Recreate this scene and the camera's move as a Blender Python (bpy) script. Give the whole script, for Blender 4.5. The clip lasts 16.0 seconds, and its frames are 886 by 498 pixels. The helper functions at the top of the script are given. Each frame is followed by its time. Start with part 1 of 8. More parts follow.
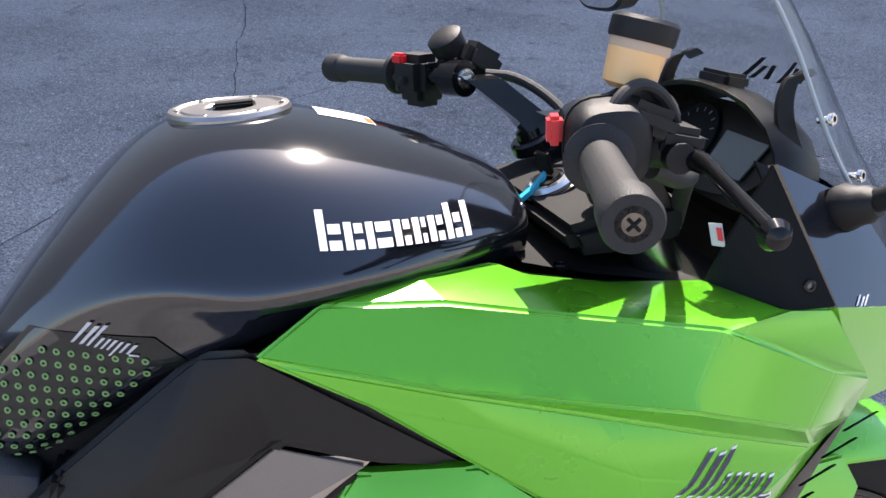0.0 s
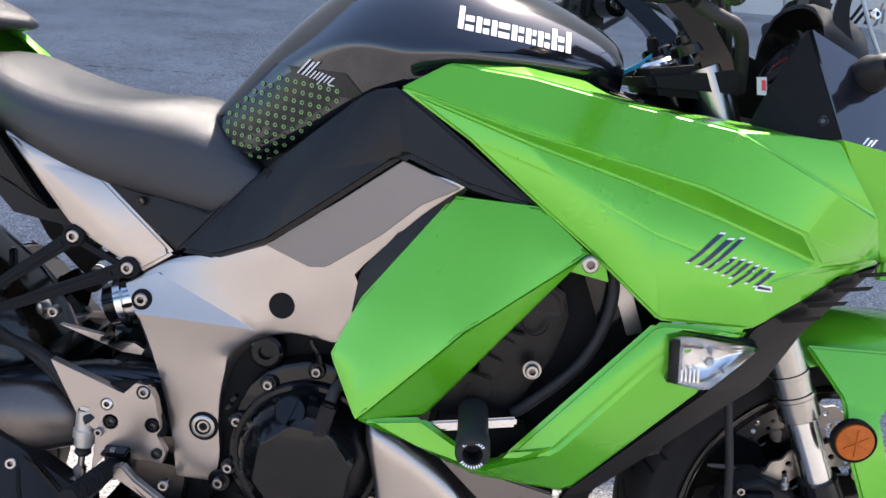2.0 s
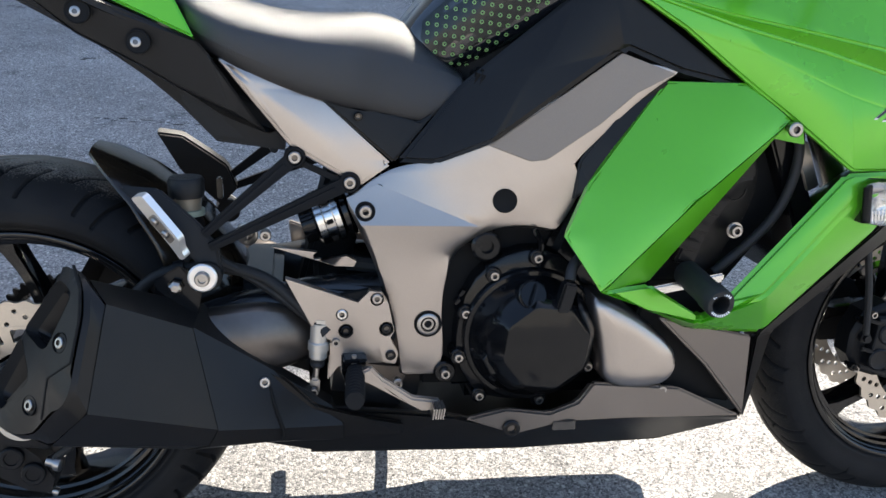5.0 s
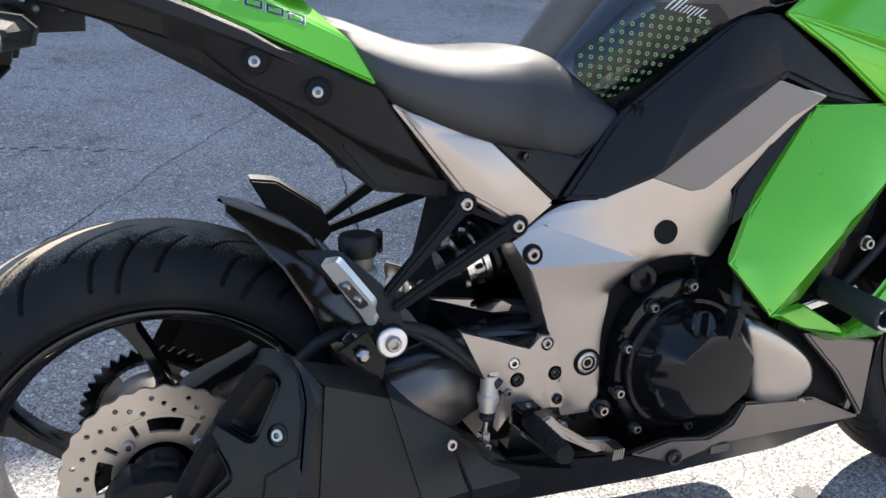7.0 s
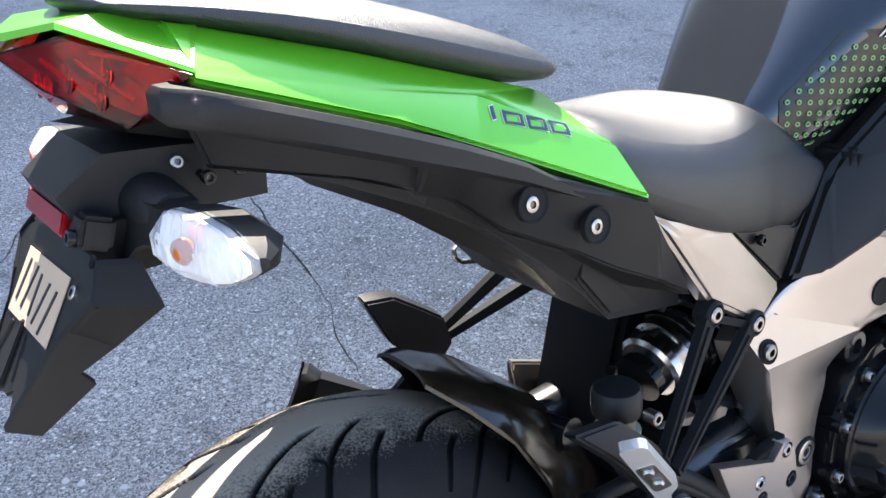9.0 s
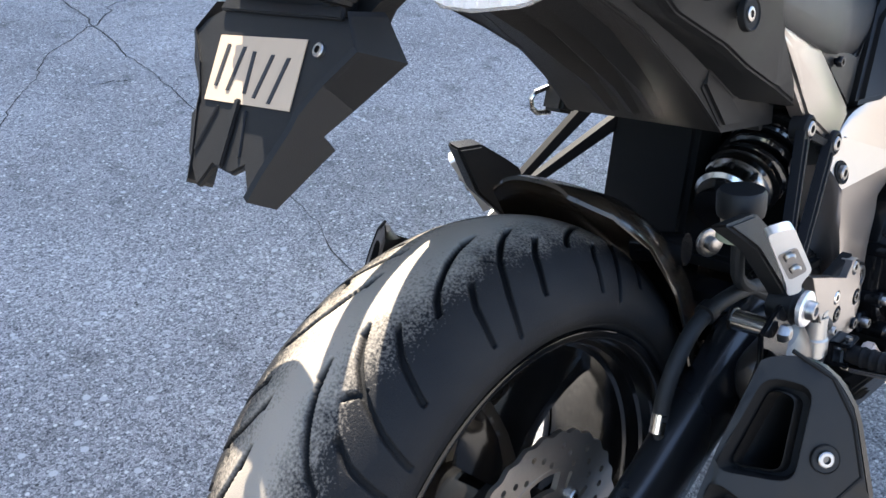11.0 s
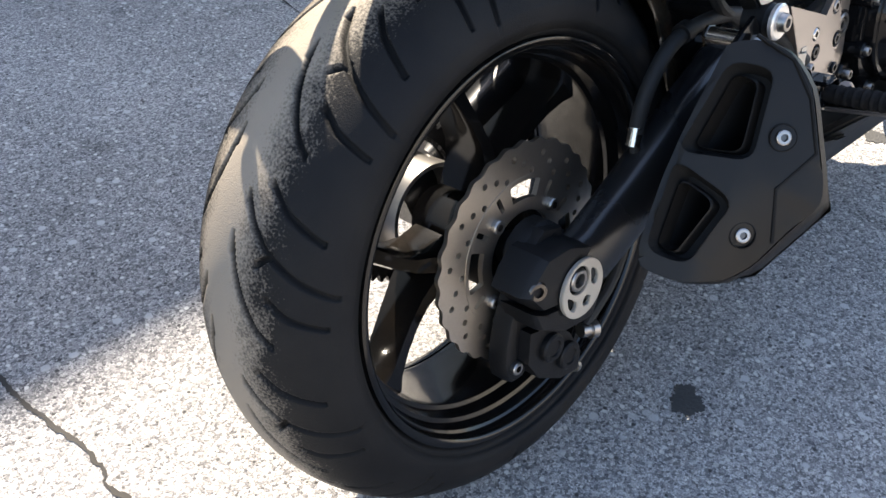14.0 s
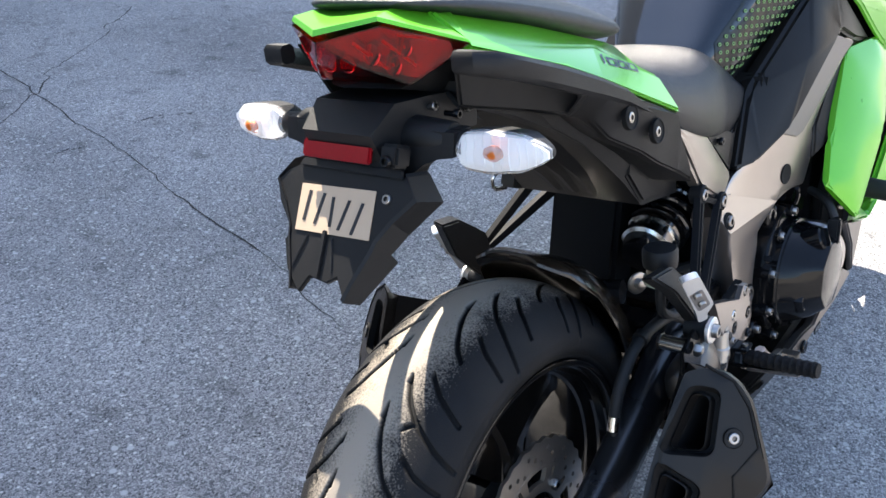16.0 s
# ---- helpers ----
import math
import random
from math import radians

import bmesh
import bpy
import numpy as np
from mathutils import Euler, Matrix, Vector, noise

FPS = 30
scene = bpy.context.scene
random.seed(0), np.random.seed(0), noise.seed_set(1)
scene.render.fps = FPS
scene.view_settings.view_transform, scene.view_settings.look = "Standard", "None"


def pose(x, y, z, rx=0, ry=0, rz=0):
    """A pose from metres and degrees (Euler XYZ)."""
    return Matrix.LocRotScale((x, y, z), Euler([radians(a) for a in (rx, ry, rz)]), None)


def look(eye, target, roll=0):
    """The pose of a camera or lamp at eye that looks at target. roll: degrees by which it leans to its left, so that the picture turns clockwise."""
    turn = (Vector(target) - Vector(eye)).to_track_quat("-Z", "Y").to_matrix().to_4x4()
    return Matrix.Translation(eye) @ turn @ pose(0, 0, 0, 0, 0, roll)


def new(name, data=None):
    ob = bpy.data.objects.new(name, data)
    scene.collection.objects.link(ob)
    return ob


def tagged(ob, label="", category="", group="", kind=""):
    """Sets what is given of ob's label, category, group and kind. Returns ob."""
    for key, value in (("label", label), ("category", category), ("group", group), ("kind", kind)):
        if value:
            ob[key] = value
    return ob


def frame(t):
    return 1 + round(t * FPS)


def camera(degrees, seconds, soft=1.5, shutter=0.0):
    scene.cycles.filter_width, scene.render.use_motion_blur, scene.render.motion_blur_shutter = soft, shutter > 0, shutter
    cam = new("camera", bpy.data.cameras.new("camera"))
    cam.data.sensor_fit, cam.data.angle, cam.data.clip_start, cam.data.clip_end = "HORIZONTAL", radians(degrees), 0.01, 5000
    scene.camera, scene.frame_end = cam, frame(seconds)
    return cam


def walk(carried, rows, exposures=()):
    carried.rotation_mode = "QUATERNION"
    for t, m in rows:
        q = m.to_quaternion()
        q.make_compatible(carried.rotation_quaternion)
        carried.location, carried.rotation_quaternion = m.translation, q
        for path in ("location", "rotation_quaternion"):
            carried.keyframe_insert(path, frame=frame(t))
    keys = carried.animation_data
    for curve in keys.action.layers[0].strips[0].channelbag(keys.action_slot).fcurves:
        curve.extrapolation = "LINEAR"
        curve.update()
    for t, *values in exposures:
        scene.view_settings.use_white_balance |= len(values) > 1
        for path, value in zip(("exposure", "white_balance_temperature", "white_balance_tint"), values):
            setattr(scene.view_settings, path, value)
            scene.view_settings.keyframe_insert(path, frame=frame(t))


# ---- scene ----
LEAN = pose(0, 0, 0.002, -10.5, 0, 0)    # the motorcycle leans on its side stand
cam = camera(53.8, 16.0)
PATH = [
    (0, (0.7797, -0.8149, 1.1598), (1.2847, 1.0056, 0.5034), -1.41),
    (0.5, (0.7999, -0.9733, 1.1042), (1.0566, 0.9275, 0.5373), 1.97),
    (1, (0.8624, -1.0843, 1.0265), (0.9036, 0.8427, 0.4929), 3.00),
    (1.5, (0.9086, -1.1658, 0.9570), (0.8420, 0.7770, 0.4867), 4.56),
    (2, (0.9001, -1.2195, 0.8894), (0.8334, 0.7398, 0.4935), 5.29),
    (2.5, (0.8485, -1.2915, 0.8643), (0.8398, 0.6669, 0.4586), 3.27),
    (3, (0.7737, -1.3670, 0.8262), (0.8190, 0.5817, 0.3785), 1.01),
    (3.5, (0.7236, -1.3525, 0.8076), (0.7986, 0.5802, 0.2984), 0.76),
    (4, (0.6231, -1.3172, 0.8005), (0.7422, 0.6005, 0.2456), 0.91),
    (4.2, (0.5865, -1.3069, 0.8122), (0.7323, 0.6064, 0.2483), 0.87),
    (6.3, (0.0850, -1.2511, 0.8672), (0.6789, 0.5817, 0.3302), 1.35),
    (6.5, (0.0527, -1.2048, 0.8749), (0.6730, 0.6175, 0.3325), 1.07),
    (7, (-0.0175, -1.1126, 0.8947), (0.6704, 0.6772, 0.3259), 0.03),
    (7.5, (-0.0888, -1.0018, 0.9153), (0.7790, 0.6906, 0.2966), -2.11),
    (8, (-0.1706, -0.9001, 0.9489), (0.8492, 0.6838, 0.2772), -3.41),
    (8.5, (-0.2320, -0.7474, 0.9848), (0.8202, 0.8090, 0.2991), -3.78),
    (8.7, (-0.2448, -0.6698, 1.0135), (0.8172, 0.8755, 0.3177), -3.94),
    (10.8, (-0.5017, -0.5053, 0.9480), (0.7657, 0.8343, 0.1738), -4.80),
    (11, (-0.4971, -0.5090, 0.9118), (0.7631, 0.8300, 0.1251), -4.62),
    (11.5, (-0.4973, -0.5209, 0.8528), (0.7515, 0.8074, 0.0305), -4.23),
    (12, (-0.5053, -0.5392, 0.8156), (0.7331, 0.7705, -0.0509), -4.51),
    (12.5, (-0.5091, -0.5715, 0.7943), (0.7139, 0.7181, -0.1228), -5.46),
    (13, (-0.5162, -0.5940, 0.7718), (0.6764, 0.6807, -0.2046), -6.04),
    (13.5, (-0.5393, -0.6074, 0.7768), (0.6148, 0.6632, -0.2495), -6.55),
    (14, (-0.5670, -0.6019, 0.7930), (0.5639, 0.6766, -0.2494), -6.08),
    (14.5, (-0.5685, -0.6061, 0.8482), (0.5898, 0.6943, -0.1351), -4.71),
    (15, (-0.5715, -0.6394, 0.9222), (0.6451, 0.6793, 0.0385), -4.29),
    (15.5, (-0.6163, -0.6902, 1.0060), (0.6574, 0.6206, 0.1939), -5.56),
    (16, (-0.7271, -0.5999, 1.0872), (0.6752, 0.5959, 0.3102), -6.61),
]
walk(cam, [(t, LEAN @ look(eye, target, roll)) for t, eye, target, roll in PATH], [(0, 1.78, 6500, 17), (0.5, 1.86, 6500, 18), (1, 1.92, 6500, 17), (1.5, 1.96, 6500, 16), (2, 1.98, 6500, 15.5), (2.5, 1.9, 6500, 15), (3, 1.70, 6500, 12), (3.5, 1.73, 6500, 9), (4, 1.71, 6500, 8.5), (6.5, 1.86, 6450, 10.5), (7, 1.85, 6458, 10.8), (7.5, 2.18, 6465, 11), (8, 2.33, 6472, 11.2), (8.5, 2.43, 6480, 11.5), (11, 2.60, 6480, 10.5), (12, 2.74, 6700, 11), (13, 2.70, 6950, 11), (13.5, 2.29, 7000, 11), (14, 2.06, 6950, 11), (14.5, 2.25, 6900, 11), (15, 2.6, 6700, 11), (15.5, 2.58, 6550, 11), (16, 2.18, 6500, 11)])

# ---- light ----
SHADE_EDGE, WALL_FACE = 0.43, 11.0
SUN = Vector((0.38, 0.755, 1.0)).normalized()
WALL_TOP = (WALL_FACE - SHADE_EDGE) * SUN.z / SUN.y
world = bpy.data.worlds.new("sky")
scene.world = world
world.use_nodes = True
wn = world.node_tree.nodes
sky = wn.new("ShaderNodeTexSky")
sky.sky_type, sky.sun_disc = "NISHITA", False
sky.sun_elevation, sky.sun_rotation = math.asin(SUN.z), math.atan2(SUN.x, SUN.y)
sky.air_density, sky.dust_density = 1.0, 1.0
world.node_tree.links.new(sky.outputs[0], wn["Background"].inputs[0])
wn["Background"].inputs[1].default_value = 0.13
lamp = bpy.data.lights.new("sun", "SUN")
lamp.energy, lamp.angle, lamp.color = 5.0, radians(0.32), (1.0, 0.925, 0.81)
sun = new("sun", lamp)
sun.matrix_world = look((0, 0, 0), -SUN)


# ---- materials ----
def material(name, color, rough=0.5, metal=0.0, coat=0.0, var=0.12, scale=40.0, bump=0.0, bump_scale=400.0, spec=0.5, dirt=None, dirt_amount=0.0, dirt_scale=6.0):
    m = bpy.data.materials.new(name)
    m.use_nodes = True
    nt = m.node_tree
    b = nt.nodes["Principled BSDF"]
    b.inputs["Roughness"].default_value, b.inputs["Metallic"].default_value = rough, metal
    b.inputs["Coat Weight"].default_value, b.inputs["Coat Roughness"].default_value = coat, 0.03
    b.inputs["Specular IOR Level"].default_value = spec
    tc = nt.nodes.new("ShaderNodeTexCoord")
    n1, n2 = nt.nodes.new("ShaderNodeTexNoise"), nt.nodes.new("ShaderNodeTexNoise")
    n1.inputs["Scale"].default_value, n1.inputs["Detail"].default_value = scale, 6
    n2.inputs["Scale"].default_value, n2.inputs["Detail"].default_value = dirt_scale, 8
    nt.links.new(tc.outputs["Object"], n1.inputs["Vector"])
    nt.links.new(tc.outputs["Object"], n2.inputs["Vector"])
    ramp = nt.nodes.new("ShaderNodeMix")
    ramp.data_type = "RGBA"
    lo, hi = [c * (1 - var) for c in color], [min(1, c * (1 + var)) for c in color]
    ramp.inputs["A"].default_value, ramp.inputs["B"].default_value = (*lo, 1), (*hi, 1)
    nt.links.new(n1.outputs["Fac"], ramp.inputs["Factor"])
    out = ramp.outputs["Result"]
    if dirt:
        r = nt.nodes.new("ShaderNodeMapRange")
        r.inputs["From Min"].default_value, r.inputs["From Max"].default_value, r.inputs["To Max"].default_value = 0.45, 0.75, dirt_amount
        nt.links.new(n2.outputs["Fac"], r.inputs["Value"])
        mix = nt.nodes.new("ShaderNodeMix")
        mix.data_type = "RGBA"
        mix.inputs["B"].default_value = (*dirt, 1)
        nt.links.new(r.outputs[0], mix.inputs["Factor"])
        nt.links.new(out, mix.inputs["A"])
        out = mix.outputs["Result"]
    nt.links.new(out, b.inputs["Base Color"])
    rr = nt.nodes.new("ShaderNodeMapRange")
    rr.inputs["To Min"].default_value, rr.inputs["To Max"].default_value = max(0.0, rough * 0.8), min(1, rough * 1.25)
    nt.links.new(n2.outputs["Fac"], rr.inputs["Value"])
    nt.links.new(rr.outputs[0], b.inputs["Roughness"])
    if bump:
        n3 = nt.nodes.new("ShaderNodeTexNoise")
        n3.inputs["Scale"].default_value, n3.inputs["Detail"].default_value = bump_scale, 4
        nt.links.new(tc.outputs["Object"], n3.inputs["Vector"])
        bp = nt.nodes.new("ShaderNodeBump")
        bp.inputs["Strength"].default_value, bp.inputs["Distance"].default_value = bump, 0.002
        nt.links.new(n3.outputs["Fac"], bp.inputs["Height"])
        nt.links.new(bp.outputs[0], b.inputs["Normal"])
    return m


GREEN = material("lime_paint", (0.096, 0.40, 0.013), 0.28, 0.35, 0.7, 0.06, 1500, spec=0.35)
BLACK = material("pearl_black_paint", (0.005, 0.0058, 0.0085), 0.10, 0.0, 0.5, 0.4, 2500, spec=0.55)
GREEN.node_tree.nodes["Principled BSDF"].inputs["Coat Roughness"].default_value = 0.13
SATIN = material("satin_black_plastic", (0.0078, 0.0070, 0.0064), 0.36, var=0.2, bump=0.08, bump_scale=900, dirt=(0.024, 0.019, 0.014), dirt_amount=0.3, spec=0.22)
PLASTIC = material("grained_black_plastic", (0.007, 0.007, 0.0073), 0.46, var=0.2, bump=0.25, bump_scale=1500, dirt=(0.024, 0.021, 0.018), dirt_amount=0.3, spec=0.25)
VINYL = material("seat_vinyl", (0.0068, 0.0073, 0.0088), 0.335, var=0.15, bump=0.50, bump_scale=1100, dirt=(0.016, 0.015, 0.015), dirt_amount=0.2, spec=0.64)
RUBBER = material("tyre_rubber", (0.008, 0.008, 0.0085), 0.65, var=0.2, bump=0.3, bump_scale=700, dirt=(0.04, 0.036, 0.031), dirt_amount=0.3, dirt_scale=9, spec=0.16)
GRIP = material("grip_rubber", (0.016, 0.016, 0.016), 0.6, var=0.2, bump=0.3, bump_scale=800, spec=0.3)
SILVER = material("silver_frame_paint", (0.375, 0.335, 0.305), 0.30, 0.92, 0.1, 0.06, 700, dirt=(0.28, 0.25, 0.22), dirt_amount=0.35)
BRONZE = material("grey_film", (0.185, 0.162, 0.142), 0.42, 0.2, 0.0, 0.08, 500)
PIPE = material("dull_exhaust_steel", (0.12, 0.105, 0.095), 0.36, 0.9, var=0.15, scale=90, dirt=(0.09, 0.075, 0.06), dirt_amount=0.5, dirt_scale=14)
CHROME = material("bright_steel", (0.62, 0.61, 0.59), 0.2, 1.0, var=0.06, scale=300)
STEEL = material("machined_steel", (0.36, 0.34, 0.32), 0.33, 1.0, var=0.12, scale=250, dirt=(0.22, 0.18, 0.14), dirt_amount=0.4)
DARKMETAL = material("black_engine_paint", (0.005, 0.005, 0.0055), 0.11, 0.0, 0.0, 0.2, 300, dirt=(0.014, 0.012, 0.010), dirt_amount=0.3, spec=0.24)
CASTING = material("matt_black_casting", (0.0062, 0.0062, 0.0068), 0.46, var=0.3, bump=0.25, bump_scale=700, dirt=(0.022, 0.018, 0.014), dirt_amount=0.3, spec=0.22)
RIM = material("gloss_black_wheel", (0.0042, 0.0042, 0.0044), 0.12, 0.0, 0.1, 0.2, 300, dirt=(0.030, 0.021, 0.013), dirt_amount=0.3, dirt_scale=14, spec=0.34)
FORK = material("dark_metal_and_socket_shade", (0.11, 0.10, 0.092), 0.28, 1.0, var=0.08, scale=300)
CLIPMAT = material("pale_clip", (0.22, 0.24, 0.17), 0.5)
DISC = material("bare_disc_steel", (0.46, 0.415, 0.36), 0.36, 1.0, var=0.08, scale=300, dirt=(0.34, 0.29, 0.24), dirt_amount=0.3, dirt_scale=20)
BRIGHT = material("polished_alloy", (0.74, 0.71, 0.67), 0.3, 0.7, var=0.06, scale=60, dirt=(0.5, 0.45, 0.4), dirt_amount=0.3)
# brown base and patches: dust, and a brown-gold reflection put into the colour
HUGGERMAT = material("dusty_plastic_with_brown_reflection", (0.012, 0.0085, 0.0055), 0.16, var=0.3, scale=200, dirt=(0.060, 0.038, 0.020), dirt_amount=0.5, dirt_scale=16, spec=0.42)
BELLY = material("dark_silver_paint", (0.17, 0.15, 0.135), 0.4, 0.8, var=0.08, scale=700, dirt=(0.12, 0.10, 0.08), dirt_amount=0.4)
SMOKY = material("smoky_cup", (0.16, 0.13, 0.09), 0.3, var=0.1)
DIM = material("dim_dial_print", (0.16, 0.16, 0.16), 0.6)
# near-black for inner plastic, and for shade painted in as holes and recesses
CAVITY = material("dark_plastic_and_recess_shade", (0.004, 0.004, 0.004), 0.7, var=0.2, spec=0.2)
WHITE = material("white_decal", (0.75, 0.75, 0.74), 0.4, var=0.03)
NAVY = material("navy_decal", (0.012, 0.013, 0.045), 0.35, var=0.1)
GREY_DECAL = material("grey_decal", (0.45, 0.45, 0.46), 0.4, var=0.05)
PAPER = material("tan_paper", (0.44, 0.325, 0.22), 0.7, var=0.06, scale=60)
INK = material("black_ink", (0.01, 0.01, 0.012), 0.5)
RED = material("red_plastic", (0.55, 0.01, 0.015), 0.35)
REDLENS = material("red_lens", (0.20, 0.003, 0.006), 0.12, var=0.35, scale=700, spec=0.3)
AMBER = material("amber_lens", (0.42, 0.095, 0.010), 0.45, var=0.4, scale=160, spec=0.2)
ARMMAT = material("satin_black_arm", (0.010, 0.0105, 0.012), 0.27, 0.0, 0.0, 0.2, 300, dirt=(0.03, 0.026, 0.02), dirt_amount=0.25, spec=0.55)
PLATEMAT = material("brushed_axle_plate", (0.50, 0.46, 0.40), 0.42, 0.55, var=0.06, scale=120)
TUBEMAT = material("clear_anodised_tube", (0.34, 0.325, 0.30), 0.24, 1.0, var=0.05, scale=260)
STRUTMAT = material("matt_black_strut", (0.0075, 0.0075, 0.008), 0.62, var=0.2, bump=0.2, bump_scale=900, spec=0.14)
TEAL = material("teal_tag", (0.02, 0.32, 0.45), 0.4)


def asphalt():
    m = bpy.data.materials.new("worn_asphalt")
    m.use_nodes = True
    nt = m.node_tree
    b = nt.nodes["Principled BSDF"]
    b.inputs["Roughness"].default_value = 0.85
    tc = nt.nodes.new("ShaderNodeTexCoord")

    def node(kind, **values):
        n = nt.nodes.new(kind)
        for k, v in values.items():
            n.inputs[k.replace("_", " ")].default_value = v
        return n
    stones = node("ShaderNodeTexVoronoi", Scale=270.0)
    fine = node("ShaderNodeTexNoise", Scale=420.0, Detail=4.0)
    patch = node("ShaderNodeTexNoise", Scale=1.3, Detail=6.0)
    spots = node("ShaderNodeTexNoise", Scale=9.0, Detail=5.0)
    for n in (stones, fine, patch, spots):
        nt.links.new(tc.outputs["Object"], n.inputs["Vector"])
    ramp = nt.nodes.new("ShaderNodeValToRGB")
    ramp.color_ramp.elements[0].position, ramp.color_ramp.elements[0].color = 0.0, (0.082, 0.081, 0.086, 1)
    ramp.color_ramp.elements[1].position, ramp.color_ramp.elements[1].color = 1.0, (0.40, 0.385, 0.37, 1)
    sep = nt.nodes.new("ShaderNodeSeparateColor")
    nt.links.new(stones.outputs["Color"], sep.inputs[0])
    nt.links.new(sep.outputs[0], ramp.inputs[0])

    def mix(kind, a, c, f):
        x = nt.nodes.new("ShaderNodeMix")
        x.data_type, x.blend_type = "RGBA", kind
        for socket, v in (("A", a), ("B", c), ("Factor", f)):
            if isinstance(v, bpy.types.NodeSocket):
                nt.links.new(v, x.inputs[socket])
            else:
                x.inputs[socket].default_value = v
        return x.outputs["Result"]
    rp = nt.nodes.new("ShaderNodeValToRGB")
    rp.color_ramp.elements[0].position, rp.color_ramp.elements[0].color = 0.3, (0.7, 0.7, 0.7, 1)
    rp.color_ramp.elements[1].position, rp.color_ramp.elements[1].color = 0.7, (1.2, 1.2, 1.2, 1)
    nt.links.new(patch.outputs["Fac"], rp.inputs[0])
    rs = nt.nodes.new("ShaderNodeValToRGB")
    rs.color_ramp.elements[0].position, rs.color_ramp.elements[0].color = 0.30, (0.55, 0.55, 0.55, 1)
    rs.color_ramp.elements[1].position, rs.color_ramp.elements[1].color = 0.42, (1, 1, 1, 1)
    nt.links.new(spots.outputs["Fac"], rs.inputs[0])
    c = mix("MULTIPLY", ramp.outputs[0], rp.outputs[0], 1.0)
    c = mix("MULTIPLY", c, rs.outputs[0], 0.8)
    rf = nt.nodes.new("ShaderNodeValToRGB")
    rf.color_ramp.elements[0].position, rf.color_ramp.elements[0].color = 0.33, (0.5, 0.5, 0.5, 1)
    rf.color_ramp.elements[1].position, rf.color_ramp.elements[1].color = 0.66, (1.5, 1.5, 1.5, 1)
    nt.links.new(fine.outputs["Fac"], rf.inputs[0])
    c = mix("MULTIPLY", c, rf.outputs[0], 1.0)
    chips = node("ShaderNodeTexVoronoi", Scale=118.0)
    nt.links.new(tc.outputs["Object"], chips.inputs["Vector"])
    pick = nt.nodes.new("ShaderNodeSeparateColor")
    nt.links.new(chips.outputs["Color"], pick.inputs[0])

    def step(socket, a, d):
        r = node("ShaderNodeMapRange")
        r.inputs["From Min"].default_value, r.inputs["From Max"].default_value = a, d
        nt.links.new(socket, r.inputs["Value"])
        return r.outputs[0]
    both = nt.nodes.new("ShaderNodeMath")
    both.operation = "MULTIPLY"
    nt.links.new(step(pick.outputs[0], 0.70, 0.80), both.inputs[0])
    nt.links.new(step(chips.outputs["Distance"], 0.50, 0.30), both.inputs[1])
    tone = nt.nodes.new("ShaderNodeValToRGB")
    tone.color_ramp.elements[0].position, tone.color_ramp.elements[0].color = 0.0, (0.13, 0.128, 0.130, 1)
    tone.color_ramp.elements[1].position, tone.color_ramp.elements[1].color = 1.0, (0.56, 0.54, 0.50, 1)
    nt.links.new(pick.outputs[2], tone.inputs[0])
    c = mix("MIX", c, tone.outputs[0], both.outputs[0])
    pits = nt.nodes.new("ShaderNodeMath")
    pits.operation = "MULTIPLY"
    nt.links.new(step(pick.outputs[1], 0.90, 0.97), pits.inputs[0])
    nt.links.new(step(chips.outputs["Distance"], 0.45, 0.25), pits.inputs[1])
    c = mix("MIX", c, (0.035, 0.034, 0.034, 1), pits.outputs[0])
    big = node("ShaderNodeTexVoronoi", Scale=52.0)
    nt.links.new(tc.outputs["Object"], big.inputs["Vector"])
    few = nt.nodes.new("ShaderNodeSeparateColor")
    nt.links.new(big.outputs["Color"], few.inputs[0])
    stone = nt.nodes.new("ShaderNodeMath")
    stone.operation = "MULTIPLY"
    nt.links.new(step(few.outputs[0], 0.93, 0.96), stone.inputs[0])
    nt.links.new(step(big.outputs["Distance"], 0.40, 0.30), stone.inputs[1])
    c = mix("MIX", c, (0.42, 0.41, 0.40, 1), stone.outputs[0])
    nt.links.new(c, b.inputs["Base Color"])
    h = nt.nodes.new("ShaderNodeMath")
    h.operation = "MULTIPLY_ADD"
    h.inputs[1].default_value = -0.6
    nt.links.new(stones.outputs["Distance"], h.inputs[0])
    nt.links.new(fine.outputs["Fac"], h.inputs[2])
    bp = nt.nodes.new("ShaderNodeBump")
    bp.inputs["Strength"].default_value, bp.inputs["Distance"].default_value = 0.8, 0.004
    nt.links.new(h.outputs[0], bp.inputs["Height"])
    nt.links.new(bp.outputs[0], b.inputs["Normal"])
    return m


ASPHALT = asphalt()
WALLMAT = material("plain_render", (0.45, 0.43, 0.40), 0.9, var=0.1, scale=3)


def glass(name, color=(1, 1, 1), rough=0.02, ior=1.45):
    m = bpy.data.materials.new(name)
    m.use_nodes = True
    b = m.node_tree.nodes["Principled BSDF"]
    b.inputs["Base Color"].default_value = (*color, 1)
    b.inputs["Transmission Weight"].default_value, b.inputs["Roughness"].default_value, b.inputs["IOR"].default_value = 1.0, rough, ior
    return m


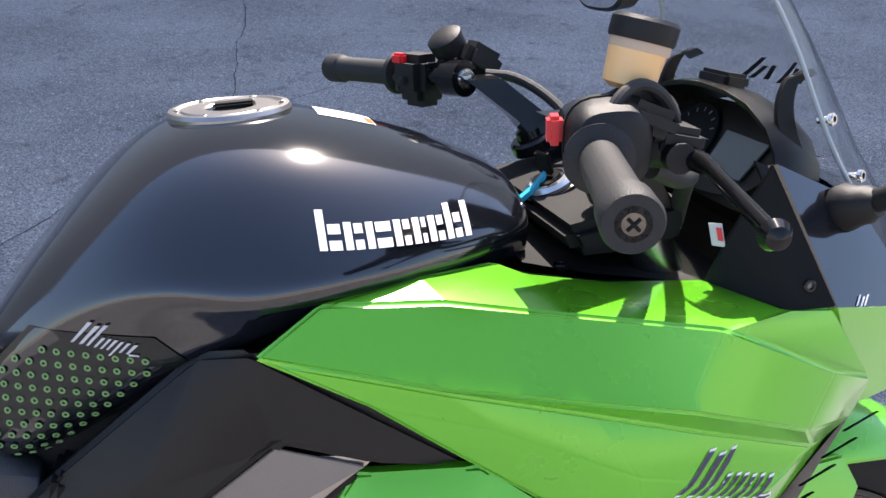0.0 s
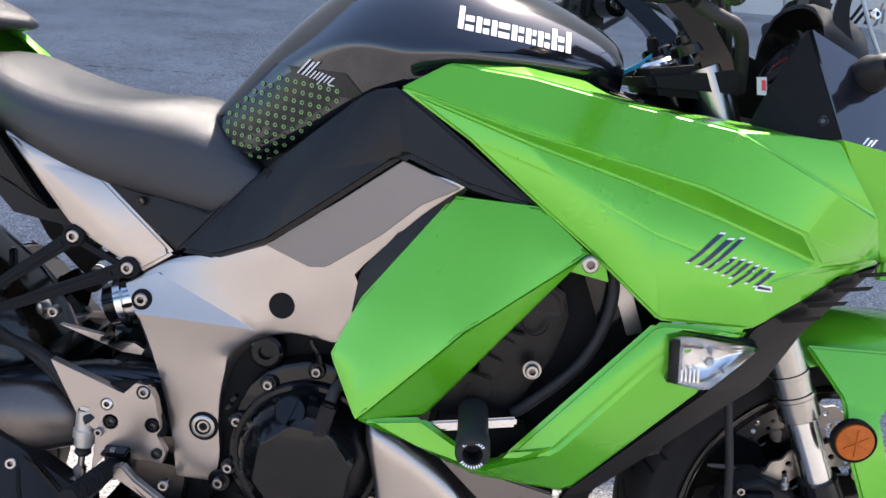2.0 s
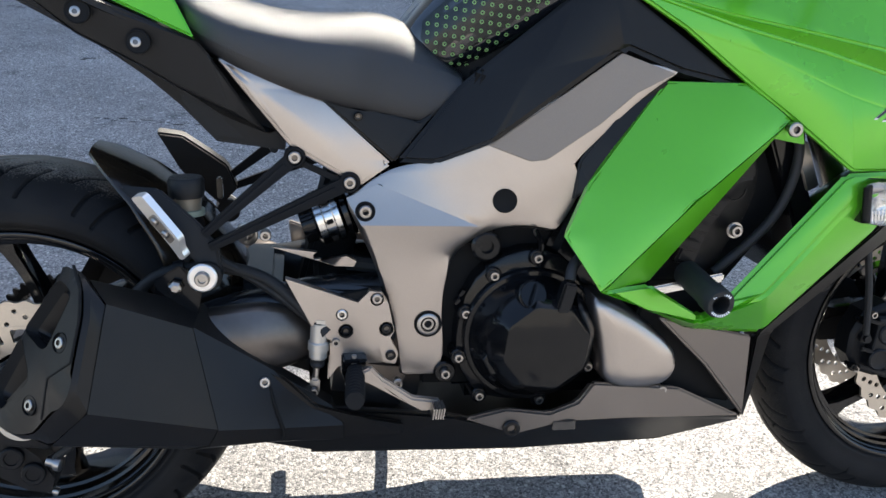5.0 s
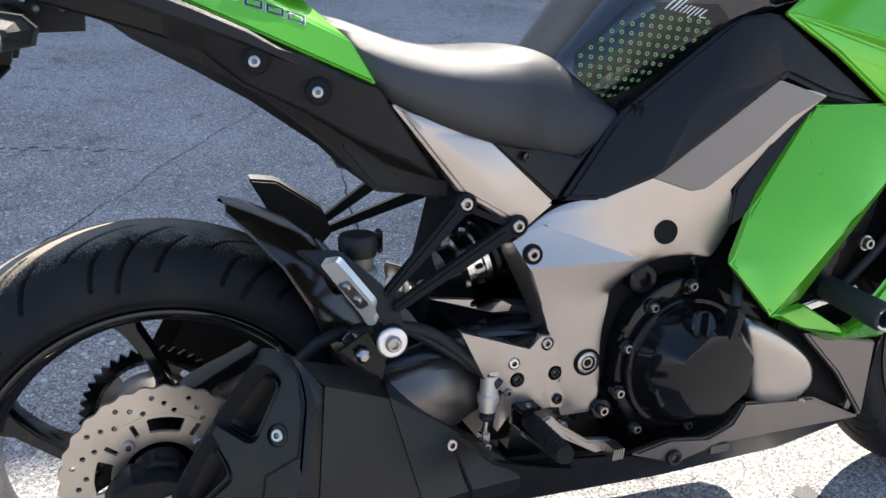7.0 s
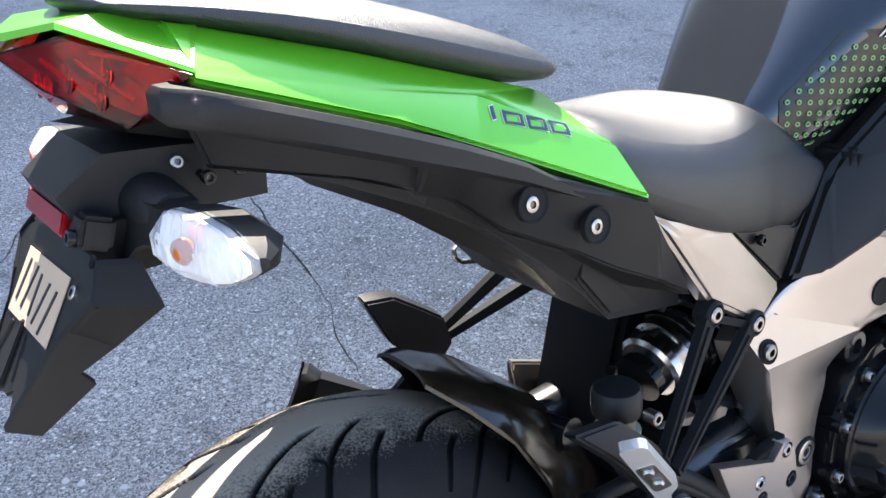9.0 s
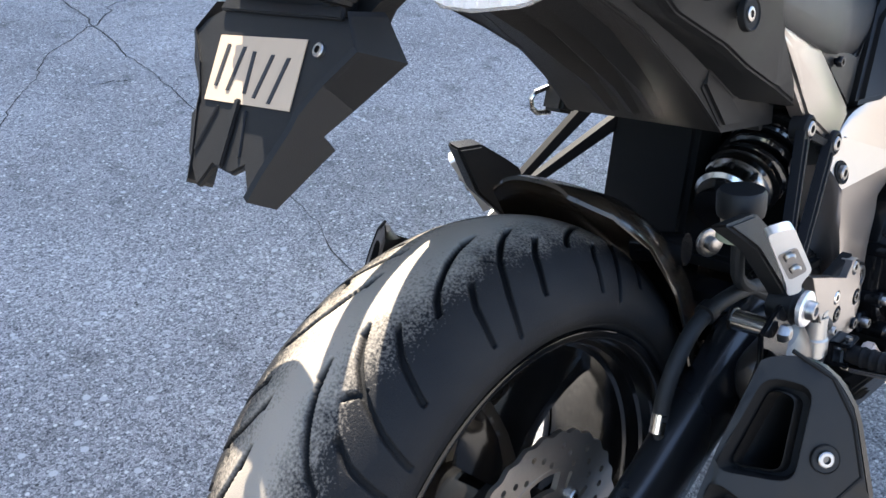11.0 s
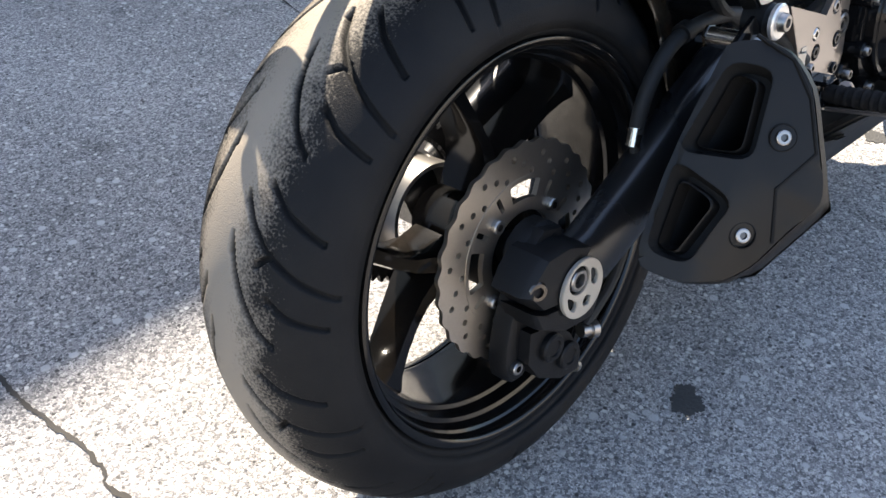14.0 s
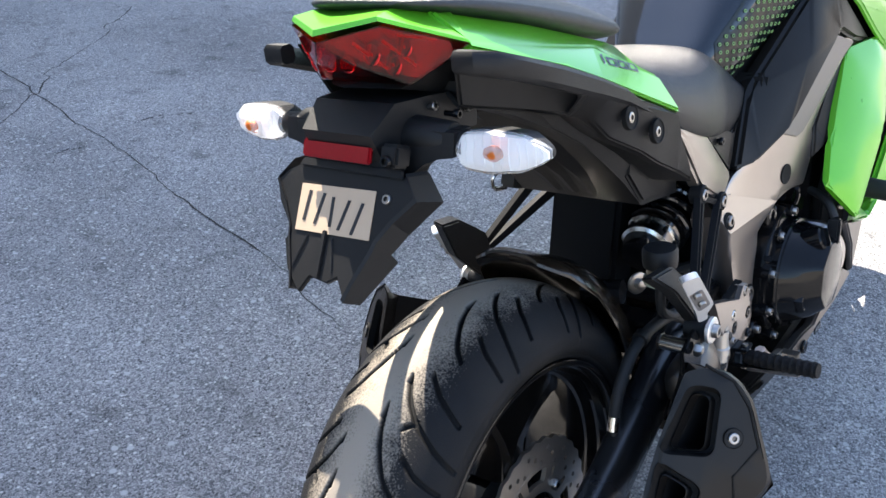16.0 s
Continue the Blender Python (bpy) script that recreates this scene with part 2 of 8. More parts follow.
CLEAR = glass("clear_plastic", (0.95, 0.965, 0.96), 0.02, 1.38)
LENS = glass("clear_lens", (0.95, 0.95, 0.95), 0.05, 1.3)
# clear lens made milky, its sunlit whiteness put into the material
FROST = glass("whitened_lens", (0.95, 0.94, 0.93), 0.12, 1.25)
FROST.node_tree.nodes["Principled BSDF"].inputs["Transmission Weight"].default_value = 0.75
REDGLASS = glass("red_lens_glass", (0.74, 0.020, 0.022), 0.02, 1.35)
REDCUP = material("red_mirror_cup", (0.80, 0.05, 0.05), 0.12, 1.0, var=0.05)
# pale opaque tone for light caught in the clear screen's edge
EDGE = material("lit_plastic_edge", (0.30, 0.32, 0.31), 0.25, var=0.05)


PADMAT = material("pad_film", (0.007, 0.010, 0.009), 0.20, var=0.2, scale=300, spec=0.35)
RINGMAT = material("pale_green_rubber", (0.15, 0.28, 0.09), 0.5, var=0.2, scale=900)
CRACK = material("crack_dirt", (0.022, 0.020, 0.018), 0.95, var=0.3, scale=200)
STAIN = material("oil_stain", (0.028, 0.028, 0.028), 0.6, var=0.4, scale=220, bump=0.6, bump_scale=300)
SPRINGMAT = material("gloss_black_spring", (0.012, 0.012, 0.013), 0.14, 0.0, 0.8, 0.1, 300, spec=0.6)
MIRROR = material("mirror_glass", (0.85, 0.86, 0.87), 0.02, 1.0, var=0.01)
MILKY = material("milky_reservoir", (0.74, 0.44, 0.18), 0.35, var=0.1, scale=30)
LCD = material("lcd_grey", (0.10, 0.115, 0.11), 0.2, var=0.05)
REDLENS2 = material("bright_red_cup", (0.62, 0.006, 0.010), 0.2, var=0.3, scale=400)
REDMID = material("mid_red_tray", (0.32, 0.012, 0.013), 0.22, 0.8, var=0.15, scale=300)


# ---- mesh helpers ----
def finish(bm, sharp=35):
    bmesh.ops.remove_doubles(bm, verts=bm.verts, dist=1e-5)
    bmesh.ops.recalc_face_normals(bm, faces=bm.faces)
    for f in bm.faces:
        f.smooth = True
    for e in bm.edges:
        if len(e.link_faces) == 2:
            e.smooth = e.calc_face_angle(0) < radians(sharp)
    return bm


def part(name, bm, mat, parent, label="", sharp=35):
    """One mesh object out of a bmesh, under a thing or under a part."""
    finish(bm, sharp)
    me = bpy.data.meshes.new(name)
    bm.to_mesh(me)
    bm.free()
    me.materials.append(mat)
    ob = new(name, me)
    ob.parent = parent
    if label:
        tagged(ob, label)
    return ob


def bevel(bm, width, angle=25, segments=2):
    edges = [e for e in bm.edges if len(e.link_faces) == 2 and e.calc_face_angle(0) > radians(angle)]
    if edges and width > 0:
        bmesh.ops.bevel(bm, geom=edges, offset=width, segments=segments, affect="EDGES", clamp_overlap=True)
    return bm


def smooth_loop(pts, n=2):
    """Corner cutting of a closed outline."""
    for _ in range(n):
        out = []
        for a, b in zip(pts, pts[1:] + pts[:1]):
            out += [tuple(0.75 * u + 0.25 * v for u, v in zip(a, b)), tuple(0.25 * u + 0.75 * v for u, v in zip(a, b))]
        pts = out
    return pts


def slab(pts, outer, inner, width=0.004, holes=()):
    """A plate in the x-z plane between the depths outer and inner, which may be functions of x and z."""
    bm = bmesh.new()
    fo = outer if callable(outer) else lambda x, z: outer
    fi = inner if callable(inner) else lambda x, z: inner
    va = [bm.verts.new((x, fo(x, z), z)) for x, z in pts]
    vb = [bm.verts.new((x, fi(x, z), z)) for x, z in pts]
    bm.faces.new(va)
    bm.faces.new(vb[::-1])
    n = len(pts)
    for i in range(n):
        bm.faces.new((va[i], vb[i], vb[(i + 1) % n], va[(i + 1) % n]))
    bmesh.ops.triangulate(bm, faces=[f for f in bm.faces if len(f.verts) > 4])
    bmesh.ops.recalc_face_normals(bm, faces=bm.faces)
    return bevel(bm, width, 40)


def shell(verts, faces, depth=0.012, width=0.004, angle=8, segments=2):
    """A faceted panel with thickness, given by its outer corners; depth points to the middle of the machine."""
    bm = bmesh.new()
    vs = [bm.verts.new(v) for v in verts]
    vi = [bm.verts.new((x, y + (depth if y < 0 else -depth), z - 0.3 * depth)) for x, y, z in verts]
    count = {}
    for f in faces:
        bm.faces.new([vs[i] for i in f])
        bm.faces.new([vi[i] for i in reversed(f)])
        for a, b in zip(f, f[1:] + f[:1]):
            count[(a, b)] = 1
    for a, b in list(count):
        if (b, a) not in count:
            bm.faces.new((vs[b], vs[a], vi[a], vi[b]))
    bmesh.ops.recalc_face_normals(bm, faces=bm.faces)
    return bevel(bm, width, angle, segments)


def flip(verts):
    return [(x, -y, z) for x, y, z in verts]


def loft(rings, caps=True, closed=True):
    bm = bmesh.new()
    vs = [[bm.verts.new(p) for p in r] for r in rings]
    for a, b in zip(vs, vs[1:]):
        n = len(a)
        for i in range(n if closed else n - 1):
            j = (i + 1) % n
            bm.faces.new((a[i], a[j], b[j], b[i]))
    if caps:
        bm.faces.new(vs[0])
        bm.faces.new(vs[-1][::-1])
    return bm


def body(stations):
    """A symmetric body from stations (x, [(half width, height) from the top to the bottom])."""
    rings = []
    for x, half in stations:
        right = [(x, -y, z) for y, z in half]
        left = [(x, y, z) for y, z in reversed(half) if y > 0]
        rings.append(right + left)
    return loft(rings)


def rounded(ob, levels=2):
    mod = ob.modifiers.new("round", "SUBSURF")
    mod.levels = mod.render_levels = levels
    return ob


def crease_edges(ob, loop):
    """Keeps the edges along a loop of corners crisp, and firm edges half firm, under a smoothing modifier."""
    me = ob.data
    value = me.attributes.new("crease_edge", "FLOAT", "EDGE").data
    point = me.attributes.new("crease_vert", "FLOAT", "POINT").data
    corner = [Vector(p) for p in loop]

    def which(q):
        k = min(range(len(corner)), key=lambda n: (corner[n] - me.vertices[q].co).length)
        return k if (corner[k] - me.vertices[q].co).length < 1e-4 else -9
    for v in me.vertices:
        if which(v.index) >= 0:
            point[v.index].value = 1.0
    for edge in me.edges:
        a, b = which(edge.vertices[0]), which(edge.vertices[1])
        if a >= 0 and b >= 0 and abs(a - b) in (1, len(corner) - 1):
            value[edge.index].value = 1.0
            edge.use_edge_sharp = True
        elif edge.use_edge_sharp:
            value[edge.index].value = 0.8


def frame_of(d):
    d = Vector(d).normalized()
    u = d.orthogonal().normalized()
    return u, d.cross(u)


def smooth_path(pts, n=2):
    pts = [Vector(p) for p in pts]
    for _ in range(n):
        out = [pts[0]]
        for a, b in zip(pts, pts[1:]):
            out += [a * 0.75 + b * 0.25, a * 0.25 + b * 0.75]
        pts = out + [pts[-1]]
    return pts


def tube(path, radius, segs=10, smooth=2):
    pts = smooth_path(path, smooth) if smooth else [Vector(p) for p in path]
    rings = []
    u = None
    for i, p in enumerate(pts):
        d = (pts[min(i + 1, len(pts) - 1)] - pts[max(i - 1, 0)]).normalized()
        u = (u - d * u.dot(d)).normalized() if u else d.orthogonal().normalized()
        v = d.cross(u)
        r = radius(i / (len(pts) - 1)) if callable(radius) else radius
        rings.append([p + (u * math.cos(a) + v * math.sin(a)) * r for a in (2 * math.pi * k / segs for k in range(segs))])
    return loft(rings)


def lathe(profile, centre, axis=(0, 1, 0), segs=32, close=False):
    """A turned body: profile of (along, radius) about the axis through centre."""
    c, d = Vector(centre), Vector(axis).normalized()
    u, v = frame_of(d)
    rings = [[c + d * a + (u * math.cos(t) + v * math.sin(t)) * max(r, 1e-4) for t in (2 * math.pi * k / segs for k in range(segs))] for a, r in profile]
    if close:
        rings.append(rings[0])
    return loft(rings, caps=not close)


def join(*bms):
    out = bms[0]
    for b in bms[1:]:
        me = bpy.data.meshes.new("tmp")
        b.to_mesh(me)
        b.free()
        out.from_mesh(me)
        bpy.data.meshes.remove(me)
    return out


def box(centre, size, turn=(0, 0, 0), width=0.002):
    bm = bmesh.new()
    bmesh.ops.create_cube(bm, size=1.0, matrix=pose(*centre, *turn) @ Matrix.Diagonal((*size, 1)))
    return bevel(bm, width)


def ring_plate(centre, r_in, r_out, y0, y1, wave=0.0, waves=0, segs=96):
    """A flat ring in the x-z plane with a wavy outer edge."""
    bm = bmesh.new()
    cx, cy, cz = centre
    loops = []
    for y, r, w in ((y0, r_in, 0), (y0, r_out, wave), (y1, r_out, wave), (y1, r_in, 0)):
        loops.append([bm.verts.new((cx + (r + w * math.cos(waves * t)) * math.cos(t), cy + y, cz + (r + w * math.cos(waves * t)) * math.sin(t))) for t in (2 * math.pi * k / segs for k in range(segs))])
    for a, b in zip(loops, loops[1:] + loops[:1]):
        for i in range(segs):
            j = (i + 1) % segs
            bm.faces.new((a[i], a[j], b[j], b[i]))
    return bm


def bolt(parent, p, r=0.008, axis=(0, -1, 0), mat=None, h=0.006, label=""):
    """A socket cap bolt with a sunken hexagon."""
    prof = [(-0.012, r * 0.6), (0, r * 0.6), (0, r), (h * 0.75, r), (h, r * 0.85), (h, r * 0.5), (h * 0.3, r * 0.45), (h * 0.3, 0.0002)]
    ob = part("bolt", lathe(prof, p, axis, 18), mat or STEEL, parent, label)
    # socket faces get a darker metal, so the recess shade is in the colour
    ob.data.materials.append(FORK)
    c, d = Vector(p), Vector(axis).normalized()
    for f in ob.data.polygons:
        q = f.center - c
        along = q.dot(d)
        if along > h * 0.2 and (q - d * along).length < r * 0.49:
            f.material_index = 1
    return ob


def empty(name, parent=None):
    ob = new(name)
    ob.parent = parent
    return ob


# ---- setting ----
def ground():
    bm = bmesh.new()
    bmesh.ops.create_grid(bm, x_segments=60, y_segments=60, size=60)
    for v in bm.verts:
        v.co.x += 0.5
    ob = part("ground", bm, ASPHALT, None)
    tagged(ob, "grey worn asphalt with pale aggregate, sunlit strip and shade", "asphalt ground", kind="structure")


def plain_walls():
    # unseen tall wall, added so that its roofline shades the far ground
    for name, c, s in (("shade_wall", (0.5, WALL_FACE + 3.0, WALL_TOP / 2 - 0.02), (90.0, 6.0, WALL_TOP + 0.04)),):
        ob = part(name, box(c, s, width=0.0), WALLMAT, None)
        tagged(ob, "unseen plain pale wall added to shade the far ground", "wall", kind="structure")
    # unseen low pale wall, added to brighten reflections on the near side
    ob = part("bounce_wall", box((0.5, -13.0, 1.6), (90.0, 0.5, 3.2), width=0.0), WALLMAT, None)
    tagged(ob, "unseen plain pale low wall added to brighten reflections", "wall", kind="structure")


def ribbon(pts, width, z=0.0015):
    pts = [Vector((x, y, z)) for x, y in pts]
    bm = bmesh.new()
    prev = None
    wide = 1.0
    for i, p in enumerate(pts):
        d = (pts[min(i + 1, len(pts) - 1)] - pts[max(i - 1, 0)]).normalized()
        wide = min(1.5, max(0.75, wide + random.uniform(-0.35, 0.35)))
        side = Vector((-d.y, d.x, 0)) * width
        row = (bm.verts.new(p + side * wide * random.uniform(0.5, 1.1)), bm.verts.new(p - side * wide * random.uniform(0.5, 1.1)))
        if prev:
            bm.faces.new((prev[0], prev[1], row[1], row[0]))
        prev = row
    return bm


def wander(a, b, n, amp):
    """A broken line: slow bends, sharp little jogs and quiet stretches."""
    waves = [(amp * 1.1 / k, k * random.uniform(0.8, 1.3), random.uniform(0, 6.3)) for k in (1, 2, 3.5, 6, 10)]
    out, jog = [], 0.0
    dx, dy = b[0] - a[0], b[1] - a[1]
    l = math.hypot(dx, dy)
    for i in range(n + 1):
        f = i / n
        if random.random() < 0.22:
            jog = random.uniform(-amp, amp)
        drift = (sum(h * math.sin(w * 6.3 * f + p) for h, w, p in waves) + jog) * min(1.0, 6 * f, 6 * (1 - f)) + random.uniform(-0.12, 0.12) * amp
        out.append((a[0] + dx * f - dy / l * drift, a[1] + dy * f + dx / l * drift))
    return out


def crack(a, b, n, amp, width):
    ob = part("ground_crack", ribbon(wander(a, b, n, amp), width), CRACK, None)
    tagged(ob, "thin dark crack in the worn asphalt", "crack", kind="structure")


def stain(x, y, r):
    """A ragged patch with small drops round it."""
    bm = bmesh.new()

    def blot(cx, cy, size, n, rough):
        bend = [random.uniform(0, 6.3) for _ in range(4)]
        ring = []
        for k in range(n):
            t = 2 * math.pi * k / n
            q = size * (1 + 0.14 * math.sin(2 * t + bend[0]) + 0.10 * math.sin(3 * t + bend[1]) + 0.08 * math.sin(7 * t + bend[2]) + random.uniform(-rough, rough))
            ring.append(bm.verts.new((cx + q * math.cos(t), cy + 0.8 * q * math.sin(t), 0.0016)))
        bm.faces.new(ring)
    blot(x, y, r * 0.92, 90, 0.10)
    for _ in range(46):
        t, q = random.uniform(0, 6.3), r * random.uniform(1.15, 1.6)
        blot(x + q * math.cos(t), y + 0.8 * q * math.sin(t), r * random.uniform(0.02, 0.06), 7, 0.2)
    ob = part("ground_stain", bm, STAIN, None)
    tagged(ob, "small dark oil stain on the asphalt", "stain", kind="structure")


def pits(line, n, size):
    """A broken row of small dark pits in the asphalt."""
    a, b = Vector(line[0]), Vector(line[1])
    bm = bmesh.new()
    for k in range(n):
        c = a.lerp(b, (k + random.uniform(-0.4, 0.4)) / n) + Vector((0, random.uniform(-1, 1) * size))
        w, h = size * random.uniform(0.4, 1.5), size * random.uniform(0.2, 0.45)
        bm.faces.new([bm.verts.new((c.x + w * random.uniform(0.6, 1.1) * math.cos(t), c.y + h * random.uniform(0.6, 1.1) * math.sin(t), 0.0017)) for t in (2 * math.pi * q / 9 for q in range(9))])
    tagged(part("ground_pits", bm, CRACK, None), "broken row of small dark pits in the asphalt", "pits", kind="stuff")


ground()
plain_walls()
crack((-0.40, 0.52), (-0.36, 0.10), 90, 0.0045, 0.0032)
crack((-0.405, 0.70), (-0.40, 0.52), 30, 0.004, 0.0020)
crack((0.95, 3.20), (0.62, 1.22), 60, 0.010, 0.0024)
crack((1.13, 4.9), (0.95, 3.20), 40, 0.012, 0.0028)
crack((-0.32, 1.20), (0.62, 2.55), 70, 0.012, 0.0019)
crack((0.62, 2.55), (1.9, 3.6), 60, 0.02, 0.0024)
crack((0.62, 1.22), (0.50, 0.80), 16, 0.008, 0.0013)
for x, y, r in ((0.248, -0.145, 0.030), (0.549, -0.059, 0.018), (1.128, -0.024, 0.030)):
    stain(x, y, r)
pits(((-1.92, 3.95), (-0.30, 4.20)), 26, 0.030)
pits(((-0.36, 2.14), (0.12, 2.02)), 14, 0.016)
pits(((0.99, 2.24), (1.16, 2.17)), 7, 0.016)
pits(((-0.58, 2.95), (-0.38, 3.20)), 9, 0.022)
pits(((0.60, 2.20), (0.72, 2.17)), 5, 0.014)

# ---- the motorcycle ----
bike = empty("motorcycle")
bike.matrix_world = LEAN
tagged(bike, "lime green and black sport touring motorcycle leaning on its side stand", "motorcycle")


def fill_loops(loops):
    """Triangles between an outline and the holes in it, all in the x-z plane."""
    bm = bmesh.new()
    edges = []
    for pts in loops:
        vs = [bm.verts.new((x, 0, z)) for x, z in pts]
        edges += [bm.edges.new((a, b)) for a, b in zip(vs, vs[1:] + vs[:1])]
    bmesh.ops.triangle_fill(bm, use_beauty=True, edges=edges, normal=(0, -1, 0))
    return bm


def cut_slab(pts, holes, fo, fi, width=0.003):
    """A plate with round holes (x, z, r)."""
    loops = [pts] + [[(x + r * math.cos(a), z + r * math.sin(a)) for a in (2 * math.pi * k / 20 for k in range(20))] for x, z, r in holes]
    bm = fill_loops(loops)
    ext = bmesh.ops.extrude_face_region(bm, geom=list(bm.faces))
    back = {v for v in ext["geom"] if isinstance(v, bmesh.types.BMVert)}
    for v in bm.verts:
        f = fi if v in back else fo
        v.co.y = f(v.co.x, v.co.z) if callable(f) else f
    bmesh.ops.recalc_face_normals(bm, faces=bm.faces)
    return bevel(bm, width, 50)


def pillow(pts, base, edge, top, steps=((1.0, 0.0), (0.97, 0.35), (0.9, 0.65), (0.75, 0.88), (0.45, 1.0)), rounds=1):
    """A cast cover: a wall from base to edge, then a crown up to top."""
    pts = smooth_loop(pts, rounds) if rounds else pts
    cx = sum(p[0] for p in pts) / len(pts)
    cz = sum(p[1] for p in pts) / len(pts)
    rings = [[(x, base, z) for x, z in pts]]
    for k, h in steps:
        rings.append([(cx + (x - cx) * k, edge + (top - edge) * h, cz + (z - cz) * k) for x, z in pts])
    return loft(rings)


def bulged(outline, depth, bulge):
    """A panel that swells between its edge points (x, y, z), seen along y."""
    flat = [(x, z) for x, y, z in outline]
    bm = fill_loops([flat])
    for size in (0.06, 0.03, 0.016):
        bmesh.ops.subdivide_edges(bm, edges=[e for e in bm.edges if e.calc_length() > size], cuts=1)
        bmesh.ops.triangulate(bm, faces=bm.faces)
    n = len(outline)
    sign = -1 if outline[0][1] < 0 else 1
    for v in bm.verts:
        p = Vector((v.co.x, v.co.z))
        near, edge_y = 1e9, 0.0
        for i in range(n):
            a, b = Vector(flat[i]), Vector(flat[(i + 1) % n])
            t = max(0.0, min(1.0, (p - a).dot(b - a) / (b - a).length_squared))
            d = (p - a.lerp(b, t)).length
            if d < near:
                near, edge_y = d, outline[i][1] * (1 - t) + outline[(i + 1) % n][1] * t
        if near < 1e-5:
            v.co.y = edge_y
            continue
        # mean value weights of the edge points
        num = den = 0.0
        for i in range(n):
            prev, cur, nxt = (Vector(flat[j % n]) - p for j in (i - 1, i, i + 1))
            w = (math.tan(prev.angle_signed(cur) / 2) + math.tan(cur.angle_signed(nxt) / 2)) / cur.length
            num, den = num + w * outline[i][1], den + w
        v.co.y = num / den + sign * bulge * (1 - math.exp(-near / 0.03))
    ext = bmesh.ops.extrude_face_region(bm, geom=list(bm.faces))
    for v in ext["geom"]:
        if isinstance(v, bmesh.types.BMVert):
            v.co.y -= sign * depth
    return bm


def tyre_mesh(centre, r, half, bead, depth, segs, groove):
    """A tyre with its tread grooves sunk into the mesh."""
    cx, cy, cz = centre
    across = 176 if half > 0.08 else 84
    prof = []
    for k in range(across + 1):
        a = -1 + 2 * k / across
        prof.append((half * math.sin(a * 1.30) / math.sin(1.30), r - depth * (1 - math.cos(a * 1.42)) / (1 - math.cos(1.42))))
    side = [(half * 1.005, r - depth - 0.012), (half * 0.98, r - depth - 0.022), (half * 0.935, bead + 0.0125), (half * 0.945, bead + 0.0095), (half * 0.92, bead + 0.0065), (half * 0.86, bead + 0.004), (half * 0.80, bead - 0.004)]
    prof = [(-y, z) for y, z in reversed(side)] + prof + side
    n = len(prof)
    y = np.array([p[0] for p in prof])
    rad = np.array([p[1] for p in prof])
    th = np.arange(segs) * 2 * math.pi / segs
    cut = groove(th[:, None], y[None, :] / half)
    cut[:, :7] = cut[:, -7:] = 0
    rr = rad[None, :] - cut
    co = np.empty((segs, n, 3))
    co[:, :, 0] = cx + rr * np.cos(th)[:, None]
    co[:, :, 1] = cy + y[None, :]
    co[:, :, 2] = cz + rr * np.sin(th)[:, None]
    i, k = np.meshgrid(np.arange(segs), np.arange(n - 1), indexing="ij")
    j = (i + 1) % segs
    faces = np.stack([i * n + k, i * n + k + 1, j * n + k + 1, j * n + k], -1).reshape(-1, 4)
    me = bpy.data.meshes.new("tyre")
    me.from_pydata(co.reshape(-1, 3).tolist(), [], faces.tolist())
    me.polygons.foreach_set("use_smooth", np.ones(len(faces), bool))
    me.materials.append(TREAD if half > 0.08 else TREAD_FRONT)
    # groove depth as a mask, by which the tread colour is darkened
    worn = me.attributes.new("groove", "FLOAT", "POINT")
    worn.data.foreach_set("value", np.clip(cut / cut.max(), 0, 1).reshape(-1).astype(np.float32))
    return me


# tread grooves of one side: (place across the tread, degrees along it), from the crown to the shoulder
TREAD_LINES = (
    ((0.23, 0.0), (0.35, 4.1), (0.52, 8.0), (0.79, 11.8), (0.98, 14.0)),
    ((0.15, 8.0), (0.24, 13.6), (0.37, 18.7), (0.47, 21.8), (0.59, 24.1)),
    ((0.56, 15.8), (0.72, 18.5), (0.94, 20.3)),
    ((0.43, 29.8), (0.61, 33.5), (0.88, 36.9)),
    ((0.44, 10.3), (0.55, 8.2)),
)


def grooves(repeat, start, deep, wide):
    period = 360.0 / repeat

    def f(th, a):
        deg = np.degrees(th)
        out = np.zeros(np.broadcast(th, a).shape)
        for side, phase in ((-1, start), (1, start + period / 2)):
            for line in TREAD_LINES:
                xs = np.array([p[0] for p in line])
                ys = np.array([p[1] for p in line]) * period / 32.73
                u = side * a
                mid = np.interp(u, xs, ys) + phase
                d = (deg - mid + period / 2) % period - period / 2
                slope = np.interp(u, (xs[:-1] + xs[1:]) / 2, np.diff(ys) / np.diff(xs)) / 18.0
                g = np.clip((1.22 - np.abs(d) / (wide * np.sqrt(1 + slope ** 2))) * 3.0, 0, 1)
                g = g * np.clip((u - xs[0] + 0.03) * 30, 0, 1) * np.clip((xs[-1] + 0.03 - u) * 30, 0, 1)
                out = np.maximum(out, g)
        return out * deep
    return f


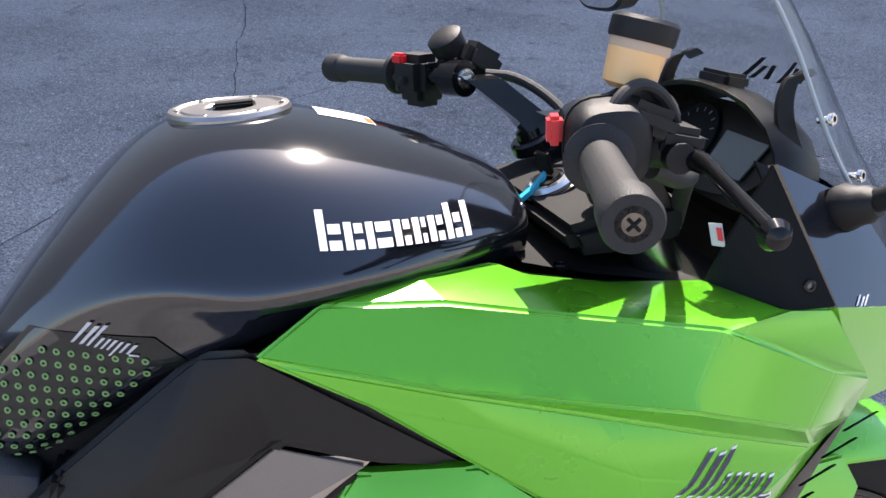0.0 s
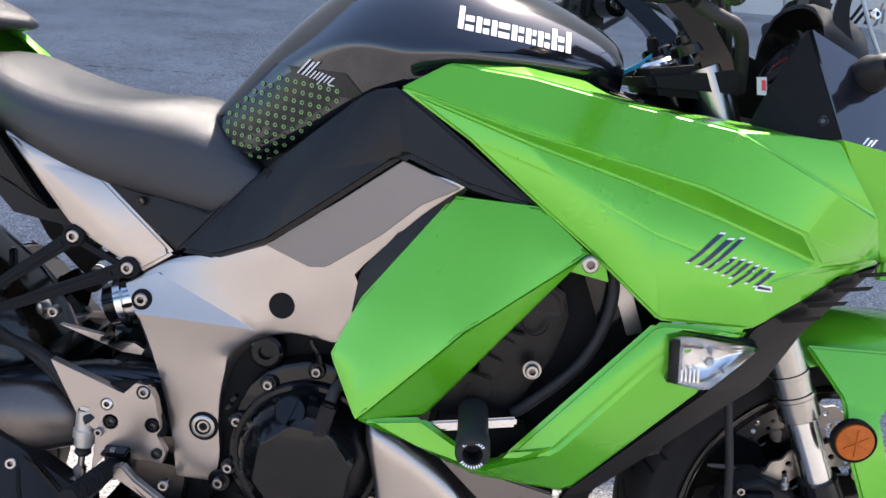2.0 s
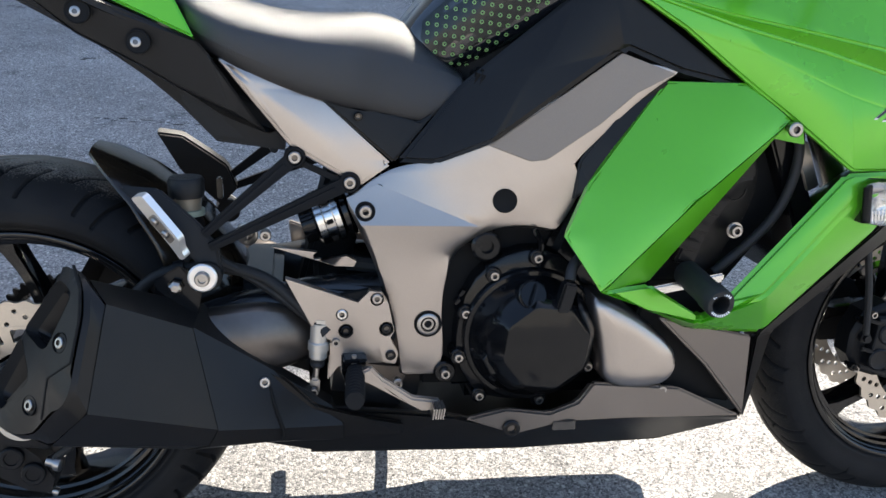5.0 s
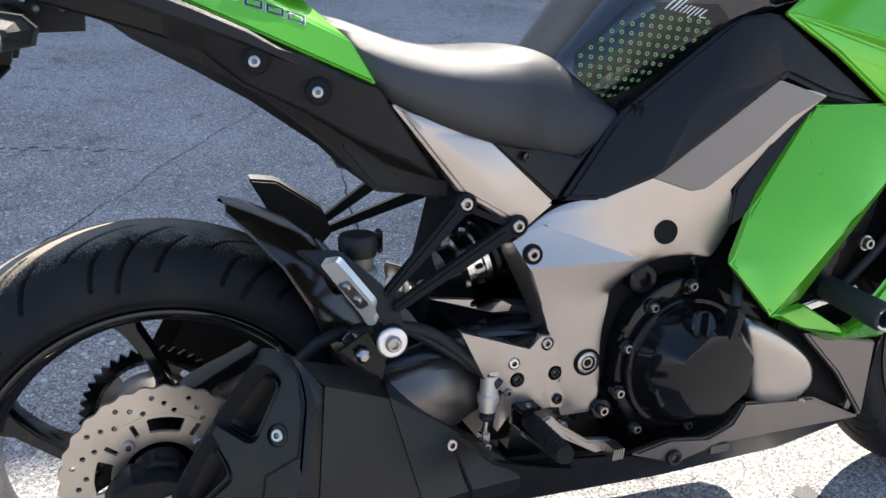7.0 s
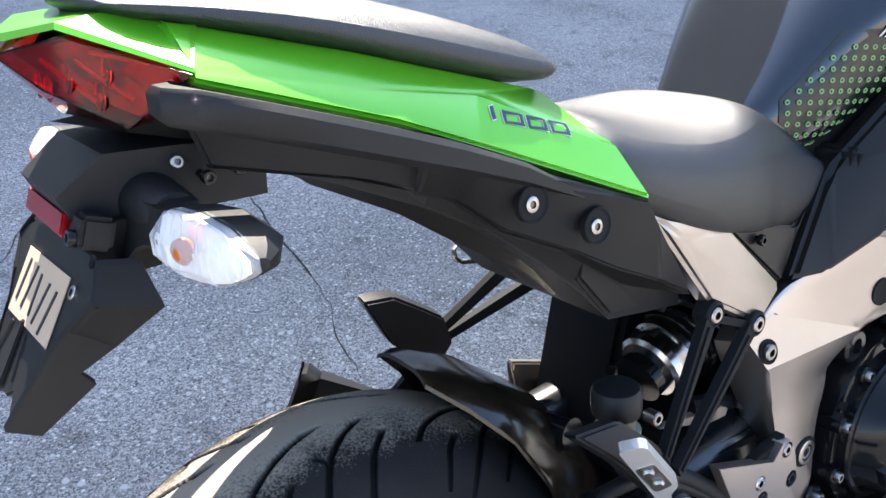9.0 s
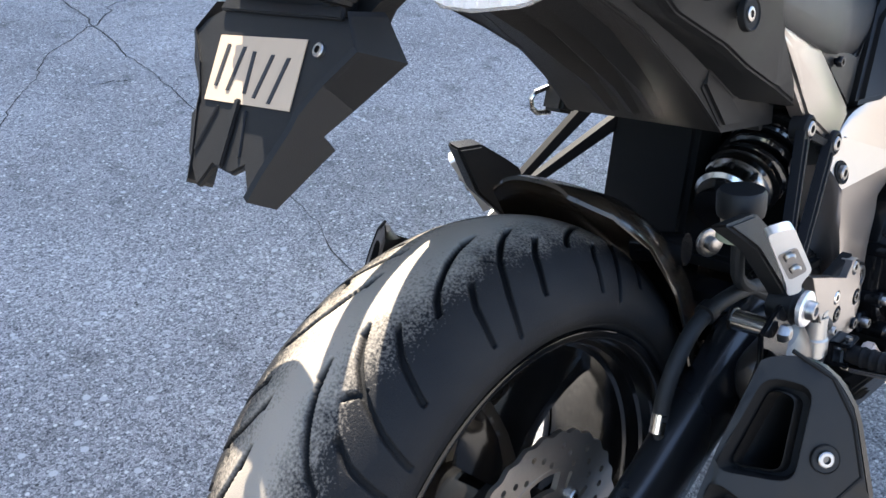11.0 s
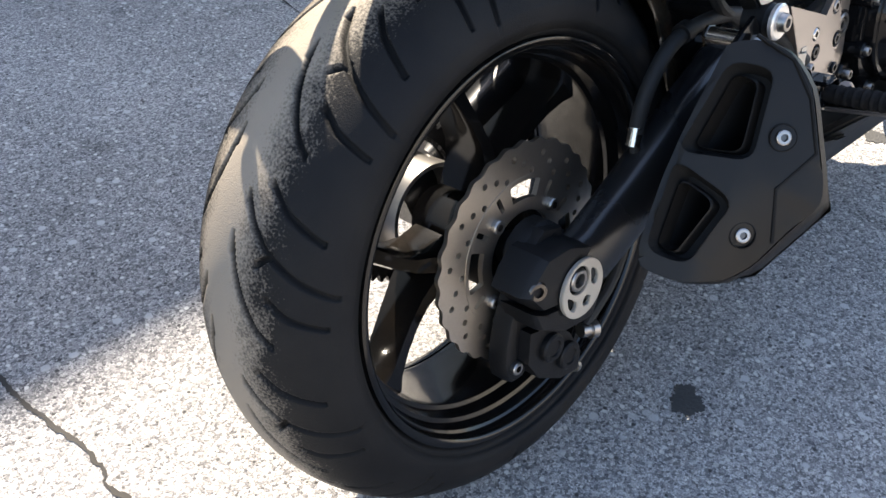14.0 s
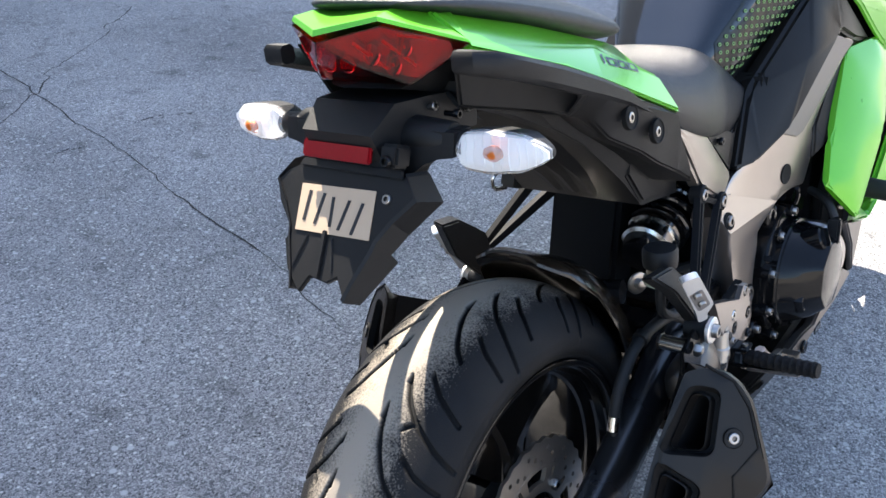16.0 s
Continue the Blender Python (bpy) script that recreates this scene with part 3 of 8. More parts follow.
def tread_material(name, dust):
    """Black rubber, dusty where the tread runs on the road and clean in its grooves, whose shade is put into the
    colour.
    """
    m = RUBBER.copy()
    m.name = name
    nt = m.node_tree
    b = nt.nodes["Principled BSDF"]
    old = b.inputs["Base Color"].links[0].from_socket
    tc = nt.nodes.new("ShaderNodeTexCoord")
    sep = nt.nodes.new("ShaderNodeSeparateXYZ")
    nt.links.new(tc.outputs["Object"], sep.inputs[0])

    def math_node(op, a, c, d=None):
        n = nt.nodes.new("ShaderNodeMath")
        n.operation = op
        for i, v in enumerate((a, c, d)):
            if isinstance(v, bpy.types.NodeSocket):
                nt.links.new(v, n.inputs[i])
            elif v is not None:
                n.inputs[i].default_value = v
        return n.outputs[0]

    def noise(scale, detail):
        n = nt.nodes.new("ShaderNodeTexNoise")
        n.inputs["Scale"].default_value, n.inputs["Detail"].default_value = scale, detail
        nt.links.new(tc.outputs["Object"], n.inputs["Vector"])
        return n.outputs["Fac"]
    far = math_node("ABSOLUTE", sep.outputs["Y"], 0.0)
    far = math_node("MULTIPLY_ADD", noise(30.0, 6.0), 0.045, far)
    far = math_node("MULTIPLY_ADD", noise(420.0, 5.0), 0.070, far)
    mr = nt.nodes.new("ShaderNodeMapRange")
    mr.inputs["From Min"].default_value, mr.inputs["From Max"].default_value = 0.076, 0.112
    mr.inputs["To Min"].default_value, mr.inputs["To Max"].default_value = dust, 0.0
    nt.links.new(far, mr.inputs["Value"])
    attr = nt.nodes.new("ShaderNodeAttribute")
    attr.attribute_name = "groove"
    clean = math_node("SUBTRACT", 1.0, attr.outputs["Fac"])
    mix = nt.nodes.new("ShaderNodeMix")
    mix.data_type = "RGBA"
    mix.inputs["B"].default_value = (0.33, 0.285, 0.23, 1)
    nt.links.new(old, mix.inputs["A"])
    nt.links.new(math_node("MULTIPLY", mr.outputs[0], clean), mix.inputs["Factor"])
    # grooves mixed to near-black below the rubber's tone, as painted depth shade
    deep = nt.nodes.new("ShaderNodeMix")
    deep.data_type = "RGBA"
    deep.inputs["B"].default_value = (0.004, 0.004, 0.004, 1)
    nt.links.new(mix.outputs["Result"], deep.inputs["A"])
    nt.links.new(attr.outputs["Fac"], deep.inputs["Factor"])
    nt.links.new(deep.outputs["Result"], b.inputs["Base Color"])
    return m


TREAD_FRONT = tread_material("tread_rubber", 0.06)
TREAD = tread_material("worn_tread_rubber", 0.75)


def wheel(name, centre, r, half, depth, spokes, turn, label, repeat):
    w = empty(name, bike)
    tagged(w, label)
    bead = 0.218
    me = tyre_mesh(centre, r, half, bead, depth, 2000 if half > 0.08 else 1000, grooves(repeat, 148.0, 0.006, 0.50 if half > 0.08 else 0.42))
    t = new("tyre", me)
    t.parent = w
    tagged(t, "worn black tyre with curved grooves, dusty grey on its crown")
    hw = half * 0.80
    prof = [(-hw, 0.226), (-hw, 0.214), (-hw * 0.94, 0.208), (-hw * 0.85, 0.206), (-hw * 0.80, 0.2045), (-hw * 0.775, 0.2000), (-hw * 0.58, 0.1970), (-hw * 0.555, 0.1925), (-hw * 0.2, 0.188), (hw * 0.2, 0.188), (hw * 0.555, 0.1925), (hw * 0.58, 0.1970), (hw * 0.775, 0.2000), (hw * 0.80, 0.2045), (hw * 0.85, 0.206), (hw * 0.94, 0.208), (hw, 0.214), (hw, 0.226),
            (hw * 0.93, 0.227), (hw * 0.8, 0.216), (hw * 0.5, 0.203), (0, 0.199), (-hw * 0.5, 0.203), (-hw * 0.8, 0.216), (-hw * 0.93, 0.227)]
    part("rim", lathe(prof, centre, (0, 1, 0), 128, close=True), RIM, w, "gloss black cast rim", 25)
    for s in (-1, 1):
        part("rim_lip", lathe([(s * half * 0.80, 0.2095), (s * half * 0.90, 0.2115), (s * half * 0.925, 0.2140), (s * half * 0.935, 0.2175), (s * half * 0.925, 0.2205), (s * half * 0.85, 0.2215)], centre, (0, 1, 0), 128, close=True), RIM, w, "", 60)
    part("hub", lathe([(-0.06, 0.02), (-0.06, 0.040), (-0.045, 0.043), (0.02, 0.038), (0.05, 0.036), (0.06, 0.02)], centre, (0, 1, 0), 40), RIM, w)
    for k in range(3):
        for side in (-1, 1):
            rings = []
            for rr, wd, th, sweep in ((0.045, 0.020, 0.030, 4), (0.075, 0.0135, 0.027, 9), (0.10, 0.0105, 0.024, 14), (0.125, 0.0095, 0.022, 20), (0.150, 0.0100, 0.021, 25), (0.175, 0.0125, 0.021, 29), (0.193, 0.022, 0.022, 31)):
                a = turn + 2 * math.pi * k / 3 + side * radians(sweep)
                sec = [(-wd, -th * 0.75), (-wd * 0.7, -th * 1.1), (wd * 0.7, -th * 1.1), (wd, -th * 0.75), (wd, th), (-wd, th)]
                rings.append([Vector(centre) + Vector((rr * math.cos(a) - s * math.sin(a), t, rr * math.sin(a) + s * math.cos(a))) for s, t in sec])
            part("spoke", bevel(loft(rings), 0.002, 30), RIM, w)
    part("valve", lathe([(0, 0.004), (0.02, 0.0035), (0.021, 0.005), (0.03, 0.005), (0.031, 0.002)], (centre[0] + 0.186 * math.cos(turn + 0.5), -0.01, centre[2] + 0.186 * math.sin(turn + 0.5)), (-math.cos(turn + 0.5), -0.3, -math.sin(turn + 0.5)), 10), DARKMETAL, w)
    return w


def drilled(c, r_in, r_out, wave, waves, thick, count, radii, hr=0.0035):
    """A petal disc with slanting rows of round holes cut through it."""
    def outline(r, w):
        n = waves * 10
        return [((r + w * math.cos(waves * t)) * math.cos(t) + c[0], (r + w * math.cos(waves * t)) * math.sin(t) + c[2]) for t in (2 * math.pi * k / n for k in range(n))]
    loops = [outline(r_out, wave), outline(r_in, 0)]
    for k in range(count):
        t = 2 * math.pi * (k + 0.5) / count
        x, z = c[0] + radii[k % len(radii)] * math.cos(t), c[2] + radii[k % len(radii)] * math.sin(t)
        loops.append([(x + hr * math.cos(a), z + hr * math.sin(a)) for a in (2 * math.pi * q / 12 for q in range(12))])
    bm = fill_loops(loops)
    ext = bmesh.ops.extrude_face_region(bm, geom=list(bm.faces))
    for v in bm.verts:
        v.co.y = c[1] - thick / 2
    for v in ext["geom"]:
        if isinstance(v, bmesh.types.BMVert):
            v.co.y = c[1] + thick / 2
    return bm


def spider(c, r_in, r_out, n, turn, thick):
    """The disc carrier: wide windows, and between them lugs with a bolt and two slits each."""
    def circle(r, m=96):
        return [(c[0] + r * math.cos(t), c[2] + r * math.sin(t)) for t in (2 * math.pi * k / m for k in range(m))]

    def sector(r0, r1, a0, a1, m=10):
        pts = [(c[0] + r1 * math.cos(a0 + (a1 - a0) * q / m), c[2] + r1 * math.sin(a0 + (a1 - a0) * q / m)) for q in range(m + 1)]
        pts += [(c[0] + r0 * math.cos(a1 + (a0 - a1) * q / m), c[2] + r0 * math.sin(a1 + (a0 - a1) * q / m)) for q in range(m + 1)]
        return round_corners(pts[:1] + pts[1:m:3] + pts[m:m + 2] + pts[m + 2:-1:3] + pts[-1:], 0.003, 2)
    loops = [circle(r_out), circle(r_in)]
    for k in range(n):
        mid = turn + 2 * math.pi * (k + 0.5) / n
        loops.append(sector(r_in + 0.014, r_out - 0.0045, mid - radians(17), mid + radians(17)))
        for off in (-14.5, 14.5):
            a = turn + 2 * math.pi * k / n + radians(off)
            d, s = (math.cos(a), math.sin(a)), (-math.sin(a), math.cos(a))
            w, r0, r1 = 0.0030, r_in + 0.016, r_out - 0.004
            loops.append(round_corners([(c[0] + d[0] * r + s[0] * w * q, c[2] + d[1] * r + s[1] * w * q) for r, q in ((r0, -1), (r1, -1), (r1, 1), (r0, 1))], 0.002, 2))
    bm = fill_loops(loops)
    ext = bmesh.ops.extrude_face_region(bm, geom=list(bm.faces))
    for v in bm.verts:
        v.co.y = c[1] - thick / 2
    for v in ext["geom"]:
        if isinstance(v, bmesh.types.BMVert):
            v.co.y = c[1] + thick / 2
    return bm


def round_corners(pts, r, n=4):
    """A closed outline with its corners rounded."""
    out = []
    m = len(pts)
    for i in range(m):
        p, a, b = Vector(pts[i]), Vector(pts[i - 1]), Vector(pts[(i + 1) % m])
        u, v = (a - p), (b - p)
        k = min(r, 0.45 * u.length, 0.45 * v.length)
        p0, p1 = p + u.normalized() * k, p + v.normalized() * k
        for q in range(n + 1):
            t = q / n
            c = p0 * (1 - t) ** 2 + p * 2 * t * (1 - t) + p1 * t * t
            out.append((c.x, c.y))
    return out


def carrier(c, r_in, r_out, arms, turn, thick, y):
    """The spider between hub and rotor, with slots between its arms."""
    def circle(r, n=90):
        return [(c[0] + r * math.cos(t), c[2] + r * math.sin(t)) for t in (2 * math.pi * k / n for k in range(n))]
    loops = [circle(r_out), circle(r_in)]
    for k in range(arms):
        a0, a1 = turn + 2 * math.pi * (k + 0.27) / arms, turn + 2 * math.pi * (k + 0.73) / arms
        ri, ro = r_in + (r_out - r_in) * 0.36, r_in + (r_out - r_in) * 0.80
        pts = [(c[0] + ro * math.cos(a0 + (a1 - a0) * q / 8), c[2] + ro * math.sin(a0 + (a1 - a0) * q / 8)) for q in range(9)]
        pts += [(c[0] + ri * math.cos(a1 + (a0 - a1) * q / 8), c[2] + ri * math.sin(a1 + (a0 - a1) * q / 8)) for q in range(9)]
        loops.append(pts)
    bm = fill_loops(loops)
    ext = bmesh.ops.extrude_face_region(bm, geom=list(bm.faces))
    for v in bm.verts:
        v.co.y = y - thick / 2
    for v in ext["geom"]:
        if isinstance(v, bmesh.types.BMVert):
            v.co.y = y + thick / 2
    return bm


REAR = (0.003, 0.0, 0.311)
FRONT = (1.445, 0.0, 0.298)
rear = wheel("rear_wheel", REAR, 0.309, 0.094, 0.058, 6, radians(188), "wide rear wheel with a gloss black spoked rim", 11)
front = wheel("front_wheel", FRONT, 0.299, 0.060, 0.034, 6, radians(15), "front wheel with a gloss black spoked rim", 13)
rd = (REAR[0] - 0.001, -0.078, REAR[2])
rotor = part("brake_disc", drilled(rd, 0.0835, 0.1195, 0.0017, 30, 0.005, 45, (0.0885, 0.0975, 0.1060)), DISC, rear, "drilled petal brake disc of bare steel", 30)
part("disc_carrier", spider(rd, 0.046, 0.0842, 4, radians(127), 0.0062), DISC, rear, "steel disc carrier with windows and slits")
# near-black flange: the void round the hub has its shade in the colour
part("hub_flange", lathe([(-0.06, 0.050), (-0.012, 0.050), (-0.010, 0.047), (-0.014, 0.044), (-0.040, 0.040), (-0.040, 0.0002)], rd, (0, -1, 0), 40), CAVITY, rear)
part("axle_spacer", lathe([(-0.04, 0.018), (0.020, 0.018), (0.022, 0.016), (0.042, 0.016), (0.042, 0.0002)], rd, (0, -1, 0), 32), CASTING, rear)
for k in range(4):
    a = radians(127 + 90 * k)
    bolt(rear, (rd[0] + 0.0595 * math.cos(a), -0.0812, rd[2] + 0.0595 * math.sin(a)), 0.0078)
for y in (-0.072, 0.072):
    part("brake_disc", drilled((FRONT[0], y, FRONT[2]), 0.113, 0.148, 0.0025, 32, 0.005, 72, (0.1190, 0.1360, 0.1275), 0.0042), DISC, front, "drilled petal front brake disc", 30)
    part("disc_carrier", carrier((FRONT[0], y, FRONT[2]), 0.055, 0.100, 5, radians(5), 0.006, y), RIM, front)
    for k in range(10):
        a = 2 * math.pi * (k + 0.3) / 10
        s = -1 if y < 0 else 1
        part("disc_rivet", lathe([(-0.006, 0.010), (0.004, 0.010), (0.005, 0.008), (0.005, 0.005), (0.002, 0.005), (0.002, 0.0002)], (FRONT[0] + 0.104 * math.cos(a), y, FRONT[2] + 0.104 * math.sin(a)), (0, s, 0), 16), STEEL, front)
# sprocket and chain on the far side of the rear wheel
part("sprocket", ring_plate((REAR[0], 0.105, REAR[2]), 0.075, 0.097, -0.003, 0.003, 0.004, 42, 420), DARKMETAL, rear, "toothed dark rear sprocket")
part("sprocket_carrier", carrier((REAR[0], 0.1, REAR[2]), 0.056, 0.08, 5, 0, 0.006, 0.105), STEEL, rear, "bare alloy sprocket carrier")
part("carrier_bore", lathe([(0.050, 0.0560), (0.104, 0.0560), (0.104, 0.0610), (0.050, 0.0610)], REAR, (0, 1, 0), 56, close=True), STEEL, rear)

# ---- fuel tank ----
TANK = [
    (0.530, [(0, 0.796), (0.040, 0.797), (0.058, 0.796), (0.068, 0.790), (0.071, 0.784), (0.073, 0.775), (0.066, 0.765)]),
    (0.560, [(0, 0.830), (0.045, 0.832), (0.070, 0.830), (0.080, 0.812), (0.083, 0.800), (0.085, 0.775), (0.080, 0.748)]),
    (0.600, [(0, 0.880), (0.050, 0.884), (0.080, 0.878), (0.098, 0.852), (0.103, 0.835), (0.107, 0.79), (0.105, 0.735)]),
    (0.655, [(0, 0.946), (0.056, 0.946), (0.090, 0.934), (0.121, 0.896), (0.124, 0.882), (0.122, 0.845), (0.117, 0.748)]),
    (0.715, [(0, 1.003), (0.068, 0.997), (0.117, 0.968), (0.156, 0.922), (0.158, 0.909), (0.150, 0.872), (0.140, 0.785)]),
    (0.760, [(0, 1.024), (0.076, 1.016), (0.136, 0.981), (0.176, 0.924), (0.178, 0.910), (0.165, 0.884), (0.156, 0.82)]),
    (0.800, [(0, 1.031), (0.081, 1.021), (0.144, 0.989), (0.190, 0.918), (0.191, 0.900), (0.176, 0.878), (0.169, 0.85)]),
    (0.850, [(0, 1.029), (0.085, 1.020), (0.147, 0.989), (0.196, 0.926), (0.197, 0.906), (0.180, 0.896), (0.175, 0.87)]),
    (0.920, [(0, 1.013), (0.08, 1.004), (0.137, 0.975), (0.179, 0.926), (0.181, 0.905), (0.165, 0.897), (0.160, 0.87)]),
    (0.990, [(0, 0.990), (0.072, 0.981), (0.110, 0.957), (0.143, 0.922), (0.146, 0.904), (0.132, 0.896), (0.128, 0.87)]),
    (1.045, [(0, 0.964), (0.055, 0.958), (0.086, 0.943), (0.107, 0.921), (0.111, 0.903), (0.100, 0.895), (0.097, 0.87)]),
    (1.066, [(0, 0.947), (0.045, 0.943), (0.071, 0.932), (0.087, 0.918), (0.090, 0.903), (0.082, 0.895), (0.08, 0.87)]),
    (1.073, [(0, 0.93), (0.035, 0.928), (0.055, 0.922), (0.068, 0.914), (0.070, 0.903), (0.066, 0.896), (0.06, 0.87)]),
]
tank = rounded(part("fuel_tank", body(TANK), BLACK, bike, "gloss black fuel tank with white lettering shapes"), 3)
# near-black filler added to darken the gap between tank and side cover
part("tank_gap_filler", loft([[(x, -y, z0), (x, y, z0), (x, y, z1), (x, -y, z1)] for x, y, z0, z1 in ((0.56, 0.060, 0.70, 0.775), (0.62, 0.086, 0.68, 0.790), (0.70, 0.110, 0.68, 0.830), (0.80, 0.140, 0.72, 0.870), (1.00, 0.100, 0.74, 0.880))]), CAVITY, bike)
cap_axis = (-0.03, 0, 1)
cap = part("fuel_cap", lathe([(-0.02, 0.054), (0.0, 0.056), (0.0035, 0.054), (0.004, 0.050), (0.002, 0.047), (0.002, 0.044), (0.0035, 0.042), (0.0035, 0.024), (0.002, 0.022), (0.002, 0.0)], (0.808, 0.0, 1.0235), cap_axis, 48), STEEL, tank, "round brushed metal fuel cap")
part("cap_latch", box((0.812, 0, 1.0285), (0.038, 0.016, 0.005), (0, -2, 0), 0.002), CAVITY, tank)
for k in range(6):
    a = 2 * math.pi * k / 6
    bolt(tank, (0.808 + 0.047 * math.cos(a), 0.047 * math.sin(a), 1.0265 + 0.0014 * math.cos(a)), 0.003, cap_axis, h=0.0015)

# ---- seats ----
SEAT = [
    (0.225, [(0, 0.880), (0.06, 0.878), (0.10, 0.866), (0.118, 0.848), (0.125, 0.825), (0.12, 0.80)]),
    (0.290, [(0, 0.846), (0.08, 0.846), (0.125, 0.834), (0.142, 0.81), (0.145, 0.785), (0.13, 0.765)]),
    (0.380, [(0, 0.820), (0.09, 0.822), (0.135, 0.81), (0.154, 0.785), (0.152, 0.745), (0.14, 0.724)]),
    (0.460, [(0, 0.819), (0.08, 0.823), (0.125, 0.812), (0.144, 0.775), (0.144, 0.720), (0.13, 0.700)]),
    (0.500, [(0, 0.827), (0.065, 0.827), (0.10, 0.812), (0.124, 0.78), (0.129, 0.715), (0.115, 0.690)]),
    (0.545, [(0, 0.815), (0.06, 0.812), (0.092, 0.796), (0.114, 0.768), (0.122, 0.705), (0.110, 0.676)]),
    (0.575, [(0, 0.792), (0.05, 0.790), (0.088, 0.782), (0.110, 0.762), (0.119, 0.704), (0.112, 0.680)]),
    (0.598, [(0, 0.768), (0.05, 0.767), (0.088, 0.762), (0.109, 0.752), (0.118, 0.712), (0.112, 0.700)]),
    (0.616, [(0, 0.752), (0.05, 0.751), (0.086, 0.748), (0.108, 0.743), (0.115, 0.728), (0.110, 0.722)]),
    (0.619, [(0, 0.750), (0.05, 0.749), (0.086, 0.746), (0.107, 0.742), (0.114, 0.730), (0.109, 0.724)]),
]
def hemmed(stations):
    """The same stations with a tighter lower edge."""
    return [(x, half[:-1] + [tuple(u + 0.82 * (v - u) for u, v in zip(half[-2], half[-1])), half[-1]]) for x, half in stations]


seat = rounded(part("rider_seat", body(hemmed(SEAT)), VINYL, bike, "black grained vinyl rider seat"))
PILLION = [
    (-0.135, [(0, 0.998), (0.045, 0.996), (0.062, 0.992), (0.066, 0.984)]),
    (-0.04, [(0, 0.998), (0.075, 0.994), (0.10, 0.982), (0.105, 0.960)]),
    (0.070, [(0, 0.978), (0.09, 0.973), (0.118, 0.953), (0.12, 0.922)]),
    (0.175, [(0, 0.944), (0.09, 0.938), (0.124, 0.920), (0.126, 0.888)]),
    (0.240, [(0, 0.912), (0.08, 0.910), (0.112, 0.902), (0.118, 0.888)]),
]
rounded(part("pillion_seat", body(PILLION), VINYL, bike, "black vinyl pillion seat"))

for s in (-1, 1):
    def sd(verts):
        return verts if s < 0 else flip(verts)
    # tail side panel: a flank, and a top edge that turns in under the pillion seat
    v = [(-0.088, -0.116, 0.944), (0.042, -0.140, 0.897), (0.10, -0.148, 0.871), (0.270, -0.160, 0.793), (0.245, -0.142, 0.842), (0.118, -0.125, 0.9035), (0.012, -0.118, 0.9250), (-0.086, -0.110, 0.9500),
         (0.037, -0.096, 0.942), (0.195, -0.106, 0.891), (-0.085, -0.070, 0.977), (0.238, -0.122, 0.849)]
    part("tail_panel", shell(sd(v), [(0, 1, 6, 7), (1, 2, 5, 6), (2, 3, 4, 5), (7, 6, 8, 10), (6, 5, 9, 8), (5, 4, 11, 9)], 0.02, 0.003), GREEN, bike, "lime green tail side panel")
    # tail under panel with a rolled grab rim along its top
    v = [(-0.106, -0.130, 0.944), (0.040, -0.152, 0.890), (0.101, -0.155, 0.866), (0.166, -0.158, 0.836), (0.273, -0.156, 0.790), (0.286, -0.150, 0.772),
         (-0.104, -0.132, 0.925), (0.042, -0.160, 0.872), (0.087, -0.163, 0.858), (0.174, -0.162, 0.827),
         (-0.076, -0.120, 0.884), (0.050, -0.136, 0.846), (0.08, -0.137, 0.835), (0.125, -0.137, 0.797), (0.199, -0.140, 0.759), (0.245, -0.139, 0.731), (0.307, -0.138, 0.699), (0.354, -0.138, 0.672), (0.334, -0.146, 0.700)]
    part("under_tail", shell(sd(v), [(1, 2, 8, 7), (2, 3, 9, 8), (3, 4, 9), (7, 8, 12, 11), (8, 9, 13, 12), (9, 14, 13), (9, 4, 15, 14), (4, 5, 16, 15), (5, 18, 16), (18, 17, 16)], 0.012, 0.004), PLASTIC, bike, "grained black plastic under-tail panel")
    rail = []
    for x, y, z, h in ((0.190, -0.150, 0.815, 0.004), (0.130, -0.154, 0.846, 0.009), (0.075, -0.154, 0.869, 0.011), (0.030, -0.154, 0.886, 0.012), (-0.010, -0.155, 0.901, 0.012), (-0.060, -0.151, 0.919, 0.012), (-0.095, -0.144, 0.931, 0.012), (-0.109, -0.132, 0.935, 0.011), (-0.106, -0.112, 0.935, 0.010)):
        w = 0.009
        turn = 0.0 if x > -0.1 else (0.9 if y < -0.12 else 1.5)
        ux, uy = -math.sin(turn), -math.cos(turn)
        rail.append([(x + ux * a * w, y + uy * a * w, z + b * h) for a, b in ((0.55, 1), (1, 0.6), (1, -0.6), (0.55, -1), (-0.55, -1), (-1, -0.6), (-1, 0.6), (-0.55, 1))])
    part("grab_rail", loft([sd(r) for r in rail]), PLASTIC, bike, "black plastic grab rail", 40)
    part("tail_core", shell(sd([(-0.100, -0.106, 0.946), (0.030, -0.118, 0.902), (0.075, -0.150, 0.880), (0.075, -0.138, 0.838), (0.03, -0.095, 0.852), (-0.076, -0.088, 0.884)]), [(0, 1, 4, 5), (1, 2, 3, 4)], 0.006, 0.003), PLASTIC, bike)
    # hollow inner flank that runs down to the undertray
    low = [(-0.076, -0.088, 0.884), (0.025, -0.095, 0.854), (0.08, -0.137, 0.835), (0.125, -0.137, 0.797), (0.199, -0.140, 0.759), (0.245, -0.139, 0.731), (0.307, -0.138, 0.699), (0.354, -0.138, 0.672)]
    tray = [(-0.06, -0.080, 0.885), (0.02, -0.085, 0.850), (0.09, -0.088, 0.815), (0.150, -0.090, 0.779), (0.205, -0.090, 0.735), (0.240, -0.092, 0.704), (0.285, -0.095, 0.656), (0.375, -0.105, 0.645)]
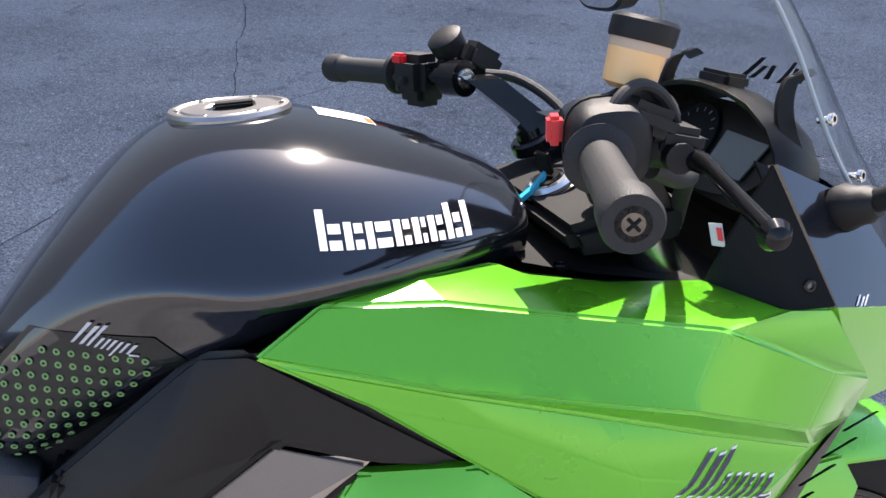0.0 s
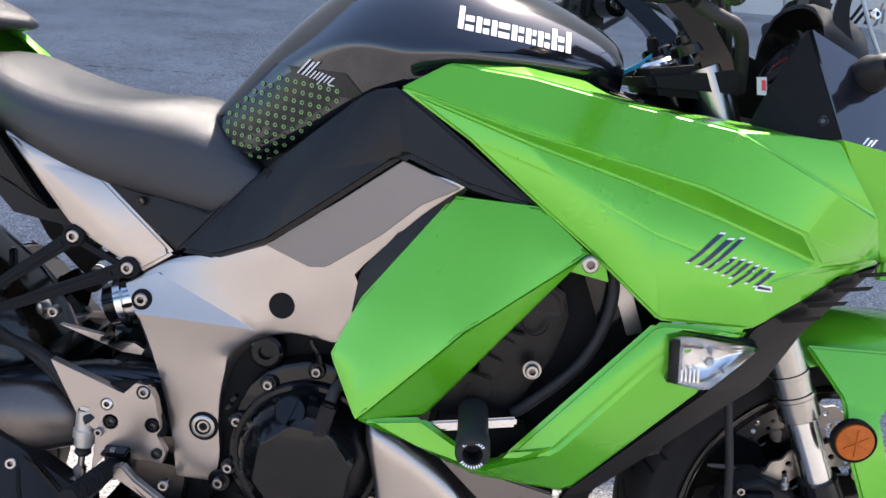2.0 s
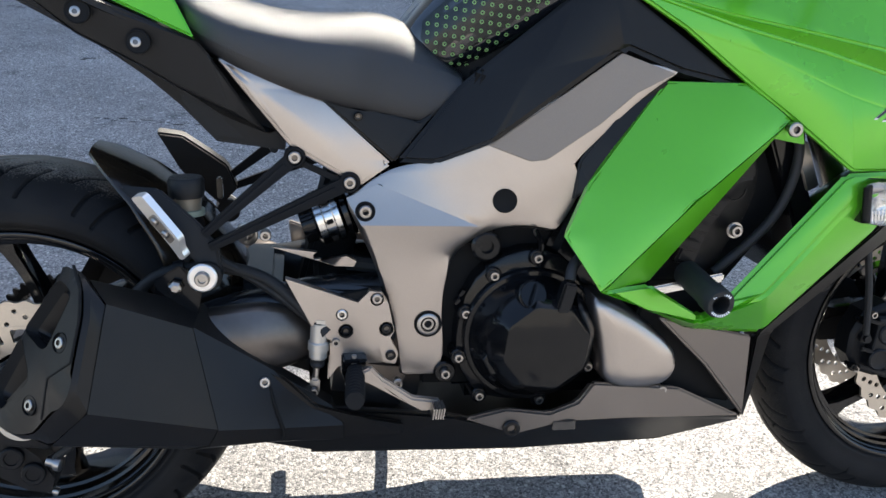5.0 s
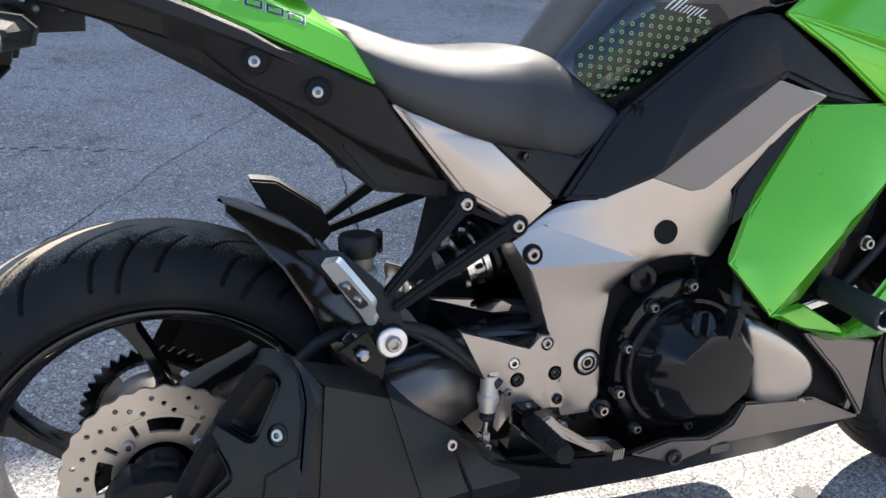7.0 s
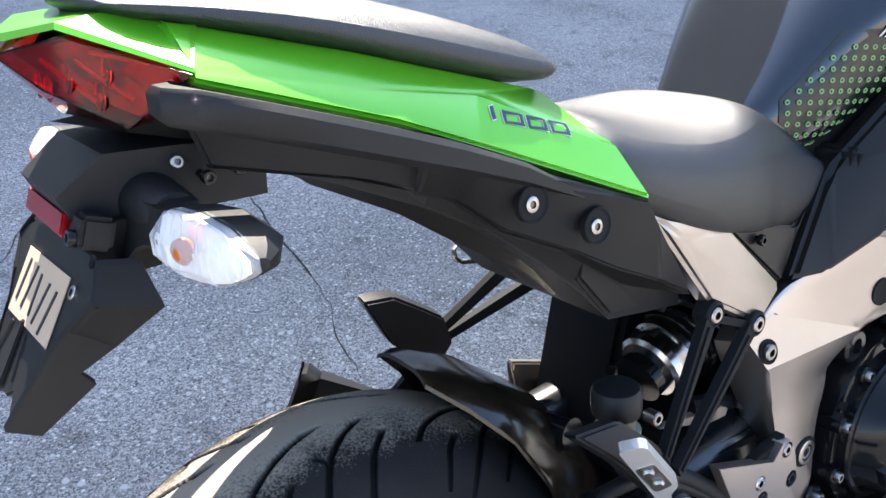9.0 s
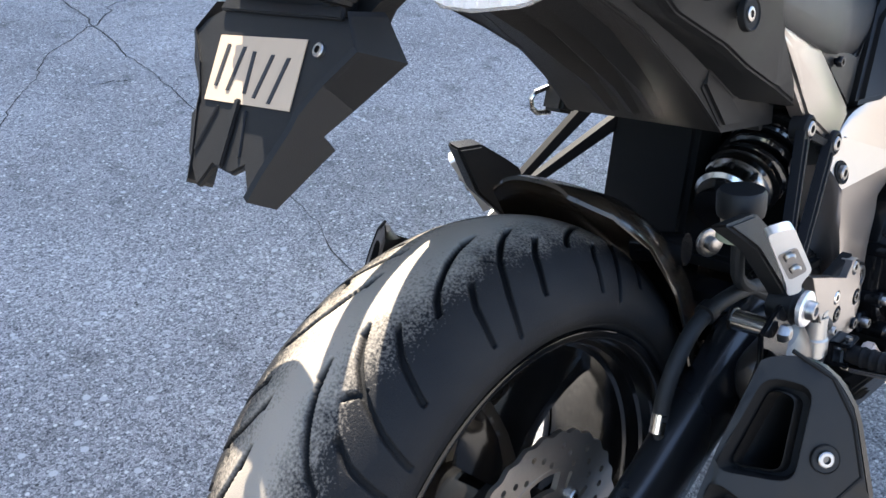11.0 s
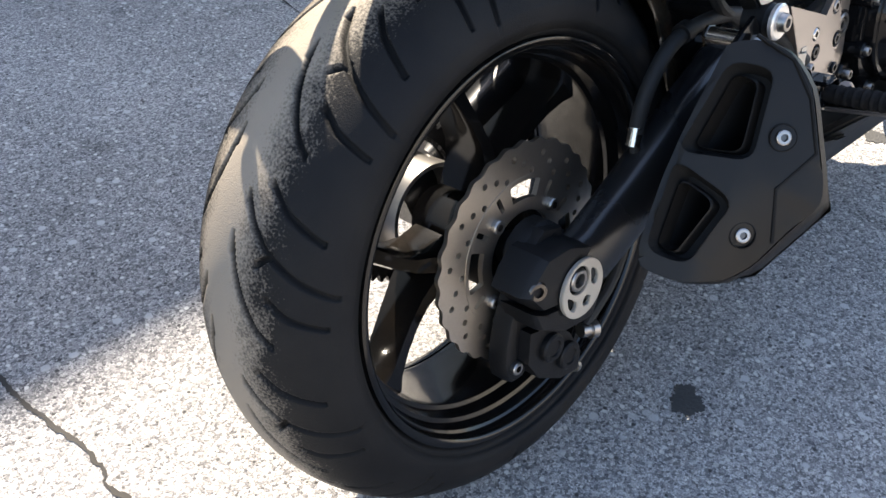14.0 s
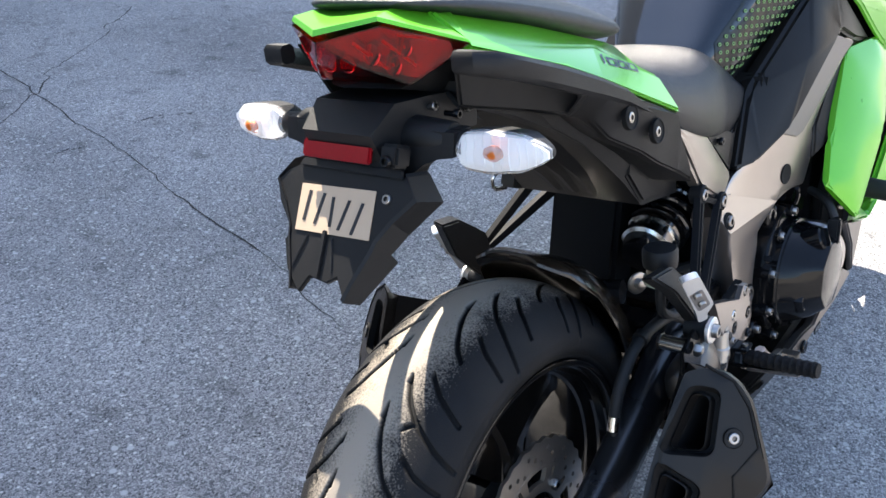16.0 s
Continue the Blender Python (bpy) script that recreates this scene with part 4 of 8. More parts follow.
    mids = [tuple(0.5 * (a + b) + o for a, b, o in zip(p, q, (0, 0.016, 0.012))) for p, q in zip(low, tray)]
    f = [(k, k + 1, k + 9, k + 8) for k in range(7)] + [(k + 8, k + 9, k + 17, k + 16) for k in range(7)]
    part("inner_flank", shell(sd(low + mids + tray), f, 0.006, 0.003), PLASTIC, bike)
    for x, z in ((0.136, 0.822), (0.203, 0.787)):
        # near-black dish on the uncut panel, painted shade of a bolt recess
        part("recess_shade", lathe([(-0.004, 0.0150), (0.0018, 0.0150), (0.0024, 0.0138), (0.0012, 0.0125), (0.0012, 0.0002)], (x, s * 0.1590, z), (0, s, 0.1), 24), CAVITY, bike)
        bolt(bike, (x - 0.002, s * 0.1600, z), 0.0062, (0, s, 0.1), STEEL, 0.002)
    # seat rail cover
    part("rail_cover", shell(sd([(0.292, -0.137, 0.770), (0.421, -0.131, 0.718), (0.517, -0.130, 0.629), (0.473, -0.135, 0.600), (0.383, -0.138, 0.655), (0.335, -0.142, 0.735), (0.46, -0.138, 0.640)]), [(0, 1, 5), (1, 2, 6, 5), (2, 3, 6), (3, 4, 5, 6), (4, 0, 5)], 0.02, 0.004), SILVER, bike, "silver seat rail cover")
    part("seat_side_cover", shell(sd([(0.41, -0.128, 0.726), (0.555, -0.118, 0.684), (0.608, -0.113, 0.734), (0.520, -0.127, 0.630)]), [(0, 1, 3), (1, 2, 3)], 0.02, 0.003), SATIN, bike)
    # tank side cover
    part("side_cover", shell(sd([(0.523, -0.138, 0.634), (0.575, -0.153, 0.633), (0.647, -0.175, 0.664), (0.811, -0.200, 0.790), (0.887, -0.204, 0.760), (0.985, -0.205, 0.738), (0.799, -0.190, 0.870), (0.757, -0.162, 0.862), (0.612, -0.120, 0.737), (0.70, -0.186, 0.765)]), [(0, 1, 8), (1, 2, 9, 8), (2, 3, 9), (3, 6, 7, 9), (7, 8, 9), (3, 4, 6), (4, 5, 6)], 0.03, 0.006), SATIN, bike, "satin black cover between tank and frame")
    # main frame beam
    v = [(0.455, -0.134, 0.583), (0.521, -0.128, 0.631), (0.575, -0.144, 0.632), (0.645, -0.158, 0.661), (0.811, -0.188, 0.786), (0.888, -0.199, 0.760), (0.841, -0.190, 0.727), (0.760, -0.176, 0.636), (0.777, -0.176, 0.600), (0.741, -0.172, 0.542),
         (0.687, -0.164, 0.552), (0.640, -0.157, 0.538), (0.603, -0.150, 0.505), (0.588, -0.146, 0.455), (0.588, -0.144, 0.400), (0.593, -0.144, 0.355), (0.582, -0.142, 0.322), (0.530, -0.140, 0.322), (0.524, -0.141, 0.391), (0.496, -0.141, 0.492),
         (0.634, -0.162, 0.5470), (0.474, -0.1475, 0.5480), (0.705, -0.170, 0.590), (0.735, -0.170, 0.575), (0.497, -0.134, 0.6020)]
    f = [(0, 1, 24), (1, 2, 20, 24), (0, 24, 20, 21), (2, 3, 22, 20), (3, 4, 6, 7), (4, 5, 6), (3, 7, 22), (7, 8, 9, 23), (7, 23, 22), (22, 23, 9, 10), (20, 22, 10, 11), (20, 11, 12), (0, 21, 19), (21, 20, 12, 19), (19, 12, 13, 18), (18, 13, 14, 17), (14, 15, 16, 17)]
    frame_beam = part("main_frame", shell(sd(v), f, 0.045, 0.0), SILVER, bike, "silver painted aluminium frame beam", 60)
    crease_edges(frame_beam, sd([v[0], v[24], v[20], v[21]]))
    rounded(frame_beam, 3)
    part("frame_film", shell(sd([(0.643, -0.1635, 0.659), (0.733, -0.1785, 0.7245), (0.809, -0.1915, 0.783), (0.880, -0.2015, 0.758), (0.834, -0.1925, 0.732), (0.788, -0.184, 0.689), (0.722, -0.1715, 0.640), (0.70, -0.170, 0.638)]), [(0, 1, 7), (1, 2, 4, 5), (2, 3, 4), (1, 5, 6, 7)], 0.004, 0.001), BRONZE, bike, "matt grey protective film on the frame")
    bpy.context.view_layer.update()
    beam_eval = frame_beam.evaluated_get(bpy.context.evaluated_depsgraph_get())
    for x, z, r, kind in ((0.480, 0.566, 0.0135, 1), (0.668, 0.583, 0.0165, 0), (0.568, 0.401, 0.0195, 2)):
        hit, p, n, _ = beam_eval.ray_cast((x, s, z), (0, -s, 0))
        y = abs(p.y) - (0.0005 if kind == 0 else 0.0015)
        # flush near-black disc for the shade in a hole; the frame isn't cut
        part("hole_shade_disc", lathe([(-0.006, r * 1.02), (0.0014, r * 1.02), (0.0018, r * 0.97), (0.0012, r * 0.90), (0.0012, 0.0002)], tuple(p), tuple(n), 32), CAVITY, bike)
        if kind == 1:
            bolt(bike, (x, s * (y + 0.001), z), 0.0090, (0, s, 0), STEEL, h=0.006)
        if kind == 2:
            part("pivot_nut", lathe([(-0.01, 0.016), (0.001, 0.016), (0.002, 0.0145), (0.002, 0.011), (-0.004, 0.0105), (-0.004, 0.009), (0.0005, 0.008), (0.0005, 0.0055), (-0.006, 0.0055), (-0.006, 0.0002)], (x, s * (y + 0.004), z), (0, s, 0), 6 * 4), STEEL, bike, "steel swingarm pivot nut")
    # inner side panel with a folded front edge
    v = [(0.872, -0.192, 0.747), (0.975, -0.214, 0.747), (1.034, -0.230, 0.701), (0.862, -0.216, 0.478), (0.782, -0.253, 0.478), (0.741, -0.212, 0.543), (0.772, -0.205, 0.614), (0.900, -0.256, 0.600)]
    main = [v[0], v[1], v[2], v[7], v[4], v[5], v[6]]
    strip = shell(sd(v), [(7, 2, 3), (7, 3, 4)], 0.010, 0.003, 30)
    for q in [q for q in strip.verts if not q.link_faces]:
        strip.verts.remove(q)
    part("side_fairing", join(bevel(bulged(sd(main), 0.010, 0.010), 0.0035, 50), strip), GREEN, bike, "lime green inner side fairing")
    part("fairing_filler", shell(sd([(0.865, -0.196, 0.752), (0.880, -0.192, 0.745), (0.775, -0.196, 0.605), (0.758, -0.18, 0.585), (0.765, -0.178, 0.64), (0.82, -0.185, 0.715)]), [(0, 1, 5), (1, 2, 4, 5), (2, 3, 4)], 0.02, 0.003), SATIN, bike)
    # upper fairing: top flange, upper flank, undercut and lower flank
    v = [(0.799, -0.202, 0.868), (0.853, -0.192, 0.901), (0.94, -0.168, 0.905), (1.015, -0.132, 0.896), (1.046, -0.133, 0.881), (1.12, -0.150, 0.870), (1.214, -0.156, 0.862), (1.252, -0.226, 0.855),
         (1.290, -0.236, 0.856), (1.385, -0.176, 0.716), (1.292, -0.248, 0.801), (1.06, -0.244, 0.820), (0.929, -0.222, 0.847), (1.228, -0.236, 0.633), (1.118, -0.252, 0.637), (1.036, -0.230, 0.703), (0.958, -0.218, 0.760), (0.885, -0.210, 0.816),
         (0.95, -0.198, 0.893), (1.05, -0.214, 0.875), (1.176, -0.245, 0.857), (0.95, -0.216, 0.820), (1.071, -0.233, 0.788), (1.173, -0.240, 0.757), (0.985, -0.226, 0.785), (1.10, -0.254, 0.735), (1.235, -0.250, 0.695), (1.354, -0.222, 0.772),
         (1.148, -0.256, 0.806), (0.937, -0.230, 0.833), (1.06, -0.252, 0.809), (1.148, -0.262, 0.791), (1.262, -0.257, 0.751), (1.345, -0.212, 0.724), (1.296, -0.227, 0.713)]
    f = [(0, 1, 18, 12), (1, 2, 18), (2, 3, 4, 19, 18), (4, 5, 6, 20, 19), (6, 7, 20), (7, 8, 27, 10, 20), (8, 9, 27), (12, 18, 19, 11), (11, 19, 20, 28), (28, 20, 10),
         (0, 12, 29), (12, 11, 30, 29), (11, 28, 31, 30), (28, 10, 32, 31), (10, 27, 33, 32), (27, 9, 33), (0, 29, 21), (29, 30, 22, 21), (30, 31, 23, 22), (31, 32, 34, 23), (32, 33, 34), (33, 9, 34),
         (0, 21, 24, 17), (21, 22, 25, 24), (22, 23, 25), (23, 34, 26, 25), (34, 9, 26), (17, 24, 16), (24, 25, 15, 16), (25, 14, 15), (25, 26, 13, 14), (26, 9, 13)]
    fairing = part("upper_fairing", shell(sd(v), f, 0.010, 0.0045, 9, 3), GREEN, bike, "lime green creased upper fairing")
    # lower fairing leg
    v = [(0.778, -0.251, 0.479), (0.860, -0.226, 0.479), (0.935, -0.225, 0.431), (0.962, -0.226, 0.440), (1.118, -0.242, 0.632), (1.228, -0.236, 0.634), (1.184, -0.232, 0.552), (1.046, -0.204, 0.392), (0.930, -0.214, 0.405), (0.857, -0.236, 0.446),
         (0.93, -0.242, 0.424), (1.02, -0.246, 0.462), (1.135, -0.252, 0.604)]
    part("lower_fairing", shell(sd(v), [(0, 1, 2, 10, 9), (9, 10, 8), (2, 3, 11, 10), (10, 11, 7, 8), (3, 4, 12, 11), (11, 12, 6, 7), (4, 5, 12), (5, 6, 12)], 0.012, 0.006, 5), GREEN, bike, "lime green lower fairing leg")
    # black lower lip with the side vents
    v = [(1.230, -0.232, 0.634), (1.331, -0.205, 0.700), (1.392, -0.172, 0.714), (1.300, -0.205, 0.628), (1.266, -0.196, 0.556), (1.082, -0.172, 0.380), (1.064, -0.150, 0.228), (1.040, -0.186, 0.250), (1.040, -0.202, 0.388), (1.187, -0.230, 0.549), (1.25, -0.222, 0.60)]
    part("fairing_lip", shell(sd(v), [(0, 1, 2, 3), (0, 3, 10), (0, 10, 9), (10, 3, 4), (10, 4, 9), (9, 4, 5, 8), (8, 5, 6, 7)], 0.02, 0.004), SATIN, bike, "satin black fairing lower edge")
    for k in range(4):
        x, z = 1.262 + 0.030 * k, 0.644 + 0.019 * k
        y = -0.2275 + 0.0095 * k
        part("vent_louvre", shell(sd([(x, y - 0.004, z + 0.003), (x + 0.052, y + 0.010, z + 0.008), (x + 0.050, y + 0.016, z + 0.001), (x + 0.004, y + 0.002, z - 0.003)]), [(0, 1, 2, 3)], 0.004, 0.001), CAVITY, bike)
    # silver belly triangle and lower strip
    part("belly_side", shell(sd([(0.884, -0.212, 0.424), (1.030, -0.206, 0.389), (1.041, -0.190, 0.254), (0.965, -0.205, 0.345)]), [(0, 1, 3), (1, 2, 3)], 0.012, 0.003), BELLY, bike, "dark silver belly fairing side")
    part("belly_strip", shell(sd([(0.615, -0.196, 0.275), (0.672, -0.206, 0.293), (0.736, -0.206, 0.283), (0.777, -0.206, 0.298), (0.798, -0.204, 0.326), (0.93, -0.200, 0.310), (1.039, -0.190, 0.253), (0.849, -0.206, 0.268), (0.760, -0.206, 0.268), (0.687, -0.202, 0.250)]),
                              [(0, 1, 9), (1, 2, 8, 9), (2, 3, 8), (3, 4, 7, 8), (4, 5, 7), (5, 6, 7)], 0.02, 0.004), BELLY, bike, "dark silver lower belly strip")
    v = [(1.062, -0.150, 0.226), (1.040, -0.188, 0.251), (0.849, -0.202, 0.272), (0.760, -0.202, 0.275), (0.687, -0.198, 0.255), (0.605, -0.194, 0.280), (0.500, -0.190, 0.292), (0.400, -0.185, 0.300), (0.285, -0.172, 0.255), (0.418, -0.156, 0.214), (0.703, -0.150, 0.198), (0.927, -0.142, 0.196)]
    part("belly_pan", shell(sd(v), [(0, 1, 2, 11), (2, 3, 4, 10, 11), (4, 5, 9, 10), (5, 6, 9), (6, 7, 8, 9)], 0.03, 0.006), SATIN, bike, "satin black belly pan")
part("undertray", loft([[(x, -y, z), (x, y, z), (x, y, z + 0.02), (x, -y, z + 0.02)] for x, y, z in ((-0.06, 0.080, 0.884), (0.02, 0.085, 0.849), (0.09, 0.088, 0.814), (0.15, 0.09, 0.778), (0.205, 0.09, 0.734), (0.24, 0.092, 0.703), (0.285, 0.095, 0.655), (0.375, 0.105, 0.644))]), PLASTIC, bike, "black plastic undertray")
for y0, y1, h in ((-0.046, -0.028, 0.009), (0.046, 0.028, 0.009), (0.0, 0.0, 0.007)):
    run = ((0.00, 0.858), (0.02, 0.849), (0.09, 0.814), (0.15, 0.778), (0.205, 0.734), (0.24, 0.703), (0.275, 0.666))
    rings = []
    for k, (x, z) in enumerate(run):
        f = k / (len(run) - 1)
        y, d, w = y0 + (y1 - y0) * f, h * math.sin(math.pi * min(1.0, f * 1.15)) + 0.002, 0.026 - 0.010 * f
        rings.append([(x, y - w, z + 0.002), (x, y + w, z + 0.002), (x - 0.5 * d, y, z - d)])
    part("tray_ridge", loft(rings), PLASTIC, bike, "", 20)
part("belly_floor", loft([[(x, -y, z), (x, y, z), (x, y, z + 0.02), (x, -y, z + 0.02)] for x, y, z in ((0.40, 0.15, 0.212), (0.70, 0.145, 0.196), (0.93, 0.138, 0.194), (1.06, 0.14, 0.220))]), SATIN, bike)
part("belly_label", box((0.758, -0.2055, 0.262), (0.034, 0.003, 0.014), (0, 1, 0), 0.001), BLACK, bike)
bolt(bike, (0.681, -0.203, 0.262), 0.0125, mat=DARKMETAL)
bolt(bike, (0.472, -0.129, 0.693), 0.006, mat=DARKMETAL)
bolt(bike, (1.036, -0.236, 0.690), 0.010)
part("fairing_tab", shell([(1.015, -0.224, 0.712), (1.055, -0.226, 0.690), (1.062, -0.222, 0.668), (1.015, -0.220, 0.676)], [(0, 1, 2, 3)], 0.004, 0.001), GREEN, bike)

# ---- engine ----
part("crankcase", box((0.77, 0, 0.37), (0.32, 0.26, 0.20), (0, 0, 0), 0.02), DARKMETAL, bike)
part("cylinder_block", box((0.86, 0, 0.54), (0.20, 0.30, 0.24), (0, 24, 0), 0.015), DARKMETAL, bike)
case = [(0.606, 0.400), (0.622, 0.462), (0.660, 0.500), (0.715, 0.515), (0.765, 0.500), (0.800, 0.440), (0.812, 0.370), (0.800, 0.320), (0.755, 0.286), (0.700, 0.280), (0.640, 0.292), (0.606, 0.345)]
part("engine_case", pillow(case, -0.10, -0.150, -0.158, ((1.0, 0.0), (0.985, 0.8), (0.95, 1.0), (0.4, 1.0))), DARKMETAL, bike, "gloss black engine case")
cover = [(0.620, 0.405), (0.648, 0.466), (0.695, 0.492), (0.752, 0.488), (0.808, 0.435), (0.822, 0.360), (0.796, 0.302), (0.712, 0.294), (0.642, 0.322), (0.612, 0.358)]
# near-black sheet added so that no ground shows past the case
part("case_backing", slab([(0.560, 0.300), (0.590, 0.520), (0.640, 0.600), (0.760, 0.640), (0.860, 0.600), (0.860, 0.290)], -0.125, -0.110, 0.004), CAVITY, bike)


def dome(rings, m=64):
    """Round steps of a cast cover: centre x, z, radius, depth, and how far the step is cut into eight flats."""
    out = []
    for x, z, r, y, flat in rings:
        row = []
        for k in range(m):
            t = 2 * math.pi * k / m
            q = (t - 0.25) % (math.pi / 4) - math.pi / 8
            rr = r * (1 - flat + flat * math.cos(math.pi / 8) / math.cos(q))
            row.append((x + rr * math.cos(t), y, z + rr * math.sin(t)))
        out.append(row)
    return loft(out)


clutch = part("clutch_cover", dome(((0.712, 0.388, 0.098, -0.140, 0), (0.712, 0.388, 0.098, -0.170, 0), (0.712, 0.388, 0.096, -0.173, 0), (0.712, 0.388, 0.0905, -0.1735, 0), (0.713, 0.389, 0.0885, -0.178, 0), (0.714, 0.390, 0.0845, -0.194, 0.2), (0.716, 0.392, 0.078, -0.212, 0.6), (0.718, 0.394, 0.066, -0.230, 1.0), (0.718, 0.394, 0.0620, -0.2345, 1.0), (0.718, 0.394, 0.0590, -0.2352, 1.0))), DARKMETAL, bike, "gloss black domed clutch cover", 20)
part("cover_flat", pillow([(0.633, 0.372), (0.655, 0.402), (0.664, 0.378), (0.670, 0.352), (0.646, 0.346)], -0.180, -0.208, -0.212, ((1.0, 0.0), (0.92, 0.8), (0.85, 1.0), (0.4, 1.0)), 0), DARKMETAL, clutch, "", 25)
part("oil_filler_cap", lathe([(-0.03, 0.020), (0.0, 0.020), (0.002, 0.018), (0.003, 0.0175), (0.003, 0.0002)], (0.6985, -0.2205, 0.4665), (0.05, -1, 0.40), 28), DARKMETAL, clutch)
part("cap_grip", box((0.6985, -0.2250, 0.4685), (0.0055, 0.012, 0.031), (-22, 22, 0), 0.0015), DARKMETAL, clutch)
part("sensor", join(box((0.742, -0.226, 0.4640), (0.019, 0.020, 0.044), (0, 14, 0), 0.003), box((0.738, -0.2355, 0.4625), (0.008, 0.004, 0.036), (0, 14, 0), 0.001)), CASTING, clutch)
part("sensor_cable", tube([(0.747, -0.224, 0.486), (0.752, -0.215, 0.503), (0.768, -0.200, 0.512), (0.79, -0.17, 0.515)], 0.0075, 12), GRIP, clutch)
for x, z in ((0.6567, 0.4772), (0.7178, 0.5010), (0.6181, 0.4227), (0.6094, 0.3569), (0.6410, 0.2957), (0.7300, 0.2850), (0.8010, 0.3340)):
    part("bolt_lug", lathe([(-0.03, 0.0115), (0, 0.0115), (0.002, 0.0100), (0.002, 0.0002)], (x, -0.163, z), (0, -1, 0), 20), DARKMETAL, clutch)
    bolt(clutch, (x, -0.163, z), 0.0068, h=0.008)
part("case_lug", lathe([(-0.03, 0.016), (0, 0.016), (0.002, 0.014), (0.002, 0.0002)], (0.5932, -0.146, 0.3266), (0, -1, 0), 20), DARKMETAL, bike)
bolt(bike, (0.5932, -0.148, 0.3266), 0.0075, h=0.009)
for x, z in ((0.606, 0.440), (0.612, 0.452)):
    part("cable_clip", box((x, -0.160, z), (0.010, 0.012, 0.005), (0, -50, 0), 0.001), DARKMETAL, bike)
part("case_boss", lathe([(-0.03, 0.022), (0, 0.022), (0.003, 0.018), (0.003, 0.010), (-0.004, 0.009), (-0.004, 0.0002)], (0.648, -0.150, 0.515), (0, -1, 0), 20), DARKMETAL, bike)
part("cable_hook", tube([(0.722, -0.165, 0.512), (0.720, -0.170, 0.528), (0.712, -0.172, 0.536), (0.709, -0.172, 0.545)], 0.004, 8), DARKMETAL, bike)
gen = [(0.779, 0.466), (0.845, 0.433), (0.913, 0.379), (0.927, 0.345), (0.913, 0.317), (0.869, 0.307), (0.812, 0.318), (0.806, 0.366)]
part("side_cover_lower", pillow(gen, -0.13, -0.186, -0.208, ((1.0, 0.0), (0.975, 0.45), (0.93, 0.72), (0.80, 0.93), (0.45, 1.0)), 2), SILVER, bike, "silver cover below the side fairing")
for x, z in ((0.872, 0.302), (0.905, 0.306)):
    bolt(bike, (x, -0.195, z), 0.007)
bolt(bike, (0.843, -0.190, 0.288), 0.009, mat=STEEL)
part("belly_bracket", slab([(0.802, 0.303), (0.829, 0.323), (0.903, 0.310), (0.86, 0.275), (0.830, 0.276)], -0.180, -0.165, 0.002), CAVITY, bike)
# inner parts behind the fairing opening, and near-black sheets added to fill its gaps
part("belly_gap_sheet", slab([(0.85, 0.300), (0.88, 0.470), (0.99, 0.465), (1.035, 0.385), (1.03, 0.265)], -0.168, -0.150, 0.004), CAVITY, bike)
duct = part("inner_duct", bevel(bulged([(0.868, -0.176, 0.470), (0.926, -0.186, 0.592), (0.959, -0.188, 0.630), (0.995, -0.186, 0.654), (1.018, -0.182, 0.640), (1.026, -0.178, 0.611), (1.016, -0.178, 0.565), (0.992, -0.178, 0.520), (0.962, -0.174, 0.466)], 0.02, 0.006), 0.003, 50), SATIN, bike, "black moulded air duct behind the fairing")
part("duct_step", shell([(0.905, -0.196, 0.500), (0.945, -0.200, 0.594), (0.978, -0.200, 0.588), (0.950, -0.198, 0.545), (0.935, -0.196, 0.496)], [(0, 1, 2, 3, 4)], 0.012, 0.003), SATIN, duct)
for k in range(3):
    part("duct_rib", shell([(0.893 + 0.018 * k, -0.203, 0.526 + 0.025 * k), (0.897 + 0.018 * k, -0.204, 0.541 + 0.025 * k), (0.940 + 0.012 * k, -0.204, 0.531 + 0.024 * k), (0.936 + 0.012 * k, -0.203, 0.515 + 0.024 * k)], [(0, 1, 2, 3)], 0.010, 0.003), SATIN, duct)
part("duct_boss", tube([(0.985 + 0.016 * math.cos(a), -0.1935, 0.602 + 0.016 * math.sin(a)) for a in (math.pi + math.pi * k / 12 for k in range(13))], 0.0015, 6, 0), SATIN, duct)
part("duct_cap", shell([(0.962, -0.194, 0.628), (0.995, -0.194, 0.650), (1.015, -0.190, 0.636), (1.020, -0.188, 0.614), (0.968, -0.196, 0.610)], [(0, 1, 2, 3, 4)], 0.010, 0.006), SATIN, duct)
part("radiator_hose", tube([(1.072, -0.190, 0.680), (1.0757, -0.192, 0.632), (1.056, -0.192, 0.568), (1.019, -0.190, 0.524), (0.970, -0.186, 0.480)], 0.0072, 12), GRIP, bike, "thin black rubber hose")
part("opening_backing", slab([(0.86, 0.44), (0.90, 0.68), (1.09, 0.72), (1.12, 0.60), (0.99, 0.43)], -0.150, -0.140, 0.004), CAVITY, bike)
part("radiator", box((1.10, 0, 0.56), (0.035, 0.36, 0.26), (0, -22, 0), 0.004), DARKMETAL, bike)
part("radiator_side", box((1.095, -0.176, 0.63), (0.02, 0.015, 0.07), (0, -22, 0), 0.002), STEEL, bike)
part("radiator_bolt_washer", lathe([(0, 0.0115), (0.002, 0.0115), (0.002, 0.0002)], (0.987, -0.200, 0.545), (0, -1, 0), 20), STEEL, bike)
bolt(bike, (0.987, -0.202, 0.545), 0.0085, h=0.008)
part("slider_bar", shell([(0.858, -0.218, 0.470), (0.975, -0.212, 0.487), (0.975, -0.212, 0.474), (0.868, -0.218, 0.458)], [(0, 1, 2, 3)], 0.02, 0.003), CHROME, bike, "bright metal bracket behind the frame slider")
